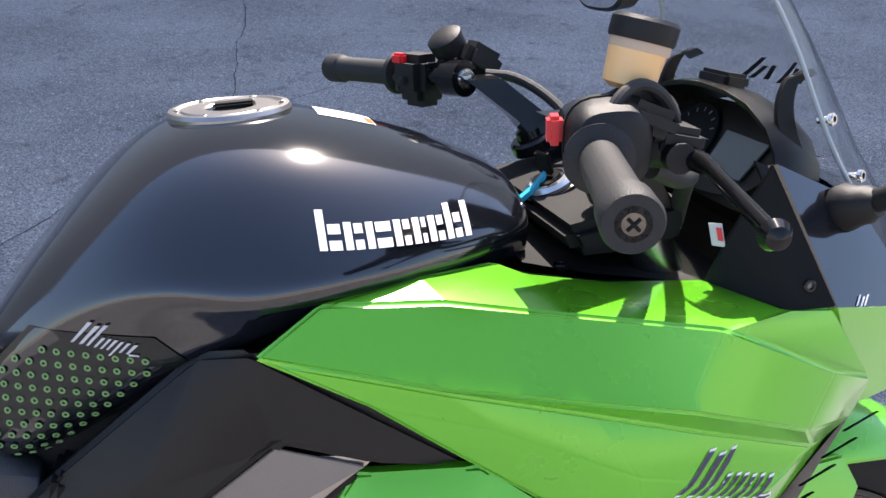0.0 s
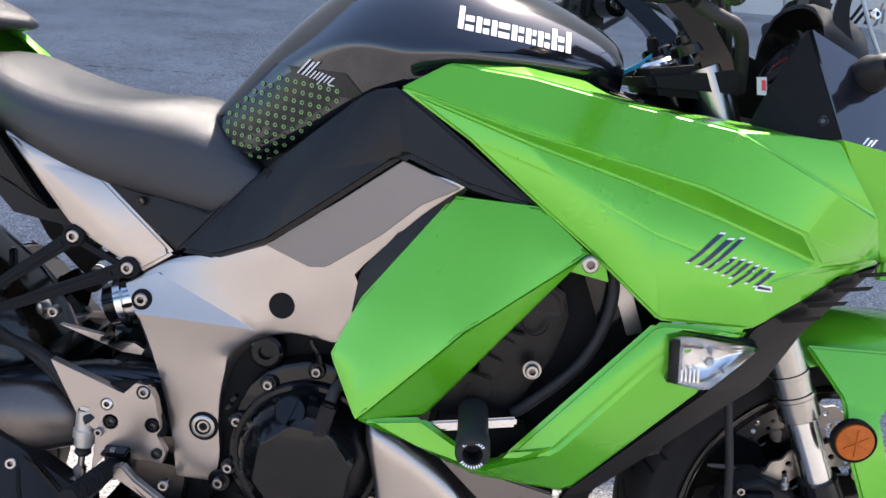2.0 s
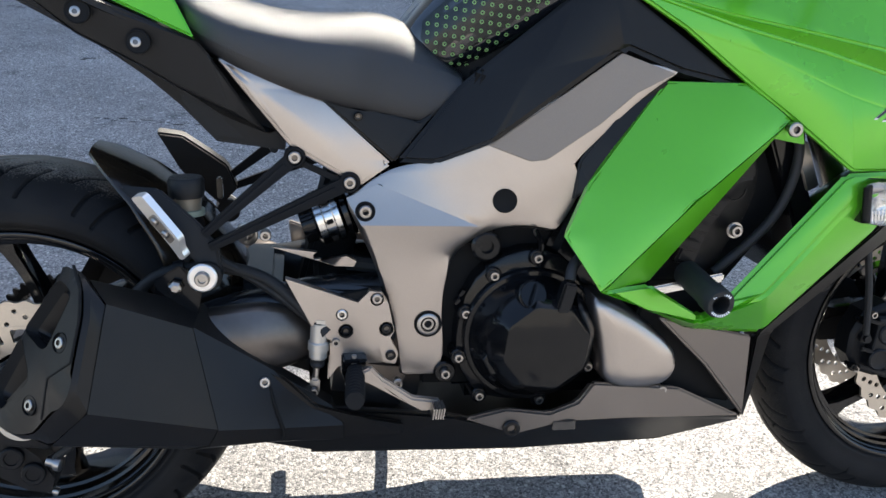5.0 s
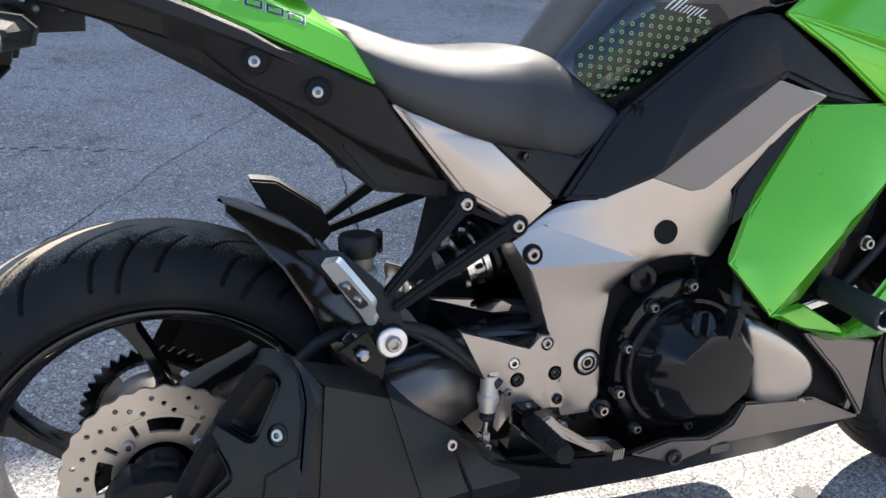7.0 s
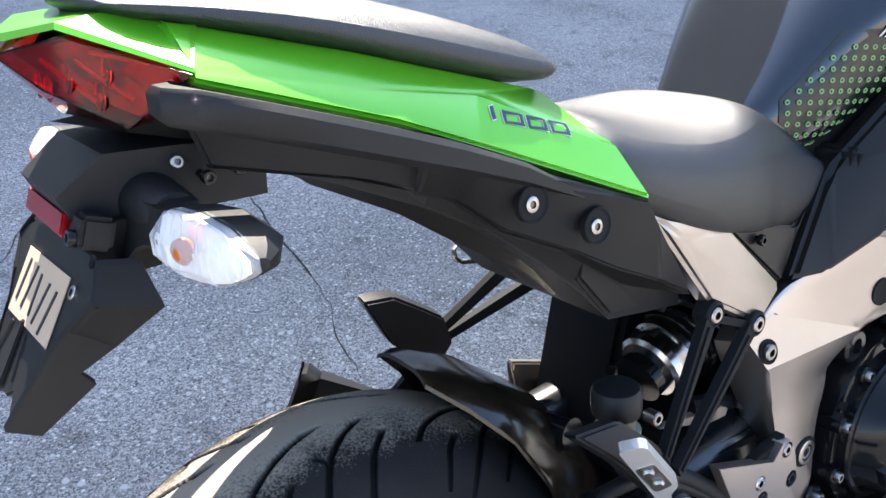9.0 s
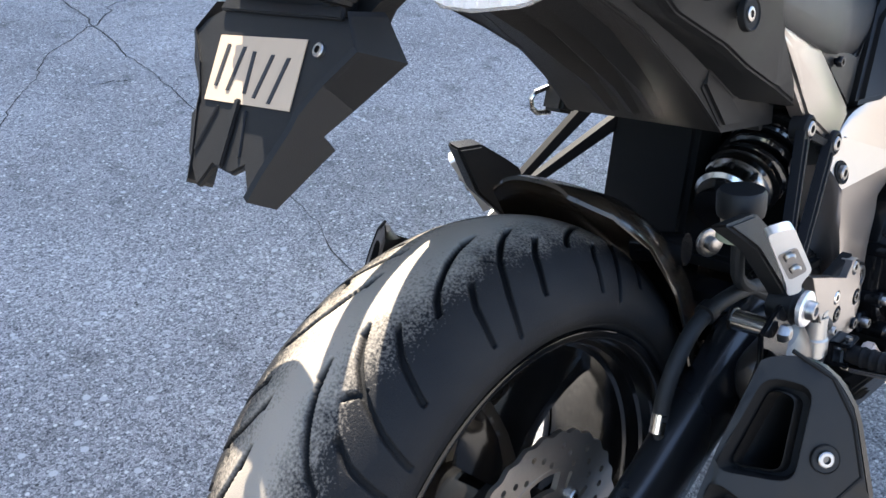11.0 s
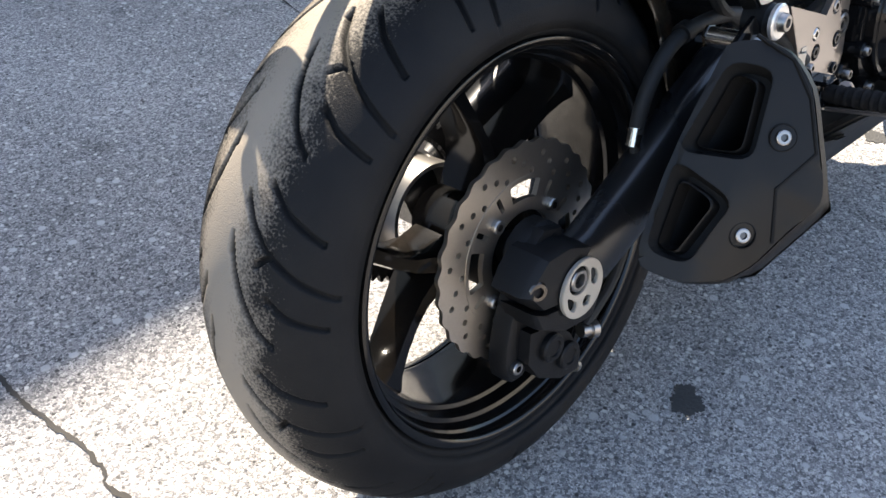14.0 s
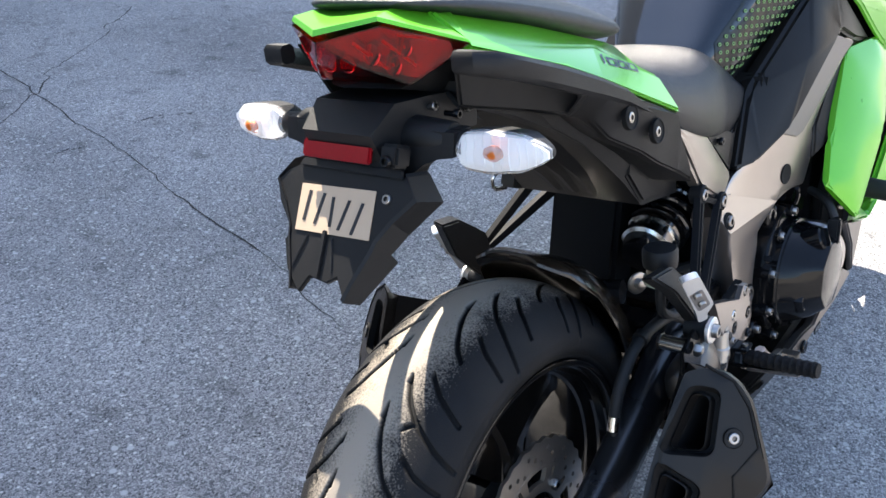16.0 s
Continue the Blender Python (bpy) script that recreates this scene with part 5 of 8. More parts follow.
slider = part("frame_slider", lathe([(0, 0.0185), (0.070, 0.0185), (0.076, 0.0200), (0.100, 0.0200), (0.104, 0.0180), (0.104, 0.0118), (0.080, 0.0112), (0.080, 0.0002)], (0.921, -0.205, 0.486), (0.02, -1, -0.10), 36), GRIP, bike, "black plastic frame slider")
for k in range(9):
    a = radians(42 + 12 * k)
    for b in (0, math.pi):
        c = Vector((0.921, -0.205, 0.486)) + Vector((0.02, -1, -0.10)).normalized() * 0.1042
        part("mark", box((c.x + 0.0148 * math.cos(a + b), c.y - 0.0005, c.z + 0.0148 * math.sin(a + b)), (0.0017, 0.0012, 0.0032), (0, 90 - math.degrees(a + b), 0), 0), WHITE, slider)

def tub(rings):
    """An open pocket: walls and a bottom."""
    bm = loft(rings, caps=False)
    bm.verts.ensure_lookup_table()
    bm.faces.new(bm.verts[-len(rings[-1]):])
    return bm


# ---- muffler, right and left ----
def muffler(s):
    m = empty("muffler", bike)
    tagged(m, "angular satin black muffler with two trapezoid outlets")

    def sd(verts):
        return verts if s < 0 else flip(verts)
    mid = [(0.262, -0.165, 0.448), (0.256, -0.226, 0.438), (0.284, -0.263, 0.314), (0.270, -0.248, 0.284), (0.238, -0.220, 0.266), (0.205, -0.185, 0.266), (0.235, -0.155, 0.370)]
    far = [(0.340, -0.170, 0.372), (0.344, -0.194, 0.368), (0.362, -0.222, 0.290), (0.356, -0.212, 0.266), (0.345, -0.195, 0.256), (0.335, -0.165, 0.256), (0.335, -0.150, 0.30)]
    tip = [(0.43, -0.150, 0.300), (0.43, -0.178, 0.298), (0.445, -0.196, 0.276), (0.445, -0.190, 0.252), (0.44, -0.175, 0.244), (0.43, -0.155, 0.244), (0.43, -0.145, 0.27)]
    # the end cap: axes across and along it, bent back towards the outside
    o, u, w = Vector((0.085, -0.190, 0.430)), Vector((-0.163, -0.978, -0.130)), Vector((0.536, -0.055, 0.844))
    u, w = u.normalized(), w.normalized()
    n = u.cross(w).normalized()
    if n.x > 0:
        n = -n

    def at(a, b, d=0.0):
        fold = 0.24 * max(0.0, 0.015 - b) * min(1.0, max(0.0, (a - 0.082) / 0.025))
        p = o + u * a + w * b + n * (0.052 - 0.5 * a - 2.2 * a * a - fold + d)
        return (p.x, p.y * (1 if s < 0 else -1), p.z)
    rim = [(0.040, 0.103), (0.051, 0.113), (0.066, 0.122), (0.085, 0.121), (0.105, 0.102), (0.123, 0.060), (0.134, 0.034), (0.138, 0.016), (0.124, -0.017), (0.110, -0.056), (0.096, -0.084), (0.075, -0.100), (0.044, -0.105), (0.036, -0.090), (0.033, -0.024), (0.034, 0.020)]
    rim = round_corners(rim, 0.008, 2)

    def resample(poly, count):
        poly = [Vector(p) for p in poly]
        edges = [(a, b, (b - a).length) for a, b in zip(poly, poly[1:] + poly[:1])]
        total, out = sum(e[2] for e in edges), []
        for k in range(count):
            at_len = total * k / count
            for a, b, l in edges:
                if at_len <= l:
                    out.append(tuple(a.lerp(b, at_len / l)))
                    break
                at_len -= l
        return out
    ca, cb = 0.080, 0.0
    edge = resample([at(ca + (a - ca) * 1.02, cb + (b - cb) * 1.015, -0.010) for a, b in rim], 42)
    lip = resample([at(a, b, -0.003) for a, b in rim], 42)
    corners = ((0.045, 0.108), (0.088, 0.117), (0.1365, 0.016), (0.103, -0.070), (0.074, -0.099), (0.040, -0.102), (0.034, 0.0))
    back = [at(a, b, -0.032) for a, b in corners]
    grow = lambda ring, k: [tuple(c + (p - c) * k for p, c in zip(v, [sum(q[i] for q in ring) / len(ring) for i in range(3)])) for v in ring]
    can = part("can", bevel(loft([back, sd(mid)], caps=False), 0.003, 12), SATIN, m, "", 12)
    part("front_guard", bevel(loft([grow(sd(mid), 1.022), sd(far), sd(tip)]), 0.003, 12), SATIN, m, "", 14)
    part("end_shell", loft([lip, edge, resample(grow(back, 0.985), 42)], caps=False), SATIN, m, "", 30)
    if s < 0:
        part("guard_slit", tube([(0.3475, -0.2035, 0.343), (0.355, -0.216, 0.315), (0.366, -0.224, 0.284), (0.362, -0.219, 0.272)], 0.0024, 8, 1), CAVITY, m)
    hole_a = [(0.0375, 0.003), (0.0875, 0.024), (0.0785, 0.103), (0.0475, 0.093)]
    hole_b = [(0.0425, -0.088), (0.0745, -0.084), (0.0870, -0.013), (0.0385, -0.003)]
    in_a = [(0.0425, 0.0125), (0.0745, 0.0265), (0.0670, 0.0880), (0.0500, 0.0850)]
    in_b = [(0.0450, -0.0810), (0.0595, -0.0800), (0.0715, -0.0230), (0.0425, -0.0170)]
    bm = fill_loops([rim] + [round_corners(h, 0.013) for h in (hole_a, hole_b)])
    for _ in range(2):
        bmesh.ops.subdivide_edges(bm, edges=[e for e in bm.edges if e.calc_length() > 0.012], cuts=1)
        bmesh.ops.triangulate(bm, faces=bm.faces)
    for v in bm.verts:
        a, b = v.co.x, v.co.z
        v.co = at(a, b, -0.003 * (0 if -0.105 < b < 0.12 and 0.040 < a < 0.130 else 1))
    part("end_cap", bm, SATIN, m, "satin black end cap", 50)
    for h, q in ((hole_a, in_a), (hole_b, in_b)):
        big, small = round_corners(h, 0.013), round_corners(q, 0.009)
        mix = lambda k: [(a * (1 - k) + c * k, b * (1 - k) + e * k) for (a, b), (c, e) in zip(big, small)]
        part("outlet", tub([[at(a, b, d) for a, b in mix(k)] for k, d in ((-0.06, 0.0005), (0.12, -0.006), (0.5, -0.020), (0.98, -0.022), (1.05, -0.085), (1.3, -0.11))]), CAVITY, m, "dark trapezoid outlet")
        part("outlet_lip", loft([[at(a, b, d) for a, b in mix(k)] for k, d in ((0.86, -0.022), (0.90, -0.012), (1.02, -0.011), (1.04, -0.03))], caps=False), SATIN, m)
    # a joint in the cap and its two bolts
    part("cap_joint", tube([at(0.058, 0.1215, 0.0), at(0.087, 0.1165, 0.0), at(0.1065, 0.094, 0.0), at(0.1230, 0.054, -0.0005), at(0.1080, 0.012, -0.0008), at(0.1162, -0.033, -0.0005)], 0.0020, 6, 0), CAVITY, m)
    tilt = (-0.60, 0.72 * s, 0.35)
    for a, b in ((0.100, 0.054), (0.098, -0.038)):
        p = at(a, b)
        # near-black ring round the bolt, recess shade put into its colour
        part("recess_shade", lathe([(-0.002, 0.0125), (0.0012, 0.0125), (0.0016, 0.0115), (-0.004, 0.0105), (-0.004, 0.0002)], p, tilt, 24), CAVITY, m)
        bolt(m, p, 0.0068, tilt, h=0.003)


muffler(-1)
muffler(1)
bolt(bike, (0.341, -0.206, 0.351), 0.0075, (0.1, -1, 0.2))
guard = [(0.345, -0.196, 0.366), (0.371, -0.200, 0.351), (0.406, -0.200, 0.313), (0.458, -0.200, 0.293), (0.53, -0.192, 0.273), (0.53, -0.182, 0.250), (0.35, -0.190, 0.254)]
for s in (-1, 1):
    rings = []
    for x, y, z, ry, rz in ((0.235, 0.165, 0.405, 0.026, 0.030), (0.262, 0.167, 0.408, 0.034, 0.036), (0.300, 0.168, 0.402, 0.036, 0.046), (0.338, 0.158, 0.396, 0.036, 0.054), (0.375, 0.140, 0.390, 0.034, 0.044), (0.410, 0.112, 0.385, 0.030, 0.034), (0.50, 0.08, 0.36, 0.030, 0.030)):
        rings.append([(x, s * (y + ry * a), z + rz * b) for a, b in ((-0.9, 0.7), (-0.2, 1.0), (0.45, 0.95), (1.0, 0.15), (0.85, -0.75), (0.3, -1.0), (-0.7, -0.8))])
    rounded(part("mid_pipe", bevel(loft(rings), 0.006, 15), PIPE, bike, "dull steel exhaust link pipe", 40), 2)
    part("lower_guard", shell(guard if s < 0 else flip(guard), [(0, 1, 6), (1, 2, 6), (2, 3, 5, 6), (3, 4, 5)], 0.012, 0.004), SATIN, bike)
part("exhaust_chamber", box((0.500, 0, 0.300), (0.13, 0.24, 0.12), (0, 8, 0), 0.03), PIPE, bike, "dull steel exhaust chamber")

# ---- swingarm, axle and rear brake ----
def swingarm(s):
    rings = []
    for x, y, z, ry, rz in ((0.010, 0.124, 0.296, 0.020, 0.030), (0.050, 0.127, 0.302, 0.024, 0.035), (0.125, 0.127, 0.333, 0.025, 0.037), (0.235, 0.122, 0.380, 0.026, 0.041), (0.32, 0.112, 0.398, 0.028, 0.046), (0.42, 0.10, 0.41, 0.03, 0.05), (0.55, 0.085, 0.410, 0.03, 0.05)):
        rings.append([(x - 0.4 * rz * math.sin(a), s * (y + ry * math.copysign(abs(math.cos(a)) ** 0.7, math.cos(a))), z + rz * math.copysign(abs(math.sin(a)) ** 0.8, math.sin(a))) for a in (2 * math.pi * k / 28 for k in range(28))])
    return part("swingarm", loft(rings), ARMMAT, bike, "black painted swingarm")


arm = swingarm(-1)
swingarm(1)
part("swingarm_brace", box((0.33, 0, 0.43), (0.07, 0.20, 0.06), (0, 0, 0), 0.015), DARKMETAL, bike)
jaw = [(-0.0534, 0.3304), (-0.0343, 0.3444), (0.0015, 0.3439), (0.045, 0.325), (0.062, 0.300), (0.060, 0.270), (-0.0182, 0.2805), (-0.0439, 0.2865), (-0.0524, 0.2970), (-0.0660, 0.3134)]
part("axle_block", pillow(jaw, -0.100, -0.136, -0.146, ((1.0, 0.0), (0.93, 0.7), (0.88, 1.0), (0.4, 1.0)), 0), CASTING, arm, "matt black end of the swingarm", 30)
jaw = [(-0.0560, 0.2905), (-0.0445, 0.2830), (-0.0182, 0.2770), (0.058, 0.2660), (0.0426, 0.2349), (-0.0059, 0.2421), (-0.047, 0.2660)]
part("axle_jaw", pillow(jaw, -0.100, -0.138, -0.145, ((1.0, 0.0), (0.95, 0.7), (0.88, 1.0), (0.4, 1.0)), 0), CASTING, arm, "", 30)
pc = (0.0135, 0.2880)
pts = [(pc[0] + 0.033 * math.cos(a), pc[1] + 0.033 * math.sin(a)) for a in (2 * math.pi * k / 48 for k in range(48))]
part("plate_backing", slab(pts, -0.1465, -0.140, 0), CAVITY, arm)
bm = fill_loops([pts, [(0.008 + 0.0158 * math.cos(a), 0.3004 + 0.0158 * math.sin(a)) for a in (2 * math.pi * k / 28 for k in range(28))],
                 round_corners([(0.0265, 0.3070), (0.0350, 0.3020), (0.0385, 0.2905), (0.0340, 0.2830), (0.0270, 0.2870)], 0.005, 3),
                 round_corners([(-0.0120, 0.2900), (-0.0030, 0.2825), (0.0040, 0.2760), (-0.0010, 0.2660), (-0.0100, 0.2740)], 0.005, 3),
                 round_corners([(0.0120, 0.2720), (0.0180, 0.2780), (0.0255, 0.2740), (0.0230, 0.2650), (0.0140, 0.2650)], 0.003, 3)])
ext = bmesh.ops.extrude_face_region(bm, geom=list(bm.faces))
back = {v for v in ext["geom"] if isinstance(v, bmesh.types.BMVert)}
for v in bm.verts:
    v.co.y = -0.1468 if v in back else -0.1515
bmesh.ops.recalc_face_normals(bm, faces=bm.faces)
part("axle_plate", bevel(bm, 0.0008, 50), PLATEMAT, arm, "bright round axle plate with cut-outs")
part("axle_nut", lathe([(0, 0.0125), (0.004, 0.0125), (0.0055, 0.0110), (0.0055, 0.0080), (-0.004, 0.0072), (-0.004, 0.0002)], (0.008, -0.1465, 0.3004), (0, -1, 0), 6 * 3), STEEL, arm)
part("pinch_bolt", lathe([(-0.01, 0.0105), (0.003, 0.0105), (0.005, 0.009), (0.005, 0.0055), (-0.002, 0.005), (-0.002, 0.0002)], (-0.0480, -0.1430, 0.3150), (-0.35, -1, 0.1), 20), FORK, arm, "dark steel pinch bolt")
brk = [(-0.034, 0.338), (-0.006, 0.356), (0.024, 0.350), (0.034, 0.322), (0.004, 0.290), (-0.010, 0.247), (-0.026, 0.196), (-0.046, 0.180), (-0.068, 0.198), (-0.060, 0.248), (-0.034, 0.300)]
cal = part("rear_caliper_bracket", pillow(brk, -0.088, -0.106, -0.112, ((1.0, 0.0), (0.95, 0.8), (0.88, 1.0), (0.4, 1.0))), CASTING, bike, "black rear caliper bracket")
part("bracket_head", pillow([(-0.034, 0.336), (-0.006, 0.354), (0.022, 0.346), (0.024, 0.322), (-0.022, 0.308)], -0.102, -0.116, -0.120, ((1.0, 0.0), (0.94, 0.8), (0.86, 1.0), (0.4, 1.0)), 0), CASTING, cal)
for x, z in ((-0.016, 0.330), (0.008, 0.340)):
    # small near-black disc on the face stands for a shaded hole
    part("bracket_hole_shade", lathe([(0, 0.0045), (0.001, 0.0045), (0.001, 0.0002)], (x, -0.1198, z), (0, -1, 0), 14), CAVITY, cal)
caliper = part("rear_caliper", bevel(loft([[(x, y, z) for x, z in ((-0.040, 0.250), (-0.004, 0.240), (0.022, 0.216), (0.040, 0.180), (0.034, 0.158), (0.004, 0.164), (-0.030, 0.186), (-0.046, 0.214))] for y in (-0.126, -0.112, -0.082)]), 0.004, 30), CASTING, cal, "black rear brake caliper")
for x, z in ((-0.012, 0.218), (0.014, 0.192)):
    part("piston_boss", lathe([(-0.004, 0.0165), (0.008, 0.0165), (0.010, 0.0145), (0.010, 0.010), (0.008, 0.009), (0.008, 0.0002)], (x, -0.124, z), (0, -1, 0), 24), CASTING, caliper)
part("pad_pin", lathe([(0, 0.0045), (0.050, 0.0045), (0.050, 0.007), (0.056, 0.006)], (-0.010, -0.120, 0.176), (0.86, 0, -0.35), 12), STEEL, caliper)
part("caliper_web", box((0.034, -0.112, 0.190), (0.012, 0.020, 0.046), (0, 24, 0), 0.003), CASTING, caliper)
part("banjo_bolt", lathe([(0, 0.008), (0.012, 0.008), (0.012, 0.011), (0.02, 0.011), (0.022, 0.007)], (0.035, -0.13, 0.212), (0.8, -0.2, -0.2), 14), STEEL, cal)
part("boot", lathe([(0, 0.011), (0.006, 0.009), (0.012, 0.011), (0.018, 0.009), (0.024, 0.011), (0.03, 0.008)], (0.030, -0.12, 0.235), (0.4, 0, 0.9), 14), GRIP, cal)
bolt(cal, (-0.052, -0.112, 0.208), 0.0075, h=0.006)
part("brake_hose", tube([(0.045, -0.13, 0.215), (0.10, -0.135, 0.26), (0.138, -0.125, 0.34), (0.1425, -0.1205, 0.398)], 0.006, 10), GRIP, bike)
part("hose_ferrule", lathe([(-0.010, 0.0085), (0.010, 0.0085), (0.012, 0.007)], (0.1425, -0.1205, 0.398), (0.30, 0.02, 0.95), 12), CHROME, bike, "bright hose ferrule")
part("brake_hose", tube([(0.1435, -0.1205, 0.401), (0.151, -0.120, 0.424), (0.170, -0.120, 0.453), (0.203, -0.120, 0.480), (0.25, -0.120, 0.487), (0.31, -0.125, 0.485), (0.36, -0.135, 0.465), (0.425, -0.165, 0.40)], 0.0085, 12), GRIP, bike, "black rubber brake hose")
part("hose_clamp", lathe([(0, 0.0115), (0.014, 0.0115), (0.015, 0.0105)], (0.222, -0.120, 0.484), (1, 0, 0.15), 16), PLASTIC, bike)

# ---- hugger ----
def hugger():
    rings = []
    for deg, crown, half, drop in ((72, 0.346, 0.040, 0.008), (67, 0.347, 0.074, 0.020), (58, 0.348, 0.093, 0.040), (46, 0.348, 0.102, 0.066), (32, 0.348, 0.105, 0.090), (18, 0.347, 0.105, 0.100), (4, 0.345, 0.102, 0.090)):
        sec = []
        for thick in (0.0, -0.004):
            arc = [math.sin(math.pi * (k / 20 - 0.5)) for k in range(21)]
            line = [(half * a, crown + thick - drop * abs(a) ** 3.6) for a in arc]
            sec += line if thick == 0 else line[::-1]
        t = radians(deg)
        rings.append([(REAR[0] + r * math.cos(t), y, REAR[2] + r * math.sin(t)) for y, r in sec])
    return part("rear_hugger", loft(rings), HUGGERMAT, bike, "gloss black rear hugger fender, dusty, a brown reflection painted into its colour")


hugger()

# ---- shock and linkage ----
shock = part("shock_absorber", tube([(0.395, -0.036, 0.522), (0.64, -0.030, 0.605)], 0.030, 20, 0), DARKMETAL, bike, "rear shock absorber with a gloss black coil spring")
coil = []
for k in range(110):
    f = k / 109
    a = 2 * math.pi * 6.5 * f
    c = Vector((0.462, -0.037, 0.546)).lerp(Vector((0.610, -0.031, 0.595)), f)
    uu, vv = frame_of(Vector((0.255, 0.01, 0.085)).normalized())
    coil.append(c + (uu * math.cos(a) + vv * math.sin(a)) * 0.042)
part("spring", tube(coil, 0.0066, 10, 0), SPRINGMAT, shock)
part("spring_seat", lathe([(0, 0.030), (0.003, 0.047), (0.010, 0.047), (0.012, 0.040), (0.016, 0.038)], (0.450, -0.037, 0.542), (0.255, 0.01, 0.085), 32), RIM, shock)
part("collar_plate", box((0.435, -0.073, 0.530), (0.020, 0.004, 0.010), (0, -18, 0), 0.002), STEEL, shock)
part("preload_ring", lathe([(0, 0.036), (0.004, 0.041), (0.014, 0.041), (0.016, 0.038), (0.028, 0.038), (0.030, 0.043), (0.038, 0.043), (0.040, 0.034)], (0.412, -0.037, 0.529), (0.255, 0.01, 0.085), 32), CHROME, shock, "bright preload collar")
for k in range(8):
    a = 2 * math.pi * k / 8
    uu, vv = frame_of(Vector((0.255, 0.01, 0.085)).normalized())
    part("collar_notch", box(tuple(Vector((0.4325, -0.0365, 0.5358)) + (uu * math.cos(a) + vv * math.sin(a)) * 0.0385), (0.010, 0.006, 0.006), (0, -18, 0), 0.001), CAVITY, shock)
part("linkage_arm", cut_slab([(0.3330, 0.5250), (0.3350, 0.5350), (0.3440, 0.5390), (0.3530, 0.5340), (0.3700, 0.5170), (0.4560, 0.4920), (0.4700, 0.4840), (0.4660, 0.4760), (0.4400, 0.4780), (0.3520, 0.5080), (0.3370, 0.5140)], [(0.3445, 0.5250, 0.0075), (0.415, 0.4925, 0.006)], -0.104, -0.094, 0.002), SILVER, bike, "silver linkage arm")
bolt(bike, (0.3445, -0.103, 0.5250), 0.0078, mat=STEEL)
# near-black boxes added to block sun leaks and close the dark gap
part("dark_blocker", box((0.462, 0.078, 0.56), (0.07, 0.125, 0.34), (0, 15, 0), 0.008), CAVITY, bike)
part("dark_blocker", box((0.600, -0.02, 0.60), (0.02, 0.24, 0.32), (0, 15, 0), 0.006), CAVITY, bike)
part("dark_blocker", box((0.49, -0.02, 0.44), (0.16, 0.20, 0.02), (0, 5, 0), 0.006), CAVITY, bike)
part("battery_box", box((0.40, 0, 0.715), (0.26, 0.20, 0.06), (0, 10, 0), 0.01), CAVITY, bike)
part("subframe_box", slab([(0.240, 0.712), (0.282, 0.660), (0.370, 0.648), (0.36, 0.70), (0.25, 0.76)], -0.100, 0.100, 0.004), PLASTIC, bike)
for p, q, r in (((0.46, -0.06, 0.47), (0.57, -0.12, 0.44), 0.012), ((0.44, -0.09, 0.455), (0.40, -0.1, 0.43), 0.008), ((0.50, -0.10, 0.47), (0.50, -0.10, 0.52), 0.007)):
    part("hose", tube([p, tuple((a + b) / 2 + 0.01 for a, b in zip(p, q)), q], r, 10), GRIP, bike)

# ---- heel plate, peg, pedal ----
heel = part("heel_plate", cut_slab([(0.371, 0.481), (0.468, 0.444), (0.484, 0.460), (0.500, 0.458), (0.510, 0.440), (0.518, 0.400), (0.512, 0.390), (0.437, 0.386), (0.409, 0.403)], [(0.446, 0.427, 0.0085), (0.451, 0.403, 0.0105), (0.507, 0.404, 0.0105), (0.494, 0.448, 0.0095)], -0.166, -0.152, 0.003), SILVER, bike, "silver footrest plate")
part("plate_backing", slab([(0.43, 0.45), (0.50, 0.462), (0.52, 0.40), (0.52, 0.385), (0.43, 0.385)], -0.158, -0.146, 0.001), CAVITY, heel)
part("peg_hanger", slab([(0.430, 0.386), (0.512, 0.390), (0.524, 0.365), (0.520, 0.350), (0.505, 0.352), (0.497, 0.380), (0.470, 0.355), (0.440, 0.350), (0.425, 0.330), (0.430, 0.365)], -0.163, -0.148, 0.003), SILVER, heel)
for x, z, m in ((0.446, 0.427, CHROME), (0.451, 0.403, DARKMETAL), (0.507, 0.404, DARKMETAL), (0.494, 0.448, STEEL), (0.513, 0.364, DARKMETAL), (0.523, 0.320, STEEL)):
    bolt(heel, (x, -0.162, z), 0.0075, mat=m, h=0.005)
peg = part("footpeg", tube([(0.4625, -0.182, 0.3500), (0.4565, -0.277, 0.3572), (0.4555, -0.292, 0.3585)], 0.0118, 14, 0), RUBBER, bike, "black ribbed rubber footpeg")
for k in range(9):
    f = k / 8
    part("rib", lathe([(0, 0.0122), (0.0025, 0.0132), (0.0060, 0.0122)], (0.4617 - 0.0055 * f, -0.196 - 0.086 * f, 0.3510 + 0.0067 * f), (-0.063, -1, 0.078), 14), RUBBER, peg)
part("peg_clevis", join(box((0.462, -0.172, 0.366), (0.032, 0.030, 0.006), (0, 0, 4), 0.002), box((0.462, -0.172, 0.340), (0.032, 0.030, 0.007), (0, 0, 4), 0.002), box((0.461, -0.162, 0.353), (0.034, 0.012, 0.032), (0, 0, 4), 0.002)), DARKMETAL, peg)
part("clevis_pin", lathe([(-0.02, 0.004), (0.018, 0.004), (0.018, 0.007), (0.022, 0.007)], (0.461, -0.180, 0.353), (0, 0, -1), 12), STEEL, peg)
part("peg_underside", box((0.4580, -0.226, 0.3390), (0.016, 0.080, 0.006), (-5, 0, 4), 0.002), STEEL, peg)
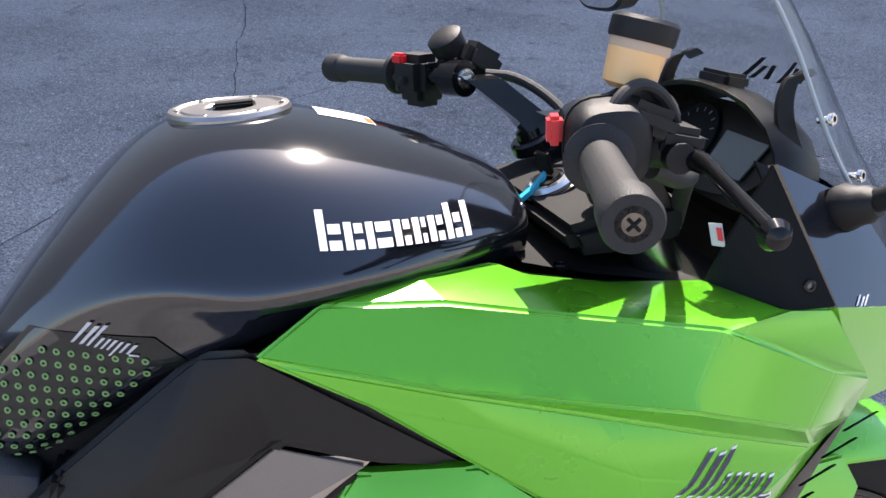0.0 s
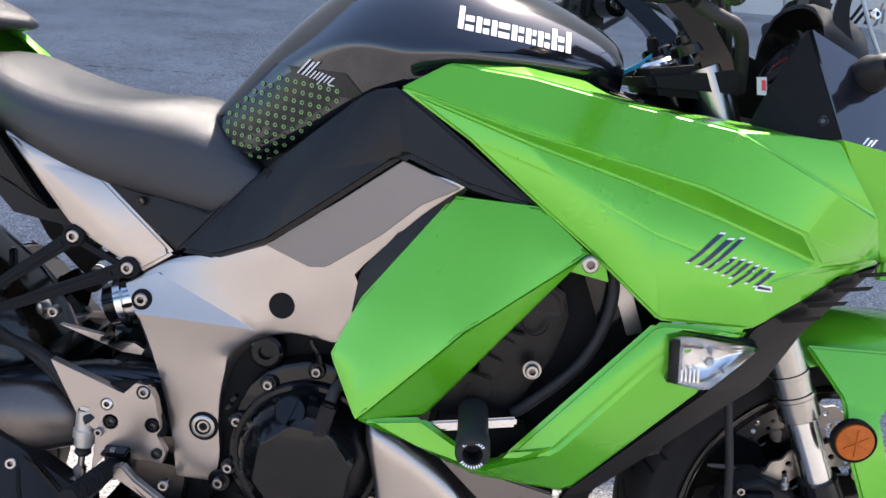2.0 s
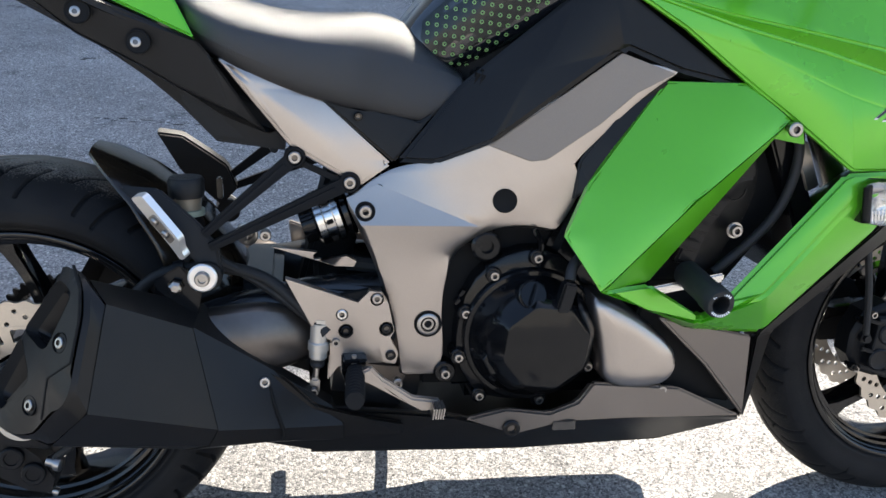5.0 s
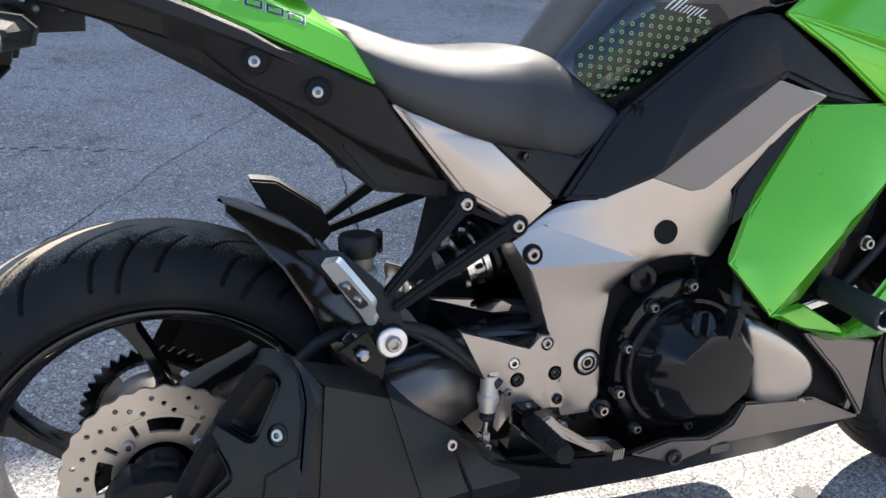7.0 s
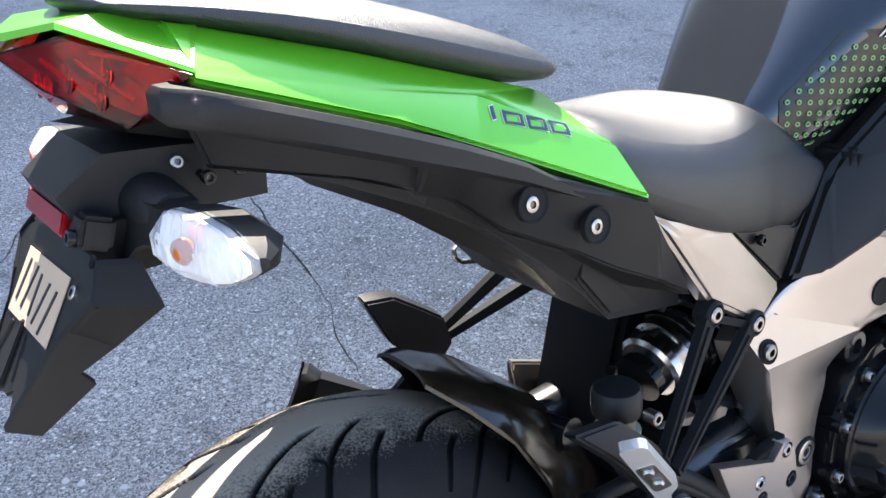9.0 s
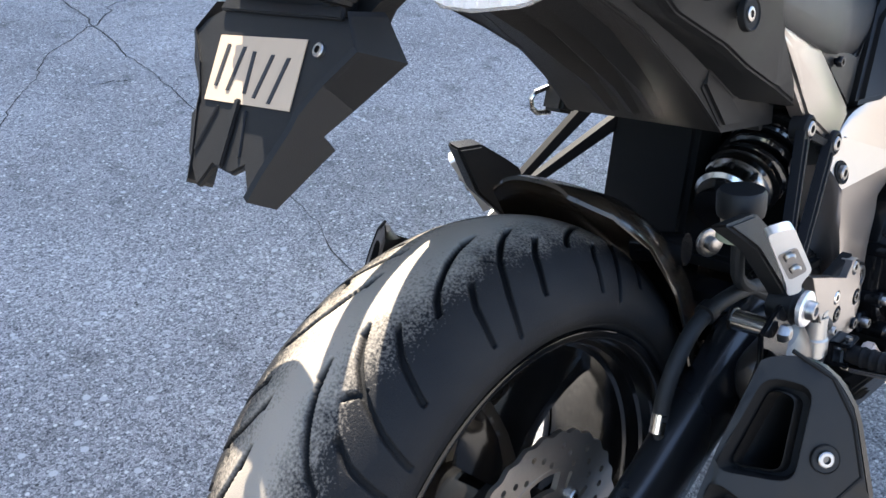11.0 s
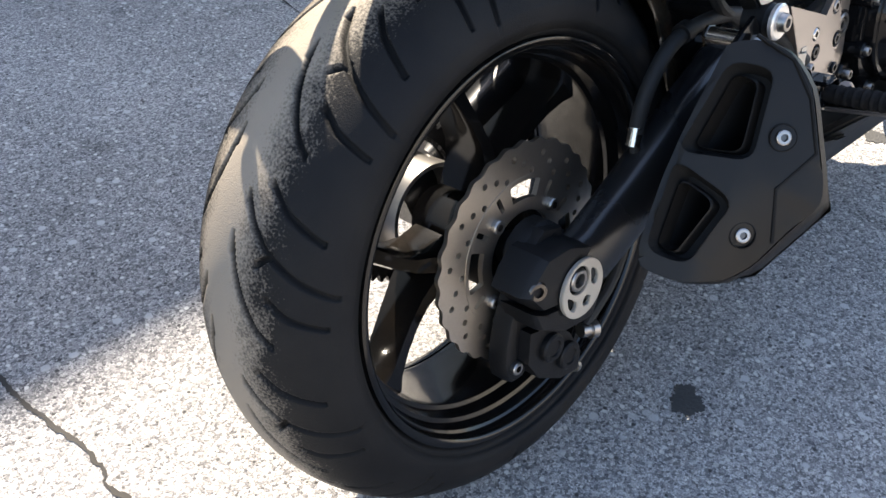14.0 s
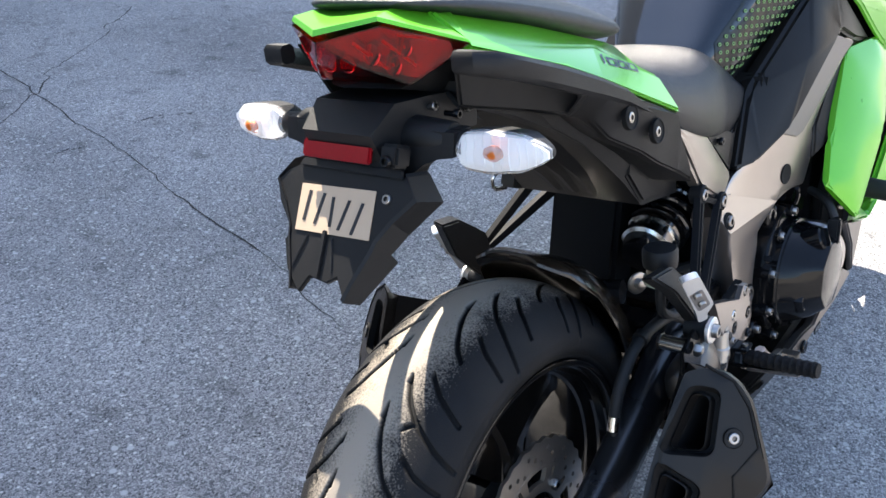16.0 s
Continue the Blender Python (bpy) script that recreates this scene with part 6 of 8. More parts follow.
pedal = part("brake_pedal", slab([(0.455, 0.352), (0.482, 0.364), (0.500, 0.345), (0.540, 0.316), (0.580, 0.309), (0.579, 0.296), (0.553, 0.295), (0.512, 0.320), (0.480, 0.340)], -0.205, -0.190, 0.003), SILVER, bike, "silver rear brake pedal")
# thin near-black patch laid on the pedal as the shade of a slot
part("pedal_slot_shade", slab([(0.500, 0.335), (0.520, 0.319), (0.532, 0.310), (0.512, 0.324)], -0.2056, -0.2045, 0), CAVITY, pedal)
for k in range(5):
    part("tread_bar", box((0.566 + 0.0035 * k, -0.215, 0.3015), (0.0022, 0.028, 0.016), (0, 8, 0), 0.0005), STEEL, pedal)
part("master_cylinder", join(lathe([(-0.004, 0.009), (0.0, 0.0125), (0.010, 0.0125), (0.011, 0.0148), (0.022, 0.0148), (0.024, 0.0125), (0.050, 0.0120)], (0.4125, -0.158, 0.364), (0.06, 0, 1), 24), box((0.4170, -0.158, 0.414), (0.018, 0.018, 0.018), (0, 4, 0), 0.003)), PLATEMAT, bike, "bare metal rear brake cylinder")
part("cylinder_boot", lathe([(0, 0.0110), (0.004, 0.0095), (0.008, 0.0110), (0.012, 0.008)], (0.4120, -0.158, 0.361), (-0.10, 0, -1), 18), GRIP, bike)
part("pushrod_clevis", join(lathe([(0, 0.0045), (0.022, 0.0045)], (0.4105, -0.158, 0.350), (-0.12, 0, -1), 12), box((0.4070, -0.158, 0.322), (0.014, 0.016, 0.024), (0, 4, 0), 0.003)), STEEL, bike)
for p in ((0.406, -0.170, 0.317), (0.437, -0.166, 0.388)):
    bolt(bike, p, 0.006, mat=STEEL)

# unseen left rider's footrest; its plate is lowered to shade ground under the belly
left_plate = part("heel_plate", slab([(0.371, 0.481), (0.468, 0.444), (0.484, 0.460), (0.500, 0.458), (0.510, 0.440), (0.518, 0.400), (0.505, 0.300), (0.375, 0.300), (0.390, 0.403)], 0.152, 0.166, 0.003), SILVER, bike, "silver footrest plate")
part("footpeg", tube([(0.4625, 0.160, 0.3500), (0.4565, 0.277, 0.3572), (0.4555, 0.292, 0.3585)], 0.0125, 14, 0), GRIP, left_plate, "black ribbed rubber footpeg")

# ---- pillion footrest carriers ----
def bar(p, q, w0, w1, t, name, mat, parent, label=""):
    p, q = Vector(p), Vector(q)
    d = (q - p).normalized()
    side = Vector((0, 1, 0))
    up = d.cross(side).normalized()
    rings = [[c + up * a * w + side * b * t for a, b in ((-1, -1), (1, -1), (1, 1), (-1, 1))] for c, w in ((p, w0), (q, w1))]
    return part(name, bevel(loft(rings), 0.002, 30), mat, parent, label)


for s in (-1, 1):
    car = empty("pillion_footrest", bike)
    tagged(car, "black forked pillion footrest carrier with a bright heel guard")
    up_y = s * 0.134
    for p, q in (((0.3870, up_y, 0.6395), (0.2700, s * 0.176, 0.5480)), ((0.4590, up_y, 0.6050), (0.2780, s * 0.184, 0.5330))):
        bar(p, q, 0.0100, 0.0055, 0.0050, "strut", STRUTMAT, car)
        bar(Vector(p).lerp(Vector(q), 0.10) + Vector((0, s * 0.004, 0)), Vector(p).lerp(Vector(q), 0.98) + Vector((0, s * 0.004, 0)), 0.0035, 0.0015, 0.0035, "strut_rib", STRUTMAT, car)
    bar((0.387, up_y, 0.636), (0.459, up_y, 0.602), 0.004, 0.004, 0.003, "strut", STRUTMAT, car)
    for x, z in ((0.3875, 0.6401), (0.4595, 0.6052)):
        part("boss", lathe([(-0.012, 0.0145), (0.004, 0.0145), (0.006, 0.0125), (0.006, 0.0105), (0.002, 0.0095), (0.002, 0.0002)], (x, up_y + s * 0.002, z), (0, s, 0), 24), STRUTMAT, car)
        bolt(car, (x, up_y + s * 0.004, z), 0.0085, (0, s, 0), h=0.006)
    def sd(verts):
        return verts if s < 0 else flip(verts)
    plate = [(0.166, -0.178, 0.635), (0.207, -0.178, 0.629), (0.247, -0.178, 0.601), (0.275, -0.180, 0.580), (0.290, -0.184, 0.540), (0.262, -0.186, 0.510), (0.20, -0.184, 0.570)] if s > 0 else [(0.166, -0.168, 0.612), (0.217, -0.172, 0.608), (0.262, -0.176, 0.566), (0.286, -0.180, 0.535), (0.292, -0.184, 0.500), (0.262, -0.186, 0.510), (0.20, -0.184, 0.580)]
    part("guard_backing", shell(sd(plate), [(0, 1, 6), (1, 2, 5, 6), (2, 3, 4, 5)], 0.020, 0.003), PLASTIC, car)
    part("peg_hub", lathe([(-0.028, 0.019), (-0.004, 0.019), (0, 0.016), (0, 0.0002)], (0.273, s * 0.196, 0.495), (0, s, 0), 28), PLASTIC, car)
    go, ga, gb = Vector((0.186, -0.193, 0.598)), Vector((0.048, -0.004, -0.064)).normalized(), Vector((0.014, -0.018, 0.012)).normalized()
    gn = ga.cross(gb).normalized()
    gn = gn if gn.y < 0 else -gn

    def on_guard(a, b, d):
        p = go + ga * a + gb * b + gn * d
        return (p.x, p.y if s < 0 else -p.y, p.z)

    def guard_plate(outline, d0, d1, width):
        return bevel(loft([[on_guard(a, b, d) for a, b in outline] for d in (d0, d1)]), width, 40)
    part("heel_guard", guard_plate(round_corners([(-0.002, 0.004), (0.004, 0.027), (0.074, 0.026), (0.086, 0.012), (0.098, 0.010), (0.096, -0.004), (0.078, 0.000)], 0.006), -0.010, 0.0, 0.002), BRIGHT, car, "polished heel guard")
    part("guard_slot", guard_plate(round_corners([(0.030, 0.004), (0.030, 0.022), (0.070, 0.022), (0.072, 0.004)], 0.005), 0.0, 0.0008, 0), STEEL, car, "sunk grey panel")
    for a in (0.038, 0.058):
        part("stud", lathe([(0, 0.0055), (0.002, 0.0055), (0.004, 0.004), (0.004, 0.0002)], on_guard(a, 0.013, 0.001), (gn.x, gn.y if s < 0 else -gn.y, gn.z), 14), STEEL, car)
    part("peg_washer", lathe([(-0.02, 0.010), (0, 0.010), (0, 0.0185), (0.004, 0.0185), (0.0055, 0.0165), (0.0055, 0.0002)], (0.2685, s * 0.200, 0.4975), (0, s, 0), 32), BRIGHT, car, "bright round washer")
    part("bolt", lathe([(0, 0.010), (0.006, 0.0095), (0.008, 0.008), (0.008, 0.005), (0.004, 0.0045), (0.004, 0.0002)], (0.2685, s * 0.205, 0.4975), (0, s, 0), 20), STEEL, car)
    part("muffler_stay", shell(sd([(0.206, -0.190, 0.492), (0.240, -0.192, 0.512), (0.266, -0.192, 0.480), (0.258, -0.192, 0.440), (0.210, -0.190, 0.455)]), [(0, 1, 2, 3, 4)], 0.006, 0.002), DARKMETAL, car)
    part("stay_bolt", lathe([(0, 0.0095), (0.006, 0.0095), (0.008, 0.008), (0.010, 0.005)], (0.2339, s * 0.195, 0.4844), (0, s, 0), 6), STEEL, car)
part("stay_sleeve", tube([(0.234, -0.145, 0.4835), (0.234, -0.188, 0.4845)], 0.0105, 16, 0), CHROME, bike, "bright spacer sleeve")
for y in (-0.144, -0.187):
    part("sleeve_washer", lathe([(0, 0.0125), (0.003, 0.0125), (0.004, 0.011)], (0.234, y, 0.484), (0, -1, 0), 6), FORK, bike)
part("knob_washer", lathe([(0, 0.017), (0.003, 0.017), (0.004, 0.015), (0.004, 0.008), (0.012, 0.008), (0.013, 0.006)], (0.318, -0.070, 0.519), (-0.45, -0.9, 0), 20), STEEL, bike, "steel bolt and washer")
part("hose_clip", lathe([(0, 0.0225), (0.007, 0.0225)], (0.247, -0.140, 0.566), (0, 0, 1), 24), CLIPMAT, bike, "pale green hose clip")
part("cup_hose", tube([(0.247, -0.140, 0.566), (0.250, -0.138, 0.540), (0.270, -0.130, 0.505), (0.330, -0.125, 0.470), (0.40, -0.150, 0.420)], 0.007, 10), GRIP, bike)
# rear brake fluid cup
part("fluid_cup", lathe([(-0.002, 0.012), (0.0, 0.017), (0.022, 0.019), (0.024, 0.017)], (0.247, -0.140, 0.568), (0, 0, 1), 24), SMOKY, bike, "smoky rear brake fluid cup")
part("fluid_cap", lathe([(0, 0.0225), (0.006, 0.0235), (0.022, 0.0235), (0.026, 0.021), (0.026, 0.0002)], (0.247, -0.140, 0.590), (0, 0, 1), 20), PLASTIC, bike, "black ribbed cup lid")
part("cup_bracket", box((0.286, -0.098, 0.592), (0.008, 0.012, 0.03), (0, 0, 0), 0.002), DARKMETAL, bike)
part("spacer_tube", tube([(0.235, -0.03, 0.535), (0.245, -0.085, 0.540)], 0.017, 16, 0), DARKMETAL, bike)

# ---- tail end ----
tail = part("tail_cowl", loft([
    [(-0.083, -0.113, 0.947), (-0.143, -0.056, 0.977), (-0.172, 0.0, 0.968), (-0.143, 0.056, 0.977), (-0.083, 0.113, 0.947)],
    [(-0.083, -0.109, 0.9505), (-0.1415, -0.054, 0.9810), (-0.1690, 0.0, 0.9735), (-0.1415, 0.054, 0.9810), (-0.083, 0.109, 0.9505)],
    [(-0.060, -0.070, 0.977), (-0.070, -0.040, 0.986), (-0.080, 0.0, 0.988), (-0.070, 0.040, 0.986), (-0.060, 0.070, 0.977)],
    [(-0.060, -0.070, 0.950), (-0.070, -0.040, 0.950), (-0.080, 0.0, 0.950), (-0.070, 0.040, 0.950), (-0.060, 0.070, 0.950)]], caps=True, closed=False), GREEN, bike, "lime green tail tip", 20)
lamp_pts = [(-0.086, -0.113, 0.947), (-0.143, -0.058, 0.973), (-0.170, 0.0, 0.962), (-0.143, 0.058, 0.973), (-0.086, 0.113, 0.947), (-0.112, 0.060, 0.912), (-0.136, 0.0, 0.919), (-0.112, -0.060, 0.912), (-0.150, -0.024, 0.938), (-0.150, 0.024, 0.938)]
bm = bmesh.new()
vs = [bm.verts.new(p) for p in lamp_pts]
vb = [bm.verts.new((x + 0.02, 0.9 * y, z)) for x, y, z in lamp_pts[:8]]
for q in ((0, 1, 7), (1, 8, 7), (1, 2, 8), (2, 6, 8), (8, 6, 7), (2, 9, 6), (2, 3, 9), (9, 5, 6), (3, 5, 9), (3, 4, 5)):
    bm.faces.new([vs[i] for i in q])
for a in range(8):
    c = (a + 1) % 8
    bm.faces.new((vs[a], vs[c], vb[c], vb[a]))
light = part("tail_light", bevel(bm, 0.002, 12), REDGLASS, bike, "dark red faceted tail light lens", 20)
skin = light.modifiers.new("skin", "SOLIDIFY")
skin.thickness, skin.offset = 0.0025, -1.0
bm = bmesh.new()
inner = [bm.verts.new((x + 0.014, 0.93 * y, 0.945 + (z - 0.945) * 0.90)) for x, y, z in lamp_pts]
for q in ((0, 1, 7), (1, 8, 7), (1, 2, 8), (2, 6, 8), (8, 6, 7), (2, 9, 6), (2, 3, 9), (9, 5, 6), (3, 5, 9), (3, 4, 5)):
    bm.faces.new([inner[i] for i in q])
part("light_reflector", bm, REDMID, light, "dark red mirrored tray behind the lens", 15)
part("light_housing", loft([[(-0.112, -0.046, 0.908), (-0.145, 0.0, 0.915), (-0.112, 0.046, 0.908), (-0.06, 0.09, 0.935), (-0.06, -0.09, 0.935)], [(-0.02, -0.06, 0.880), (-0.02, 0.0, 0.880), (-0.02, 0.06, 0.880), (0.0, 0.10, 0.92), (0.0, -0.10, 0.92)]]), PLASTIC, bike)
bpy.context.view_layer.update()
lamp_eval = light.evaluated_get(bpy.context.evaluated_depsgraph_get())
for s in (-1, 1):
    for dy, dz, r in ((0.012, 0.938, 0.0075), (0.038, 0.946, 0.0085), (0.050, 0.934, 0.0085), (0.064, 0.950, 0.0075)):
        hit, p, n, _ = lamp_eval.ray_cast((-1, s * dy, dz), (1, 0, 0))
        if hit:
            c = p + Vector((0.013, 0, -0.001))
            cup = part("light_cup", lathe([(0.0060, r * 1.25), (0.0066, r * 1.15), (0.0030, r * 0.95), (0.0004, r * 0.5), (0.0, 0.0002)], c, (-1, 0, 0.12), 20), REDCUP, light, "red mirrored cup")
            # bright red knob: the bulb with its glint put into the colour
            part("bulb_glint", lathe([(0.0006, r * 0.34), (0.0050, r * 0.30), (0.0066, r * 0.16), (0.0070, 0.0002)], c, (-1, 0, 0.12), 12), REDLENS2, cup)
    for y0, z0, y1, z1 in ((0.026, 0.958, 0.044, 0.930), (0.050, 0.958, 0.066, 0.930), (0.062, 0.962, 0.088, 0.954)):
        ends = []
        for y, z in ((y0, z0), (y1, z1)):
            hit, p, n, _ = lamp_eval.ray_cast((-1, s * y, z), (1, 0, 0))
            if hit:
                ends.append(p)
        if len(ends) == 2:
            part("reflector_edge", tube([tuple(q + Vector((0.008, 0, 0))) for q in ends], 0.0016, 6, 0), REDLENS2, light)

# plate carrier: a bracket under the tail, a reflector, and a folded splash guard
carrier_part = part("plate_bracket", loft([
    [(-0.030, -0.075, 0.892), (-0.030, 0.075, 0.892), (-0.030, 0.070, 0.852), (-0.030, -0.070, 0.852)],
    [(-0.085, -0.060, 0.896), (-0.085, 0.060, 0.896), (-0.085, 0.055, 0.850), (-0.085, -0.055, 0.850)],
    [(-0.130, -0.052, 0.898), (-0.130, 0.052, 0.898), (-0.125, 0.05, 0.852), (-0.125, -0.05, 0.852)],
    [(-0.162, -0.046, 0.875), (-0.162, 0.046, 0.875), (-0.150, 0.046, 0.846), (-0.150, -0.046, 0.846)]]), PLASTIC, bike, "black plate bracket")
for x in (-0.050, -0.075):
    bolt(carrier_part, (x, -0.068 + (-0.030 - x) * -0.25, 0.876), 0.005, mat=DARKMETAL)
part("reflector", box((-0.158, 0.006, 0.855), (0.006, 0.092, 0.018), (0, 20, 0), 0.002), REDLENS, carrier_part, "red strip reflector")
part("bracket_lug", box((-0.147, -0.060, 0.853), (0.022, 0.022, 0.022), (0, 20, 0), 0.003), PLASTIC, carrier_part)
bolt(carrier_part, (-0.158, -0.060, 0.851), 0.006, (-1, 0, 0.3), DARKMETAL)

part("bracket_neck", loft([[(x0, -w, z), (x0, w, z), (x1, w, z), (x1, -w, z)] for x0, x1, w, z in ((-0.158, -0.120, 0.052, 0.822), (-0.152, -0.112, 0.056, 0.838), (-0.148, -0.095, 0.060, 0.856))]), PLASTIC, carrier_part)
for s in (-1, 1):
    web = [(s * y, z) for y, z in ((0.040, 0.872), (0.112, 0.872), (0.112, 0.850), (0.095, 0.847), (0.078, 0.841), (0.066, 0.832), (0.058, 0.818), (0.040, 0.818))]
    part("bracket_gusset", bevel(loft([[(x + 0.25 * (z - 0.85), y, z) for y, z in web] for x in (-0.126, -0.100)]), 0.003, 40), PLASTIC, carrier_part)
    part("stalk_socket", lathe([(0, 0.0195), (0.004, 0.0205), (0.052, 0.0175), (0.055, 0.0155), (0.055, 0.0002)], (-0.106, s * 0.045, 0.861), (0, s, 0), 20), PLASTIC, carrier_part)
    bolt(carrier_part, (-0.088, s * 0.064, 0.886), 0.0045, (0, s, 0.2), STEEL, 0.003)


def on_plate(y, z, d=0.0):
    """A point of the slanting plate face, d above it."""
    return (-0.164 - 0.65 * (0.819 - z) - d * 0.84, y, z + d * 0.54)


def plate_shape(outline, d0, d1, width):
    bm = bmesh.new()
    a = [bm.verts.new(on_plate(y, z, d1)) for y, z in outline]
    b = [bm.verts.new(on_plate(y, z, d0)) for y, z in outline]
    bm.faces.new(a)
    bm.faces.new(b[::-1])
    for i in range(len(a)):
        j = (i + 1) % len(a)
        bm.faces.new((a[i], b[i], b[j], a[j]))
    bmesh.ops.recalc_face_normals(bm, faces=bm.faces)
    return bevel(bm, width, 40)


guard = part("splash_guard", plate_shape([(-0.078, 0.836), (0.062, 0.836), (0.083, 0.828), (0.094, 0.817), (0.083, 0.800), (0.055, 0.776), (0.062, 0.768), (0.048, 0.744), (0.024, 0.727), (0.014, 0.742), (-0.010, 0.740), (-0.022, 0.746), (-0.038, 0.728), (-0.044, 0.744), (-0.060, 0.780), (-0.074, 0.798), (-0.095, 0.818)], -0.006, 0.0, 0.0015), PLASTIC, bike, "black folded splash guard below the tail")
for s in (-1, 1):
    front = [on_plate(s * y, z) for y, z in ((0.078, 0.836), (0.095, 0.818), (0.074, 0.798), (0.060, 0.780), (0.058, 0.772), (0.044, 0.744))]
    rear = [(-0.128, s * 0.084, 0.832), (-0.121, s * 0.091, 0.802), (-0.151, s * 0.068, 0.775), (-0.175, s * 0.064, 0.763), (-0.167, s * 0.064, 0.752), (-0.203, s * 0.040, 0.717)]
    bm = bmesh.new()
    vs = [bm.verts.new(p) for p in front + rear]
    for i in range(5):
        bm.faces.new((vs[i], vs[i + 1], vs[i + 7], vs[i + 6]))
    tip = bm.verts.new(on_plate(s * 0.038, 0.728))
    bm.faces.new((vs[5], tip, vs[11]))
    ext = bmesh.ops.extrude_face_region(bm, geom=list(bm.faces))
    for v in ext["geom"]:
        if isinstance(v, bmesh.types.BMVert):
            v.co.y -= s * 0.003
            v.co.z += 0.003
    part("guard_wing", bm, PLASTIC, guard, sharp=12)
for y0, z0, y1, z1 in ((0.030, 0.776, 0.040, 0.748), (-0.004, 0.776, -0.014, 0.750)):
    part("guard_crease", tube([on_plate(y0, z0, 0.0005), on_plate(y1, z1, 0.0005)], 0.0014, 6, 0), PLASTIC, guard)
part("guard_lip", plate_shape([(0.060, 0.840), (-0.072, 0.840), (-0.075, 0.833), (0.064, 0.833)], 0.0, 0.004, 0.001), PLASTIC, guard)
part("guard_rib", plate_shape([(0.004, 0.782), (0.010, 0.782), (0.008, 0.742), (0.0, 0.742)], 0.0, 0.003, 0.001), PLASTIC, guard)
bolt(guard, on_plate(-0.060, 0.816, 0.0), 0.005, (-0.84, 0, 0.54), mat=STEEL, h=0.003)
tag = part("paper_tag", plate_shape([(0.055, 0.818), (-0.045, 0.821), (-0.051, 0.781), (0.049, 0.778)], 0.0005, 0.0012, 0), PAPER, None, "")
tag.matrix_world = LEAN
tagged(tag, "tan paper tag with black marker strokes taped to the plate carrier", "paper tag")
for k, (y, h, sl) in enumerate(((0.040, 0.026, 0.0), (0.022, 0.027, 0.002), (0.005, 0.025, -0.002), (-0.012, 0.026, 0.003), (-0.030, 0.027, 0.003))):
    z = 0.800 - 0.001 * k
    part("marker_stroke", plate_shape([(y + 0.0020 - sl, z + h / 2), (y - 0.0020 - sl, z + h / 2), (y - 0.0020 + sl, z - h / 2), (y + 0.0020 + sl, z - h / 2)], 0.0014, 0.0018, 0), INK, tag)

# rear indicators
for s in (-1, 1):
    ind = empty("rear_indicator", bike)
    tagged(ind, "clear faceted rear indicator on a black stalk")
    part("stalk", tube([(-0.105, s * 0.045, 0.862), (-0.108, s * (0.118 if s < 0 else 0.132), 0.860)], lambda f: 0.014 - 0.002 * f, 14, 0), PLASTIC, ind)

    def section(y, w, h, back):
        half = [(0.0, h), (-0.55 * w, h), (-w, 0.35 * h), (-w, -0.35 * h), (-0.55 * w, -h), (0.0, -h)]
        if back:
            half = [(-0.1 * w, h), (0.8 * w, 0.8 * h), (1.3 * w, 0.2 * h), (1.1 * w, -0.7 * h), (-0.1 * w, -h), (-0.2 * w, 0.0)]
        return [(-0.109 + x + 0.10 * (y - 0.112), s * y, (0.856 if s < 0 else 0.860) + z) for x, z in half]
    steps = [(y + (0.014 if s > 0 else 0.0), w, h) for y, w, h in ((0.112, 0.012, 0.010), (0.124, 0.024, 0.0180), (0.150, 0.027, 0.0195), (0.180, 0.022, 0.0165), (0.197, 0.011, 0.009), (0.204, 0.004, 0.004))]
    fine = [(a[0] + (b[0] - a[0]) * q / 5, a[1] + (b[1] - a[1]) * q / 5 - 0.0007 * (q % 2), a[2] + (b[2] - a[2]) * q / 5) for a, b in zip(steps, steps[1:]) for q in range(5)] + [steps[-1]]
    lens = part("lens", loft([section(y, w, h, False) for y, w, h in fine]), FROST, ind, "clear ribbed lens", 15)
    lens.visible_shadow = False
    part("housing", loft([section(y, w, h * 1.02, True) for y, w, h in steps]), PLASTIC, ind, "black housing", 20)
    edge = [(y, 0.80 * h) for y, w, h in steps] + [(y, -0.80 * h) for y, w, h in steps[::-1]]
    zc = 0.856 if s < 0 else 0.860
    # reflector painted white in place of sunlight inside the lens
    part("lens_reflector", loft([[(x + 0.10 * (y - 0.112), s * y, zc + z) for y, z in edge] for x in (-0.1175, -0.1150)]), WHITE, ind, "reflector behind the lens, white to look sunlit")
    for k in range(9):
        y = steps[0][0] + 0.012 + 0.0085 * k
        h = 0.014 if k < 6 else 0.010
        part("reflector_rib", box((-0.1180 + 0.10 * (y - 0.112), s * y, zc), (0.002, 0.0012, 2 * h), (0, 0, 0), 0.0003), WHITE, ind)
    part("bulb", lathe([(0, 0.004), (0.006, 0.007), (0.012, 0.007), (0.018, 0.003)], (-0.1235, s * (0.148 if s < 0 else 0.162), 0.858), (0, s, 0), 14), AMBER, ind)
# left helmet hook under the tail
part("helmet_hook", tube([(0.318, 0.150, 0.668), (0.292, 0.156, 0.664), (0.296, 0.158, 0.640), (0.322, 0.152, 0.636)], 0.0035, 8, 1), CHROME, bike, "bright helmet hook")
part("hook_block", box((0.332, 0.142, 0.656), (0.030, 0.030, 0.042), (0, 20, 0), 0.004), PLASTIC, bike)
part("hook_bar", tube([(0.330, 0.135, 0.650), (0.345, 0.02, 0.646), (0.36, -0.10, 0.645)], 0.006, 8, 0), PLASTIC, bike)

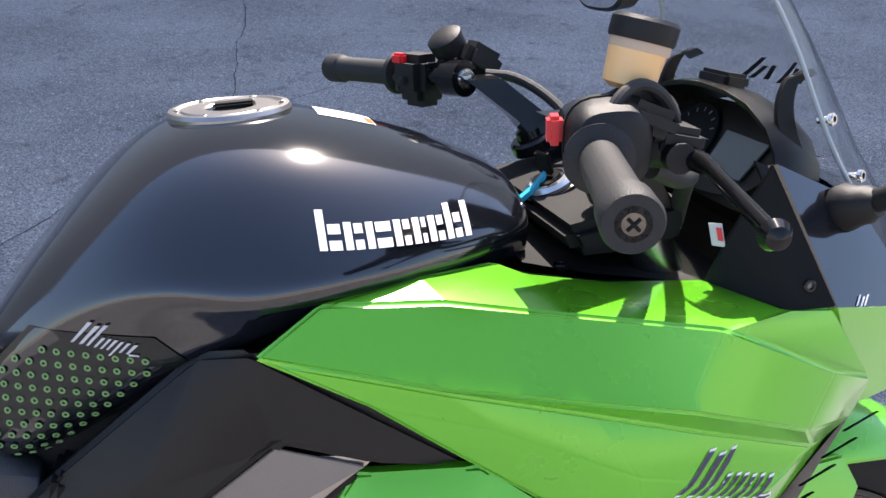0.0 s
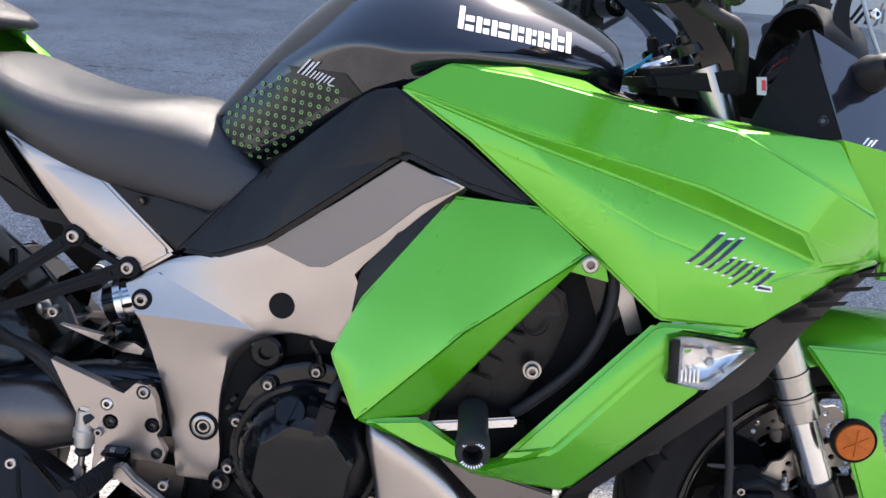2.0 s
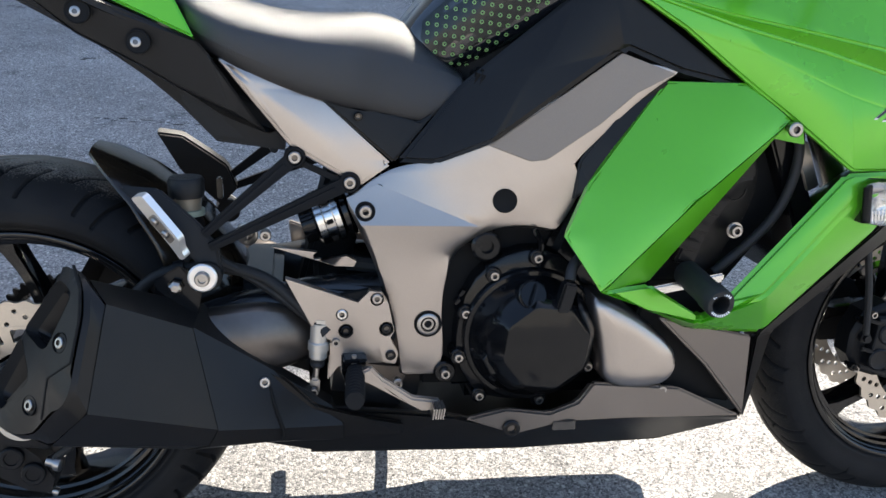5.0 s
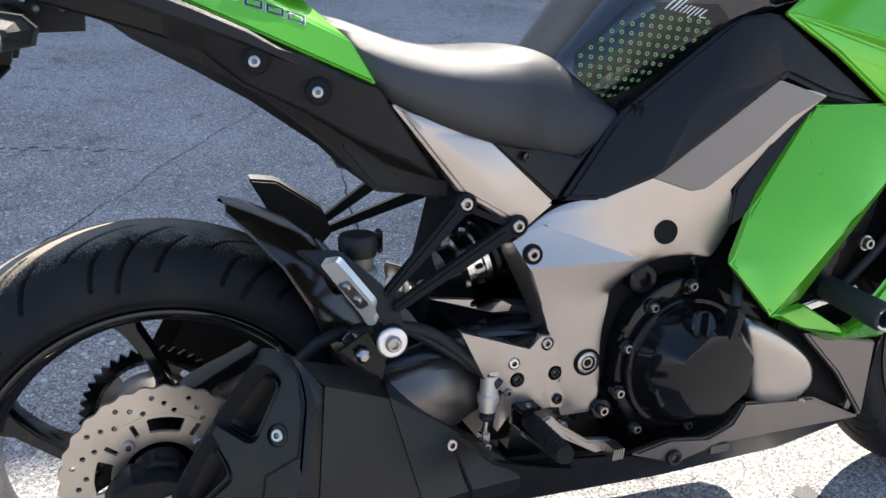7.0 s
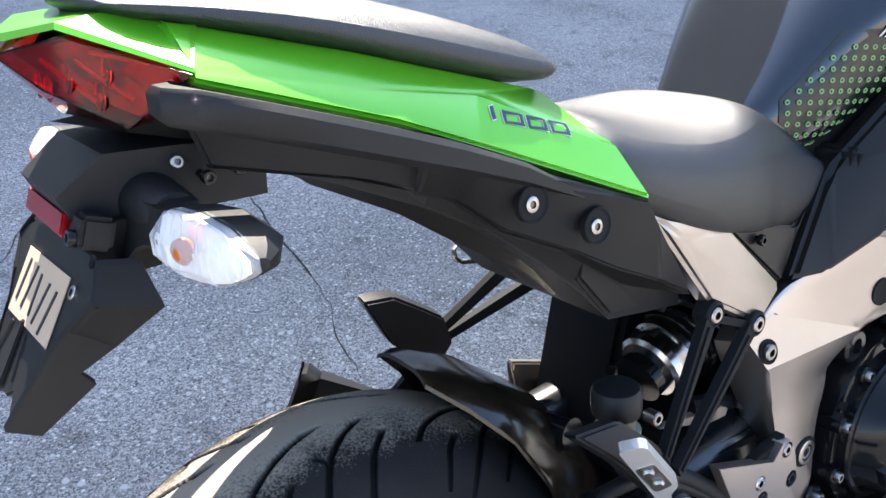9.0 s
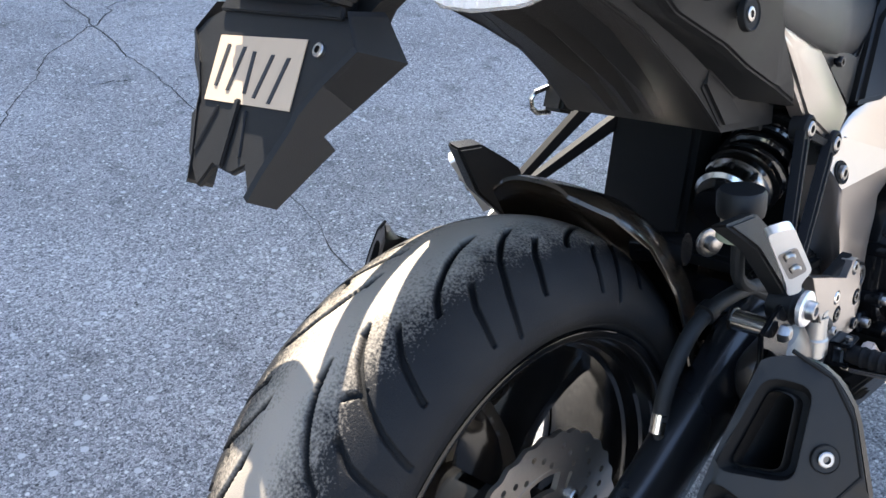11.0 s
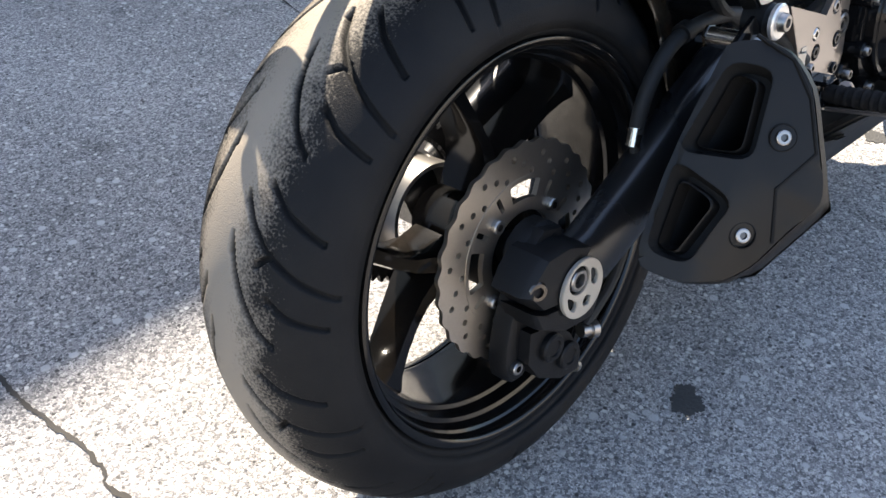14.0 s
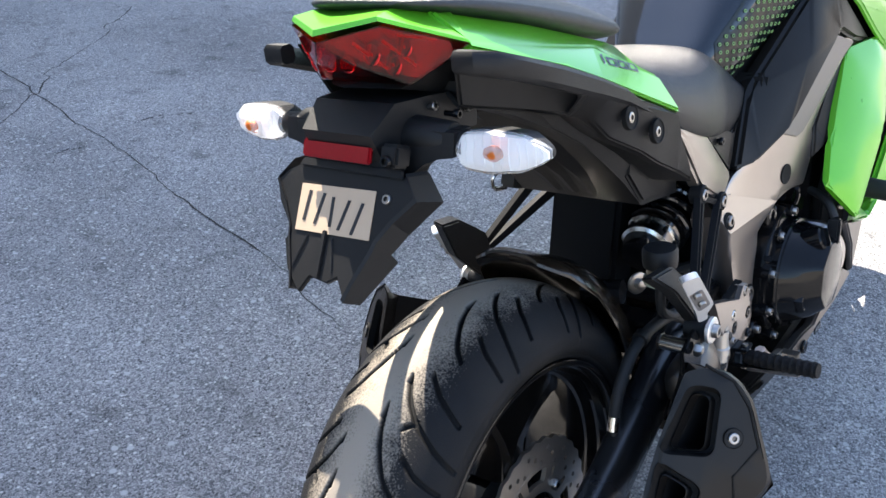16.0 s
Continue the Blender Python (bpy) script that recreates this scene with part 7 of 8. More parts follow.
# ---- front end ----
NOSE = [[(1.258, -0.183, 0.974), (1.293, -0.237, 0.856), (1.387, -0.177, 0.716)],
        [(1.353, -0.172, 0.930), (1.400, -0.222, 0.838), (1.470, -0.165, 0.728)],
        [(1.480, -0.110, 0.885), (1.520, -0.150, 0.815), (1.560, -0.105, 0.750)],
        [(1.620, -0.020, 0.830), (1.645, -0.040, 0.795), (1.640, -0.020, 0.770)]]
for s in (-1, 1):
    def row(k):
        return [[(x, y if s < 0 else -y, z) for x, y, z in (r[k], r[k + 1])] + [(x - 0.006, (y + 0.006) if s < 0 else -(y + 0.006), z - 0.002) for x, y, z in (r[k + 1], r[k])] for r in NOSE]
    part("nose_cowl", loft(row(0)), BLACK, bike, "gloss black nose cowl", 18)
    part("nose_flank", loft(row(1)), GREEN, bike, "lime green nose flank", 18)
for s in (-1, 1):
    liner = [(p[0] - 0.01, p[1] * 0.90, p[2]) for r in NOSE[:3] for p in (r[0], r[1], r[2])]
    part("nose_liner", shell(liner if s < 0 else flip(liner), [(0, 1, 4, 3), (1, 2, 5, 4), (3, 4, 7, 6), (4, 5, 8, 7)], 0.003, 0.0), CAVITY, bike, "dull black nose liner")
part("nose_top", loft([[(x, y * a, z + 0.02 * (1 - a * a)) for a in (-1, -0.5, 0, 0.5, 1)] + [(x, y * a, z - 0.006 + 0.02 * (1 - a * a)) for a in (1, 0.5, 0, -0.5, -1)] for x, y, z in (NOSE[1][0], NOSE[2][0], NOSE[3][0])]), BLACK, bike)
for s in (-1, 1):
    def sd(verts):
        return verts if s < 0 else flip(verts)
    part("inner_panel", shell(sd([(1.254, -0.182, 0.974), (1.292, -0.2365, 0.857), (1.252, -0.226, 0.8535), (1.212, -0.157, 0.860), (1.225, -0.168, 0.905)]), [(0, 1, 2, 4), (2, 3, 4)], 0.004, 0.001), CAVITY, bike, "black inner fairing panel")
    bolt(bike, (1.272, s * 0.2235, 0.874), 0.006, (-0.2, s, 0.2), DARKMETAL, 0.003)
    part("nose_side", shell(sd([(1.385, -0.178, 0.716), (1.470, -0.162, 0.740), (1.56, -0.10, 0.76), (1.47, -0.10, 0.68), (1.40, -0.15, 0.69)]), [(0, 1, 3, 4), (1, 2, 3)], 0.02, 0.004), GREEN, bike, "lime green lower nose")
    # fork leg: clamp tube, slider, chromed tube, foot
    leg = empty("fork_leg", bike)
    tagged(leg, "inverted fork leg with a bright inner tube")

    def along(z, dy=0.0):
        return (1.349 - 0.437 * (z - 0.5), s * (0.100 + dy), z)
    part("outer_tube", tube([along(0.925), along(0.545)], 0.0255, 28, 0), TUBEMAT, leg, "bright satin metal outer tube")
    part("seal_collar", lathe([(0, 0.0258), (0.001, 0.0275), (0.006, 0.0275), (0.007, 0.0262), (0.030, 0.0262), (0.031, 0.0285), (0.036, 0.0285), (0.038, 0.0270), (0.066, 0.0270), (0.068, 0.0245), (0.068, 0.018)], along(0.547), (0.437, 0, -1), 36), TUBEMAT, leg, "stepped bright seal collar", 25)
    part("inner_tube", tube([along(0.57), along(0.36)], 0.0205, 24, 0), CHROME, leg, "bright inner fork tube")
    part("fork_foot", join(tube([along(0.40), along(0.365), along(0.31)], lambda f: 0.026 + 0.004 * f, 18, 0), box((1.425, s * 0.105, 0.310), (0.05, 0.045, 0.10), (0, -22, 0), 0.01)), DARKMETAL, leg)
    part("axle_end", lathe([(-0.02, 0.024), (0.0, 0.024), (0.004, 0.021), (0.004, 0.016), (-0.006, 0.0145), (-0.006, 0.0002)], (1.430, s * 0.122, 0.290), (0, s, 0), 28), STEEL, leg)
    # front brake caliper
    cal = part("front_caliper", pillow([(1.265, 0.339), (1.283, 0.376), (1.321, 0.390), (1.366, 0.376), (1.392, 0.339), (1.382, 0.305), (1.350, 0.262), (1.318, 0.262), (1.281, 0.274), (1.264, 0.302)], s * 0.060, s * 0.094, s * 0.100, ((1.0, 0.0), (0.95, 0.6), (0.88, 1.0), (0.4, 1.0)), 0), CASTING, bike, "black four piston front brake caliper", 25)
    part("caliper_bridge", pillow([(1.298, 0.372), (1.335, 0.375), (1.345, 0.350), (1.330, 0.285), (1.305, 0.272), (1.288, 0.290)], s * 0.09, s * 0.112, s * 0.118, ((1.0, 0.0), (0.94, 0.7), (0.86, 1.0), (0.4, 1.0)), 0), CASTING, cal, "", 25)
    for x, z in ((1.318, 0.344), (1.306, 0.301)):
        part("piston_cap", lathe([(0, 0.0185), (0.006, 0.0185), (0.008, 0.016), (0.0065, 0.013), (0.0075, 0.0002)], (x, s * 0.114, z), (0, s, 0), 26), CASTING, cal)
    for x, z, r in ((1.292, 0.374, 0.006), (1.275, 0.282, 0.006), (1.352, 0.318, 0.007)):
        bolt(cal, (x, s * 0.106, z), r, (0, s, 0), STEEL)
    part("caliper_lug", pillow([(1.366, 0.372), (1.400, 0.350), (1.425, 0.318), (1.412, 0.305), (1.375, 0.340)], s * 0.08, s * 0.102, s * 0.106), CASTING, cal)
    part("caliper_lug", pillow([(1.315, 0.276), (1.430, 0.300), (1.447, 0.276), (1.391, 0.257), (1.330, 0.258)], s * 0.08, s * 0.102, s * 0.108), CASTING, cal)
    for x, z, y in ((1.272, 0.366, 0.104), (1.268, 0.286, 0.104), (1.392, 0.318, 0.104)):
        bolt(cal, (x, s * y, z), 0.0065, (0, s, 0), DARKMETAL, 0.010)
    part("bleed_nipple", lathe([(0, 0.006), (0.008, 0.006), (0.010, 0.004), (0.020, 0.004), (0.021, 0.003)], (1.350, s * 0.104, 0.384), (-0.2, s * 0.3, 1), 10), STEEL, cal)
    part("banjo", lathe([(0, 0.009), (0.010, 0.009), (0.010, 0.006), (0.016, 0.006), (0.016, 0.0002)], (1.275, s * 0.112, 0.340), (0, s, 0), 12), CASTING, cal)
    for z in (0.362, 0.312, 0.282):
        part("caliper_rib", box((1.300, s * 0.1175, z), (0.060, 0.006, 0.006), (0, 18, 0), 0.002), CASTING, cal)
    part("front_brake_hose", tube([(1.250, s * 0.115, 0.54), (1.254, s * 0.120, 0.494), (1.268, s * 0.122, 0.415), (1.275, s * 0.120, 0.345)], 0.0055, 10), GRIP, bike)
    # mirror
    m = empty("mirror", bike)
    tagged(m, "black fairing mirror on a short stalk")
    part("stalk", tube([(1.330, s * 0.195, 0.932), (1.350, s * 0.250, 0.960), (1.352, s * 0.300, 1.010)], 0.011, 12), PLASTIC, m)
    part("boot", lathe([(0, 0.020), (0.010, 0.022), (0.020, 0.018), (0.030, 0.017), (0.038, 0.012)], (1.325, s * 0.185, 0.928), (0.3, s * 0.8, 0.3), 18), PLASTIC, m)
    rings = []
    for x, k in ((1.335, 0.97), (1.337, 1.0), (1.365, 0.92), (1.385, 0.6)):
        rings.append([(x, s * (0.345 + 0.075 * k * math.copysign(abs(math.cos(a)) ** 0.6, math.cos(a))), 1.110 + 0.042 * k * math.copysign(abs(math.sin(a)) ** 0.7, math.sin(a))) for a in (2 * math.pi * q / 28 for q in range(28))])
    part("head", loft(rings), PLASTIC, m)
    part("glass", loft([[(x, s * (0.345 + 0.069 * math.copysign(abs(math.cos(a)) ** 0.6, math.cos(a))), 1.110 + 0.037 * math.copysign(abs(math.sin(a)) ** 0.7, math.sin(a))) for a in (2 * math.pi * q / 28 for q in range(28))] for x in (1.3345, 1.3335)]), MIRROR, m, "mirror glass")
    # front indicator set into the fairing
    fi = empty("front_indicator", bike)
    tagged(fi, "clear front indicator set into the fairing")
    out = [(1.131, 0.6195), (1.150, 0.6245), (1.232, 0.6185), (1.2200, 0.6040), (1.1830, 0.5640), (1.1700, 0.5625), (1.1350, 0.5675)]
    about = lambda k: [(1.170 + (x - 1.170) * k, 0.598 + (z - 0.598) * k) for x, z in out]
    part("lens", bevel(pillow(out, s * 0.240, s * 0.262, s * 0.270, ((1.0, 0.0), (0.93, 0.7), (0.80, 1.0), (0.4, 1.0)), 0), 0.0015, 30), LENS, fi, "clear lens", 25)
    dish = lambda k: [(1.178 + (x - 1.178) * k, 0.594 + (z - 0.594) * k) for x, z in round_corners(out, 0.008, 3)]
    bowl = part("lens_reflector", tub([[(x, s * y, z) for x, z in dish(k)] for k, y in ((0.97, 0.2610), (0.86, 0.2545), (0.70, 0.2500), (0.50, 0.2470), (0.28, 0.2455), (0.10, 0.2450))]), CHROME, fi, "mirrored bowl", 60)
    part("lens_side", shell([(1.1335, s * 0.2605, 0.6165), (1.1440, s * 0.2600, 0.6170), (1.1480, s * 0.2600, 0.5690), (1.1375, s * 0.2605, 0.5700)], [(0, 1, 2, 3)], 0.002, 0.0), CAVITY, bowl, "smoky edge of the lens")
    for k in range(5):
        x0 = 1.150 + 0.0045 * k
        part("bowl_rib", shell([(x0, s * 0.2570, 0.583 + 0.001 * k), (x0 + 0.0022, s * 0.2570, 0.583 + 0.001 * k), (x0 + 0.0035, s * 0.2570, 0.570), (x0 + 0.0013, s * 0.2570, 0.570)], [(0, 1, 2, 3)], 0.001, 0.0), CHROME, bowl)
    part("bulb", lathe([(0, 0.006), (0.010, 0.006), (0.013, 0.004), (0.014, 0.0002)], (1.180, s * 0.246, 0.596), (0, s, 0), 16), LENS, fi)
    part("bezel", slab(about(1.045), s * 0.2440, s * 0.228, 0.002), CAVITY, fi)

# front fender
def fender():
    rings = []
    for deg, crown, half, drop in ((150, 0.322, 0.055, 0.020), (135, 0.322, 0.070, 0.035), (118, 0.322, 0.078, 0.050), (100, 0.322, 0.080, 0.055), (82, 0.322, 0.078, 0.050), (66, 0.322, 0.070, 0.040), (52, 0.322, 0.05, 0.02)):
        sec = []
        for thick in (0.0, -0.004):
            line = [(half * (-1 + 2 * k / 12), crown + thick - drop * abs(-1 + 2 * k / 12) ** 2.6) for k in range(13)]
            sec += line if thick == 0 else line[::-1]
        t = radians(deg)
        rings.append([(FRONT[0] + r * math.cos(t), y, FRONT[2] + r * math.sin(t)) for y, r in sec])
    return part("front_fender", loft(rings), GREEN, bike, "lime green front fender")


fen = fender()
for s in (-1, 1):
    v = [(1.352, -0.088, 0.580), (1.47, -0.080, 0.580), (1.50, -0.080, 0.53), (1.452, -0.115, 0.500), (1.400, -0.118, 0.520), (1.420, -0.128, 0.440), (1.462, -0.126, 0.345), (1.492, -0.124, 0.358), (1.470, -0.124, 0.44)]
    part("fender_stay", shell(v if s < 0 else flip(v), [(0, 1, 2, 3, 4), (4, 3, 8, 5), (5, 8, 7, 6)], 0.010, 0.004), GREEN, fen, "lime green fender stay")
    part("side_reflector", lathe([(-0.006, 0.0285), (0.004, 0.0285), (0.006, 0.0265), (0.004, 0.0248), (0.005, 0.0002)], (1.412, s * 0.140, 0.474), (0, s, 0), 36), CAVITY, fen)
    part("side_reflector_lens", lathe([(0, 0.0248), (0.003, 0.0238), (0.0045, 0.018), (0.005, 0.0002)], (1.412, s * 0.1435, 0.474), (0, s, 0), 36), AMBER, fen, "amber round reflector")
    for k in range(3):
        part("reflector_ridge", box((1.412, s * 0.149, 0.474), (0.036, 0.0012, 0.0012), (0, 30 + 60 * k, 0), 0), AMBER, fen)
    bolt(fen, (1.476, s * 0.126, 0.370), 0.007, (0, s, 0))

# ---- cockpit ----
part("top_clamp", slab([(1.085, 0.915), (1.21, 0.935), (1.215, 0.905), (1.20, 0.885), (1.10, 0.885)], -0.125, 0.125, 0.014), CAVITY, bike, "black top fork clamp")
part("lower_clamp", box((1.245, 0, 0.78), (0.08, 0.25, 0.04), (0, 25, 0), 0.01), DARKMETAL, bike)
part("steering_head", tube([(1.14, 0, 0.90), (1.25, 0, 0.66)], 0.045, 24, 0), DARKMETAL, bike)
ign = part("ignition_lock", lathe([(0, 0.030), (0.012, 0.030), (0.014, 0.027), (0.014, 0.019), (0.018, 0.018), (0.020, 0.015), (0.020, 0.0002)], (1.126, -0.002, 0.910), (-0.4, 0, 1), 32), DARKMETAL, bike)
part("lock_ring", lathe([(0, 0.0275), (0.004, 0.0275), (0.008, 0.024), (0.009, 0.019), (0.006, 0.0185)], (1.1215, -0.002, 0.9225), (-0.4, 0, 1), 32), CHROME, ign, "bright ring round the lock")
part("lock_face", lathe([(0, 0.0155), (0.003, 0.015), (0.003, 0.0002)], (1.1175, -0.002, 0.9300), (-0.4, 0, 1), 28), FORK, ign)
part("dash_tray", shell([(1.050, -0.110, 0.884), (1.110, -0.115, 0.868), (1.215, -0.150, 0.857), (1.26, 0.0, 0.865), (1.215, 0.150, 0.857), (1.110, 0.115, 0.868), (1.050, 0.110, 0.884), (1.060, 0, 0.888)], [(0, 1, 7), (1, 2, 3, 7), (3, 4, 5, 7), (5, 6, 7)], 0.004, 0.002), CAVITY, bike)
bolt(bike, (1.090, -0.108, 0.874), 0.008, (-0.1, 0, 1), DARKMETAL, 0.004)
for s in (-1, 1):
    top = [(1.000, -0.122, 0.892), (1.046, -0.121, 0.879), (1.12, -0.138, 0.867), (1.214, -0.146, 0.859), (1.250, -0.205, 0.852), (1.300, -0.215, 0.845)]
    low = [(x, y * 0.86, 0.730) for x, y, z in top]
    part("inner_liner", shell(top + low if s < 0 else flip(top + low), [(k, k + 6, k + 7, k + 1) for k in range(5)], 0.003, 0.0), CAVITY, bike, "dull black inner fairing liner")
part("cockpit_floor", loft([[(1.07, -y, z), (1.07, y, z), (1.30, y, z - 0.03), (1.30, -y, z - 0.03)] for y, z in ((0.17, 0.86), (0.20, 0.72))]), CAVITY, bike)
for s in (-1, 1):
    clip = empty("clip_on_bar", bike)
    tagged(clip, "black clip-on handlebar with a rubber grip")
    end = Vector((1.004, -0.401, 1.012)) if s < 0 else Vector((0.964, 0.396, 1.005))
    d = (end - Vector((1.098, s * 0.115, 1.016))).normalized()
    root = end - d * 0.27
    part("riser", loft([[(x + u, y + v, z) for u, v in ((-0.020, -0.020), (0.020, -0.020), (0.020, 0.020), (-0.020, 0.020))] for x, y, z in ((1.178, s * 0.100, 0.915), (1.172, s * 0.102, 0.935), (1.140, s * 0.110, 0.975), (1.100, s * 0.118, 1.008), (1.086, s * 0.120, 1.020))]), DARKMETAL, clip)
    part("fork_cap", lathe([(0, 0.026), (0.012, 0.026), (0.015, 0.022), (0.015, 0.016), (0.024, 0.015), (0.026, 0.011), (0.030, 0.010)], (1.146, s * 0.1, 0.940), (-0.45, 0, 1), 24), DARKMETAL, clip, "black fork cap")
    part("bar", tube([root, end], 0.011, 14, 0), DARKMETAL, clip)
    part("clamp_ring", lathe([(0, 0.021), (0.03, 0.021)], root, d, 22), DARKMETAL, clip)
    part("bar_plug", lathe([(0, 0.012), (0.003, 0.011), (0.003, 0.005), (0.001, 0.004), (0.001, 0.0002)], root, -d, 22), CHROME, clip)
    grip = part("grip", lathe([(0, 0.0155), (0.115, 0.0155), (0.118, 0.017)], end - d * 0.148, d, 24), GRIP, clip, "black rubber grip")
    part("grip_flange", lathe([(0, 0.025), (0.006, 0.026), (0.010, 0.018)], end - d * 0.152, d, 28), GRIP, clip)
    part("bar_end", lathe([(0, 0.0165), (0.002, 0.0185), (0.026, 0.0190), (0.030, 0.0175), (0.030, 0.0075), (0.028, 0.007), (0.028, 0.0002)], end - d * 0.030, d, 30), GRIP, clip, "black bar end weight")
    part("end_screw", lathe([(0, 0.0072), (0.0025, 0.0068), (0.003, 0.0002)], end - d * 0.002, d, 20), FORK, clip)
    u, v = frame_of(d)
    for w in (u, v):
        part("screw_slot", tube([end + d * 0.0012 - w * 0.005, end + d * 0.0012 + w * 0.005], 0.0011, 6, 0), CAVITY, clip)
    sw = end - d * 0.185
    turn = (0, 0, math.degrees(math.atan2(d.y, d.x)) - 90)
    if s < 0:
        rings = []
        for k, rx, rz in ((-0.036, 0.020, 0.018), (-0.032, 0.030, 0.027), (-0.020, 0.035, 0.032), (0.008, 0.036, 0.034), (0.024, 0.033, 0.031), (0.032, 0.029, 0.028), (0.035, 0.022, 0.022)):
            c = sw + d * k + Vector((0.012, 0, 0.004))
            rings.append([c + Vector((rx * math.copysign(abs(math.cos(q)) ** 0.62, math.cos(q)), 0, rz * math.copysign(abs(math.sin(q)) ** 0.62, math.sin(q)))) for q in (2 * math.pi * i / 28 for i in range(28))])
        part("switch_box", loft(rings), PLASTIC, clip, "rounded black throttle and switch housing")
        part("housing_joint", tube([sw + d * 0.004 + Vector((0.012 + 0.0368 * math.copysign(abs(math.cos(q)) ** 0.62, math.cos(q)), 0, 0.004 + 0.0345 * math.copysign(abs(math.sin(q)) ** 0.62, math.sin(q)))) for q in (2 * math.pi * i / 24 for i in range(25))], 0.0008, 5, 0), CAVITY, clip)
    else:
        part("switch_box", join(box(tuple(sw), (0.046, 0.055, 0.052), turn, 0.010), box(tuple(sw + Vector((0.004, 0, -0.022))), (0.04, 0.045, 0.03), turn, 0.008)), PLASTIC, clip)
        for k in range(3):
            part("switch_button", box(tuple(sw + Vector((-0.024, s * (-0.012 + 0.014 * k), -0.004 - 0.010 * (k % 2)))), (0.008, 0.010, 0.009), turn, 0.002), GRIP, clip)
    part("kill_switch" if s < 0 else "passing_switch", box(tuple(sw + (Vector((-0.028, 0.008, 0.014)) if s < 0 else Vector((-0.022, 0.004, 0.020)))), (0.012, 0.020, 0.014 if s > 0 else 0.022), turn, 0.003), RED, clip, "small red switch")
    for k in range(2):
        part("switch_screw", lathe([(0, 0.005), (0.002, 0.0045), (0.002, 0.0002)], tuple(sw + d * (-0.028) + Vector((-0.006 + 0.02 * k, 0, 0.012 - 0.024 * k))), -d, 12), STEEL, clip)
    lev = sw - d * 0.045 + Vector((0.035, 0, 0.004)) if s > 0 else Vector((1.128, -0.232, 1.006))
    part("lever_perch", join(tube([sw - d * 0.045, (sw - d * 0.04).lerp(lev, 0.5), lev + Vector((0.004, 0, 0.002))], lambda f: 0.021 - 0.006 * f, 14), tube([lev + Vector((0, 0.014, 0)), lev + d * 0.022], 0.012, 12, 0)), PLASTIC, clip)
    tip = Vector((1.118, -0.372, 0.984)) if s < 0 else Vector((1.080, 0.36, 0.985))
    mid = lev.lerp(tip, 0.45) + Vector((0.004 if s < 0 else 0.018, 0, 0.004))
    part("lever", tube([lev, lev.lerp(mid, 0.5) + Vector((0.008, 0, 0)), mid, tip], lambda f: 0.0115 - 0.0055 * min(1, f * 1.8), 12), DARKMETAL, clip, "black brake lever" if s < 0 else "black clutch lever")
    part("lever_ball", lathe([(-0.011, 0.002), (-0.008, 0.008), (0, 0.0112), (0.008, 0.008), (0.011, 0.002)], tip, d, 20), DARKMETAL, clip)
    bolt(clip, tuple(lev + Vector((0.004, 0, 0.012))), 0.007, (0, 0, 1), STEEL, 0.003)
# left clutch perch with its pods
part("clutch_switch", join(lathe([(0, 0.020), (0.022, 0.022), (0.026, 0.016)], (1.080, 0.205, 1.040), (-0.5, -0.2, 0.8), 18), box((1.108, 0.190, 1.030), (0.05, 0.04, 0.034), (0, 30, 10), 0.008)), PLASTIC, bike, "black clutch perch pods")
# brake fluid reservoir on the right bar
part("brake_reservoir", lathe([(-0.004, 0.014), (0.0, 0.0205), (0.034, 0.0235), (0.036, 0.022)], (1.102, -0.200, 1.055), (0.27, 0, 1), 30), MILKY, bike, "milky amber front brake reservoir")
part("reservoir_lid", lathe([(0, 0.0255), (0.003, 0.0265), (0.015, 0.0265), (0.018, 0.024), (0.018, 0.0002)], (1.111, -0.200, 1.087), (0.27, 0, 1), 28), PLASTIC, bike, "black ribbed reservoir lid")
part("reservoir_neck", lathe([(0, 0.0238), (0.008, 0.0242)], (1.1095, -0.200, 1.0800), (0.27, 0, 1), 30), PAPER, bike)
part("reservoir_hose", tube([(1.108, -0.196, 1.045), (1.118, -0.185, 1.030), (1.135, -0.180, 1.045), (1.150, -0.190, 1.030), (1.135, -0.205, 1.010)], 0.007, 10), GRIP, bike)
part("throttle_cable", tube([(1.075, -0.215, 1.045), (1.115, -0.19, 1.052), (1.16, -0.15, 1.02), (1.19, -0.10, 0.95), (1.20, -0.05, 0.90)], 0.006, 10), GRIP, bike)
part("throttle_cable", tube([(1.075, -0.215, 1.035), (1.13, -0.17, 1.03), (1.17, -0.12, 0.99), (1.19, -0.08, 0.92)], 0.006, 10), GRIP, bike)
for k in range(2):
    o = Vector((0.004 * k, 0.012 * k, -0.008 * k))
    part("switch_wire", tube([Vector(p) + o for p in ((1.060, -0.245, 1.035), (1.076, -0.240, 1.056), (1.096, -0.234, 1.062), (1.118, -0.228, 1.050), (1.136, -0.220, 1.024), (1.150, -0.195, 0.990))], 0.0048, 10), GRIP, bike)
part("cable_hood", box((1.098, -0.238, 1.036), (0.046, 0.034, 0.022), (0, 22, 0), 0.007), PLASTIC, bike)
part("perch_cap", box((1.128, -0.226, 1.018), (0.040, 0.044, 0.020), (0, 12, -8), 0.006), PLASTIC, bike)
warning = part("warning_label", loft([[(1.2139, -0.1528, 0.9168), (1.2225, -0.1611, 0.9176), (1.2246, -0.1663, 0.8966), (1.2161, -0.1578, 0.8966)], [(1.2132, -0.1535, 0.9169), (1.2218, -0.1618, 0.9177), (1.2239, -0.1670, 0.8967), (1.2154, -0.1585, 0.8967)]]), GREY_DECAL, bike, "small white and red warning label")
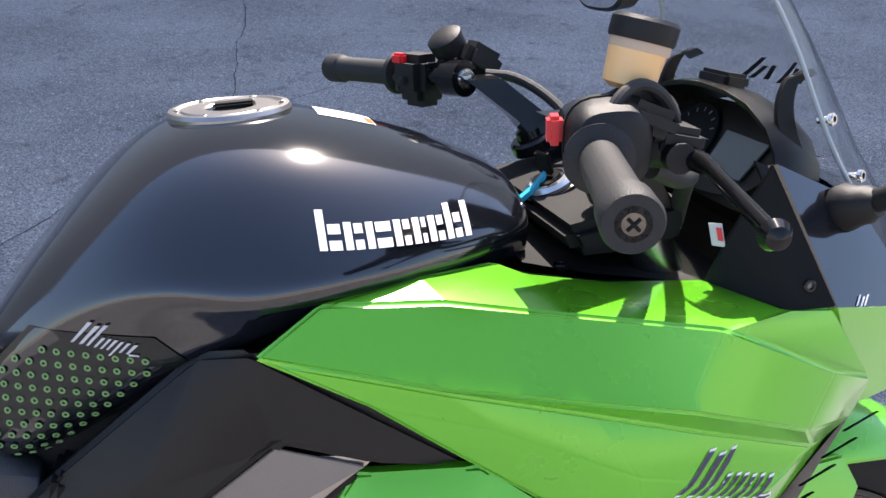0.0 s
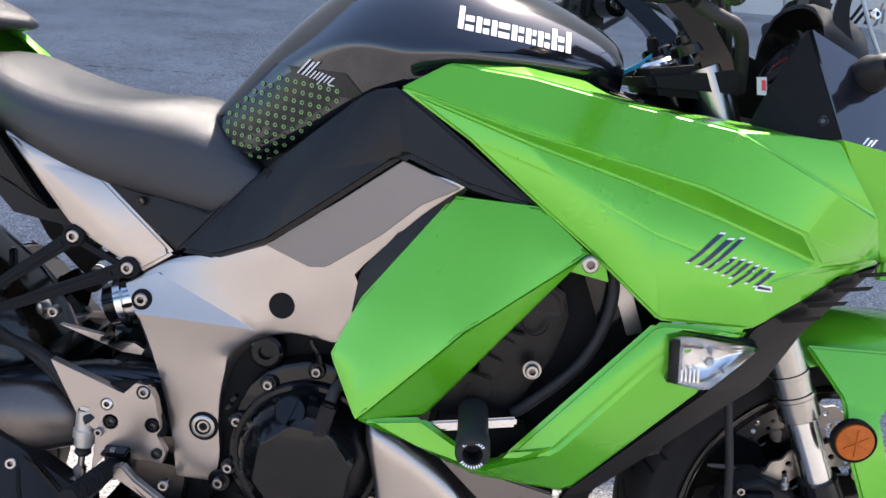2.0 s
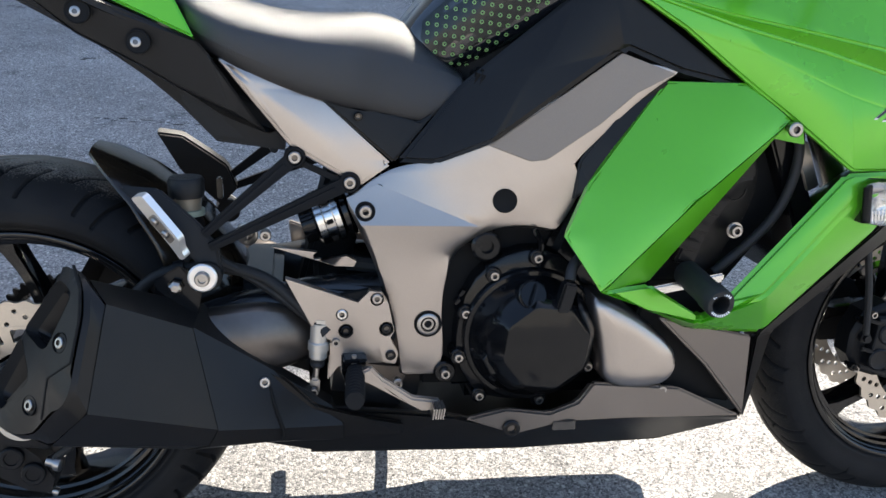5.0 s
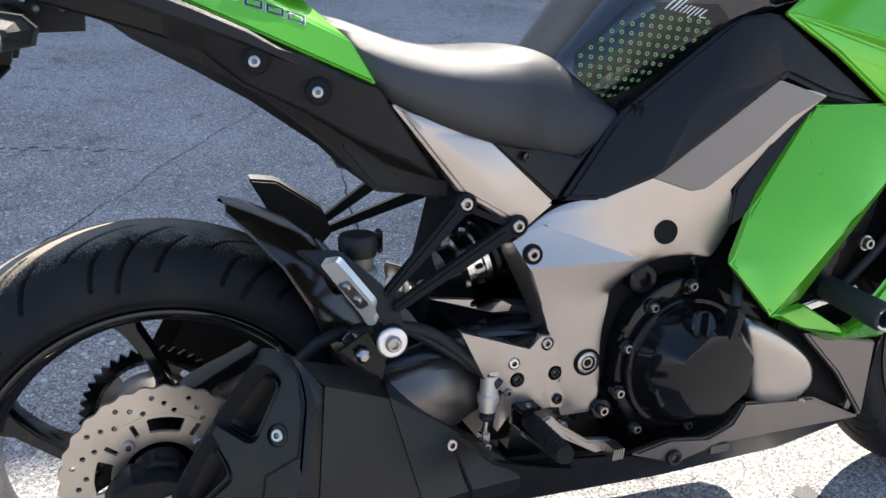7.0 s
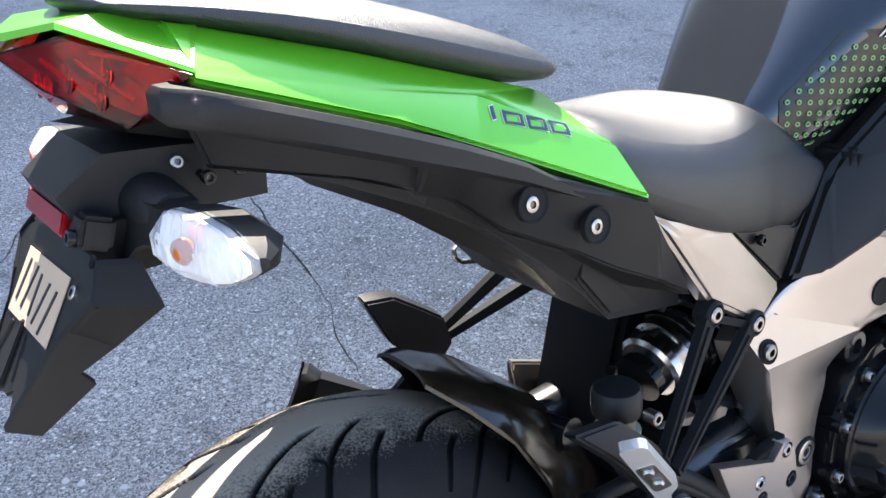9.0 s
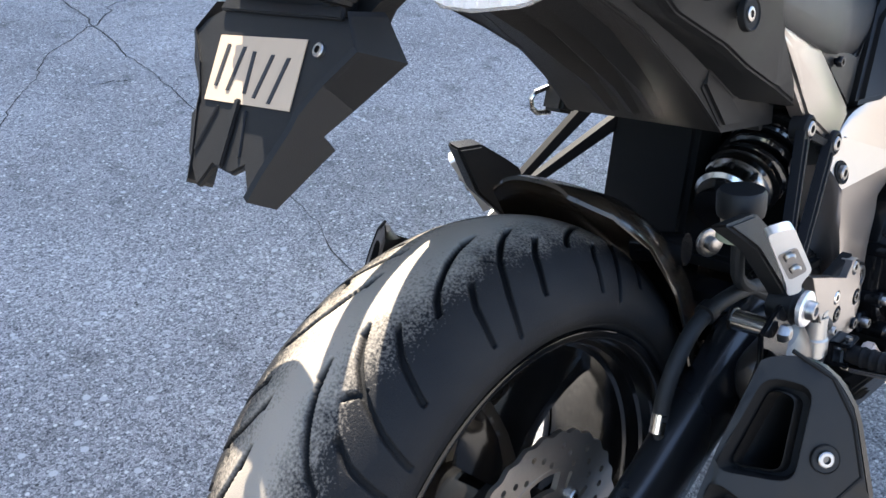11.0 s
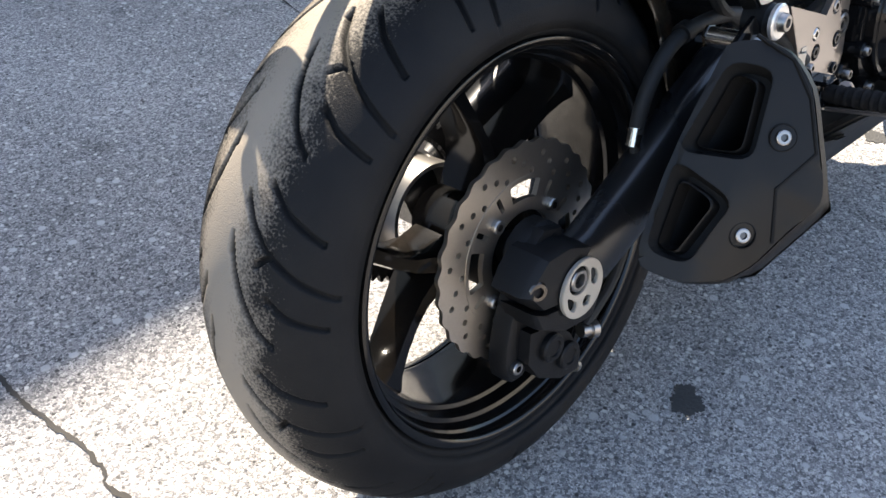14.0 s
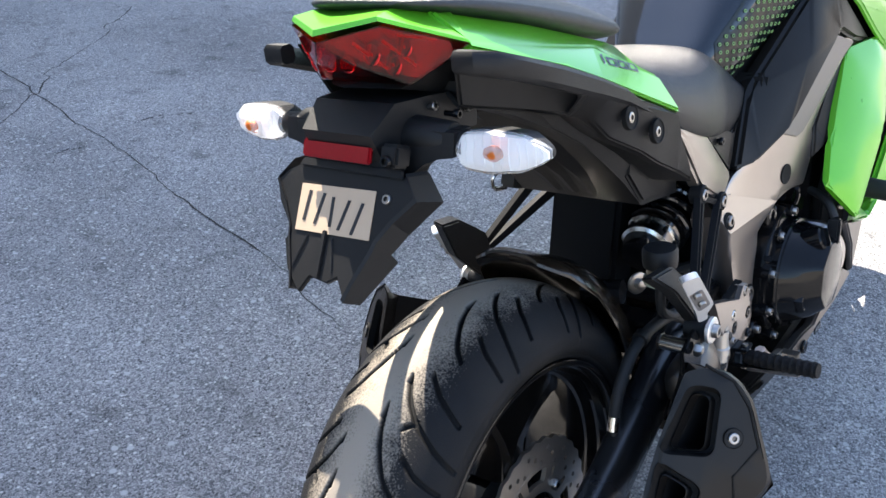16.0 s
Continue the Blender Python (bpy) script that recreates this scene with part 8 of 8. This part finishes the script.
part("label_mark", loft([[(1.2182, -0.1587, 0.9137), (1.2216, -0.1621, 0.9139), (1.2230, -0.1652, 0.9018), (1.2195, -0.1617, 0.9021)], [(1.2175, -0.1594, 0.9138), (1.2209, -0.1628, 0.9140), (1.2223, -0.1659, 0.9019), (1.2188, -0.1624, 0.9022)]]), RED, warning)
part("master_hose", tube([(1.118, -0.215, 0.990), (1.150, -0.205, 0.975), (1.175, -0.180, 0.972), (1.195, -0.14, 0.955), (1.21, -0.10, 0.90)], 0.0085, 12), GRIP, bike, "thick black brake hose")
part("clutch_cable", tube([(1.105, 0.155, 1.018), (1.14, 0.14, 1.015), (1.175, 0.09, 0.985), (1.19, 0.03, 0.93)], 0.006, 10), GRIP, bike)
# gauges
gauge = part("instrument_panel", loft([[Vector((1.318, 0, 0.945)) + Vector((-0.82, 0, 0.57)) * dd + Vector((0, 1, 0)) * (0.115 * k * math.copysign(abs(math.cos(a)) ** 0.75, math.cos(a))) + Vector((0.57, 0, 0.82)) * (0.052 * k * math.copysign(abs(math.sin(a)) ** 0.75, math.sin(a))) for a in (2 * math.pi * q / 36 for q in range(36))] for dd, k in ((-0.05, 0.9), (0.0, 1.0), (0.012, 0.98), (0.012, 0.93), (0.006, 0.91))]), SATIN, bike, "dark instrument cluster")


def on_gauge(a, b, d):
    p = Vector((1.318, 0, 0.945)) + Vector((-0.82, 0, 0.57)) * (0.008 + d) + Vector((0, 1, 0)) * a + Vector((0.57, 0, 0.82)) * b
    return tuple(p)


n_g = (-0.82, 0, 0.57)
part("dial", lathe([(0, 0.043), (0.003, 0.043), (0.004, 0.041), (0.002, 0.039), (0.002, 0.0002)], on_gauge(0.045, 0.0, 0), n_g, 36), CAVITY, gauge, "round tachometer dial")
for k in range(13):
    a = radians(225 - 22 * k)
    part("tick", tube([on_gauge(0.045 - 0.032 * math.cos(a), 0.032 * math.sin(a), 0.0028), on_gauge(0.045 - 0.037 * math.cos(a), 0.037 * math.sin(a), 0.0028)], 0.0007, 5, 0), DIM, gauge)
part("needle", tube([on_gauge(0.045, 0, 0.004), on_gauge(0.070, -0.020, 0.004)], 0.0009, 6, 0), RED, gauge)
lcd = [on_gauge(a, b, 0.002) for a, b in ((-0.010, 0.020), (-0.085, 0.018), (-0.075, -0.026), (-0.010, -0.028))]
lcd2 = [on_gauge(a, b, 0.0) for a, b in ((-0.010, 0.020), (-0.085, 0.018), (-0.075, -0.026), (-0.010, -0.028))]
part("display", loft([lcd2, lcd]), LCD, gauge, "grey liquid crystal display")
hood_arc = [(-0.138, 0.940), (-0.132, 0.968), (-0.115, 0.990), (-0.08, 1.008), (-0.04, 1.016), (0.0, 1.018), (0.04, 1.016), (0.08, 1.008), (0.115, 0.990), (0.132, 0.968), (0.138, 0.940)]
part("gauge_hood", loft([[(1.292 + dx, y * k, z - dz) for y, z in hood_arc] + [(1.294 + dx, y * k * 0.975, z - dz - 0.005) for y, z in reversed(hood_arc)] for dx, dz, k in ((0.0, 0.0, 1.0), (0.012, -0.001, 1.0), (0.040, 0.006, 0.97), (0.060, 0.018, 0.92))]), SATIN, bike, "black gauge hood")
part("hood_sensor", box((1.318, 0.0, 1.020), (0.03, 0.055, 0.016), (0, 10, 0), 0.004), SATIN, bike)
for s in (-1, 1):
    stay = smooth_path([(1.330, s * 0.125, 0.945), (1.314, s * 0.118, 0.980), (1.313, s * 0.108, 1.010), (1.322, s * 0.104, 1.034), (1.336, s * 0.100, 1.040), (1.344, s * 0.098, 1.032)], 2)
    part("screen_stay", loft([[p + Vector((a * 0.0085, b * 0.003, 0.3 * a * 0.0085)) for a, b in ((-1, -1), (1, -1), (1, 1), (-1, 1))] for p in stay]), SATIN, bike, "black windscreen stay")
part("dash_back", loft([[(1.335, -0.13, 0.915), (1.335, 0.13, 0.915), (1.36, 0.19, 0.85), (1.36, -0.19, 0.85)], [(1.40, -0.12, 0.895), (1.40, 0.12, 0.895), (1.43, 0.17, 0.84), (1.43, -0.17, 0.84)]]), SATIN, bike)
part("warning_label", box((1.2575, -0.1915, 0.890), (0.014, 0.0015, 0.024), (0, 0, 35), 0), WHITE, bike)
part("label_bar", box((1.2567, -0.193, 0.890), (0.010, 0.0012, 0.016), (0, 0, 35), 0), RED, bike)


# windscreen
def screen():
    edge = [Vector(p) for p in ((1.353, 0.172, 0.934), (1.338, 0.155, 0.972), (1.326, 0.140, 1.012), (1.318, 0.130, 1.042), (1.310, 0.119, 1.070), (1.297, 0.106, 1.104), (1.282, 0.088, 1.140), (1.272, 0.055, 1.160))]
    rings = []
    for n, e in enumerate(edge):
        k = n / (len(edge) - 1)
        cx, cz = e.x + 0.125 - 0.075 * k, e.z - 0.018 + 0.020 * k
        line = []
        for q in range(17):
            a = -1 + q / 8
            w = 1 - abs(a) ** 2.2
            line.append(Vector((e.x + (cx - e.x) * w, e.y * a, e.z + (cz - e.z) * w)))
        rings.append(line + [p + Vector((-0.0022, 0, -0.0010)) for p in reversed(line)])
    return part("windscreen", loft(rings), CLEAR, bike, "clear curved windscreen")


ws = screen()
for s in (-1, 1):
    for x, y, z in ((1.352, 0.166, 0.950), (1.332, 0.143, 1.000)):
        bolt(ws, (x + 0.008, s * y, z), 0.006, (0.5, s, 0.2), CHROME, 0.004)
screen_edge = [(1.353, 0.172, 0.934), (1.338, 0.155, 0.972), (1.326, 0.140, 1.012), (1.318, 0.130, 1.042), (1.310, 0.119, 1.070), (1.297, 0.106, 1.104), (1.282, 0.088, 1.140), (1.272, 0.055, 1.160), (1.272, 0.0, 1.168)]
for s in (-1, 1):
    # added rim tube, its pale colour stands for light caught in the edge
    part("screen_edge", tube([(x, s * y, z) for x, y, z in screen_edge], 0.0022, 8, 1), EDGE, ws, "screen edge, pale with caught light put into its colour")
bpy.context.view_layer.update()
screen_eval = ws.evaluated_get(bpy.context.evaluated_depsgraph_get())
for k, (a, h, lean) in enumerate(((0.085, 0.030, 1.3), (0.070, 0.016, 1.4), (0.055, 0.018, 1.0), (0.042, 0.028, 1.4), (0.026, 0.018, 1.2), (0.012, 0.018, 1.5))):
    bm = bmesh.new()
    rows = []
    for i in range(5):
        z = 1.012 + h * (i / 4 - 0.3)
        row = []
        for y in (a - 0.003, a + 0.003):
            hit, p, n, _ = screen_eval.ray_cast((0.9, y - lean * h * (i / 4), z), (1, 0, 0))
            row.append(bm.verts.new(p + n * 0.0006))
        rows.append(row)
    for r0, r1 in zip(rows, rows[1:]):
        bm.faces.new((r0[0], r0[1], r1[1], r1[0]))
    part("screen_stroke", bm, INK, ws)

# key with a teal tag
key = part("ignition_key", box((1.114, -0.004, 0.948), (0.006, 0.022, 0.028), (0, -20, 20), 0.003), CAVITY, None)
key.matrix_world = LEAN
tagged(key, "ignition key with a teal plastic tag hanging from the lock", "key")
part("key_tag", loft([[(x, y - 0.004, z - 0.003), (x, y + 0.004, z - 0.003), (x, y + 0.004, z + 0.003), (x, y - 0.004, z + 0.003)] for x, y, z in ((1.114, -0.006, 0.936), (1.098, -0.010, 0.922), (1.074, -0.016, 0.908))]), TEAL, key, "teal plastic tag")

# side stand
stand = part("side_stand", tube([(0.60, 0.12, 0.28), (0.57, 0.17, 0.15), (0.535, 0.215, 0.045)], 0.011, 12), DARKMETAL, bike, "black side stand")
part("stand_foot", box((0.53, 0.225, 0.040), (0.07, 0.035, 0.010), (10.5, 0, 0), 0.003), DARKMETAL, stand)


# ---- markings ----
def decal(name, polys, target, mat, parent, lift=0.0007, label="", from_y=-1.0):
    """Flat marks laid on a curved surface, seen along y."""
    dg = bpy.context.evaluated_depsgraph_get()
    ev = target.evaluated_get(dg)
    bm = bmesh.new()
    for poly in polys:
        bm.faces.new([bm.verts.new((x, 0, z)) for x, z in poly])
    bmesh.ops.triangulate(bm, faces=bm.faces)
    for _ in range(2):
        bmesh.ops.subdivide_edges(bm, edges=[e for e in bm.edges if e.calc_length() > 0.005], cuts=1, use_grid_fill=True)
    bmesh.ops.triangulate(bm, faces=bm.faces)
    lost = []
    for v in bm.verts:
        hit, p, n, _ = ev.ray_cast((v.co.x, from_y, v.co.z), (0, -math.copysign(1, from_y), 0))
        if hit:
            v.co = p + n * lift
        else:
            lost.append(v)
    bmesh.ops.delete(bm, geom=lost, context="VERTS")
    return part(name, bm, mat, parent, label)


def slant(x, z, w, h, lean, dx=1.0, dz=0.0):
    """A leaning block on a line that runs (dx, dz)."""
    return [(x, z), (x + w * dx, z + w * dz), (x + w * dx + lean * h, z + w * dz + h), (x + lean * h, z + h)]


bpy.context.view_layer.update()
# tank lettering as plain blocks
blocks, x = [], 0.858
for w, h in ((0.021, 0.027), (0.018, 0.0185), (0.024, 0.018), (0.017, 0.018), (0.015, 0.018), (0.017, 0.018), (0.018, 0.025), (0.008, 0.025)):
    z = 0.9400 - 0.115 * (x - 0.858)
    blocks.append(slant(x, z, 0.0062, h, 0.0, 1.0, -0.115))
    if w > 0.01:
        blocks.append(slant(x + 0.0082, z - 0.0009, w - 0.0110, 0.0065, 0.0, 1.0, -0.115))
        blocks.append(slant(x + 0.0082, z + 0.0100, w - 0.0110, 0.0065, 0.0, 1.0, -0.115))
    x += w
decal("tank_lettering", blocks, tank, WHITE, tank, 0.0008, "row of white lettering blocks")


def scribble(x, z, size, dx, dz):
    """A brushed word as a row of thin leaning strokes and a tail."""
    out = []
    for off, w, h, drop in ((0.00, 0.075, 0.86, 0.0), (0.13, 0.085, 0.80, 0.0), (0.24, 0.070, 0.90, 0.0), (0.36, 0.060, 0.42, 0.0), (0.46, 0.055, 0.44, 0.0), (0.55, 0.060, 0.44, 0.0), (0.65, 0.055, 0.62, 0.20), (0.75, 0.060, 0.42, 0.0), (0.86, 0.070, 0.40, 0.0)):
        out.append([(x + size * (off + u + 0.40 * (v * h - drop)) * dx, z + size * off * dz + size * 0.42 * (v * h - drop)) for u, v in ((0, 0), (w * 0.7, 0.0), (w, 1.0), (0.0, 1.0))])
    out.append([(x + size * 0.90 * dx, z + size * (0.90 * dz - 0.03)), (x + size * 1.08 * dx, z + size * (1.08 * dz + 0.00)), (x + size * 1.06 * dx, z + size * (1.06 * dz + 0.025)), (x + size * 0.91 * dx, z + size * (0.91 * dz + 0.01))])
    return out


def grown(polys, r):
    out = []
    for p in polys:
        cx, cz = sum(a for a, _ in p) / len(p), sum(b for _, b in p) / len(p)
        out.append([(a + math.copysign(r, a - cx), b + math.copysign(r, b - cz)) for a, b in p])
    return out


decal("tank_script", scribble(0.664, 0.872, 0.050, 0.95, -0.22), tank, GREY_DECAL, tank, 0.0024, "grey brushed script shape")
right_fairing = [o for o in bike.children if o.name.startswith("upper_fairing")][0]
word = scribble(1.140, 0.707, 0.092, 1.0, -0.25)
decal("fairing_script_edge", grown(word, 0.0022), right_fairing, WHITE, right_fairing, 0.0006, "white edge of the script shape")
for stroke in word:
    decal("script_stroke", [stroke], right_fairing, NAVY, right_fairing, 0.0010, "navy brushed stroke")
right_nose = [o for o in bike.children if o.name.startswith("nose_cowl")][0]
decal("nose_script", scribble(1.308, 0.846, 0.040, 0.95, -0.22), right_nose, WHITE, right_nose, 0.0008)
# model number on the tail: outlined digits
right_tail = [o for o in bike.children if o.name.startswith("tail_panel")][0]
for k in range(4):
    x0, z0 = 0.108 + 0.0225 * k, 0.8880 - 0.0078 * k
    if k == 0:
        digit = [slant(x0 + 0.012, z0 - 0.004, 0.004, 0.009, 0.2)]
    else:
        out = slant(x0, z0, 0.0190, 0.0085, 0.2, 1, -0.35)
        mx, mz = sum(p[0] for p in out) / 4, sum(p[1] for p in out) / 4
        inn = [(mx + (x - mx) * 0.68, mz + (z - mz) * 0.55) for x, z in out]
        digit = [[out[i], out[(i + 1) % 4], inn[(i + 1) % 4], inn[i]] for i in range(4)]
    decal("digit_edge", grown(digit, 0.0005), right_tail, WHITE, right_tail, 0.0005)
    decal("digit", digit, right_tail, NAVY, right_tail, 0.0009, "navy digit of the 1000 model number")

# knee pad with rows of raised rings
pad_outline = [(0.632, 0.881), (0.728, 0.877), (0.753, 0.852), (0.745, 0.840), (0.612, 0.745), (0.600, 0.746), (0.560, 0.792), (0.563, 0.815)]
pad = decal("knee_pad", [pad_outline], tank, PADMAT, tank, 0.0012, "dark clear knee pad with rows of green rings")
pad.parent = bike
ring_mesh = None


def inside(p, poly):
    odd = False
    for (x1, z1), (x2, z2) in zip(poly, poly[1:] + poly[:1]):
        if (z1 > p[1]) != (z2 > p[1]) and p[0] < (x2 - x1) * (p[1] - z1) / (z2 - z1) + x1:
            odd = not odd
    return odd


dots_area = [(0.632, 0.867), (0.725, 0.861), (0.733, 0.847), (0.613, 0.750), (0.600, 0.752), (0.564, 0.793), (0.568, 0.813)]
dg = bpy.context.evaluated_depsgraph_get()
tank_eval = tank.evaluated_get(dg)
for i in range(-14, 15):
    for j in range(-2, 14):
        px, pz = 0.640 + 0.0112 * i - 0.0118 * j + 0.0056 * (j % 2) * 0, 0.8635 - 0.0012 * i - 0.0105 * j
        if not inside((px, pz), dots_area):
            continue
        hit, p, n, _ = tank_eval.ray_cast((px, -1, pz), (0, 1, 0))
        if not hit:
            continue
        if ring_mesh is None:
            d = part("ring", lathe([(0, 0.0030), (0.0009, 0.0029), (0.0009, 0.0017), (0.0003, 0.0014), (0.0003, 0.0001)], (0, 0, 0), (0, 0, 1), 12), RINGMAT, pad)
            ring_mesh = d.data
            ring_mesh.materials.append(PADMAT)
            for f in ring_mesh.polygons:
                if math.hypot(f.center.x, f.center.y) < 0.0014:
                    f.material_index = 1
        else:
            d = new("ring", ring_mesh)
            d.parent = pad
        d.matrix_local = Matrix.Translation(p + n * 0.0012) @ n.to_track_quat("Z", "Y").to_matrix().to_4x4()
# caution labels on top of the tank
def top_decal(name, poly, mat, lift):
    bm = bmesh.new()
    bm.faces.new([bm.verts.new((x, y, 0)) for x, y in poly])
    bmesh.ops.subdivide_edges(bm, edges=bm.edges, cuts=3, use_grid_fill=True)
    for v in bm.verts:
        hit, p, n, _ = tank_eval.ray_cast((v.co.x, v.co.y, 2.0), (0, 0, -1))
        if hit:
            v.co = p + n * lift
    return part(name, bm, mat, tank)


top_decal("caution_label", [(0.885, -0.022), (0.938, -0.022), (0.938, 0.022), (0.885, 0.022)], WHITE, 0.0006)
top_decal("caution_patch", [(0.930, -0.020), (0.937, -0.020), (0.937, 0.004), (0.930, 0.004)], AMBER, 0.0010)
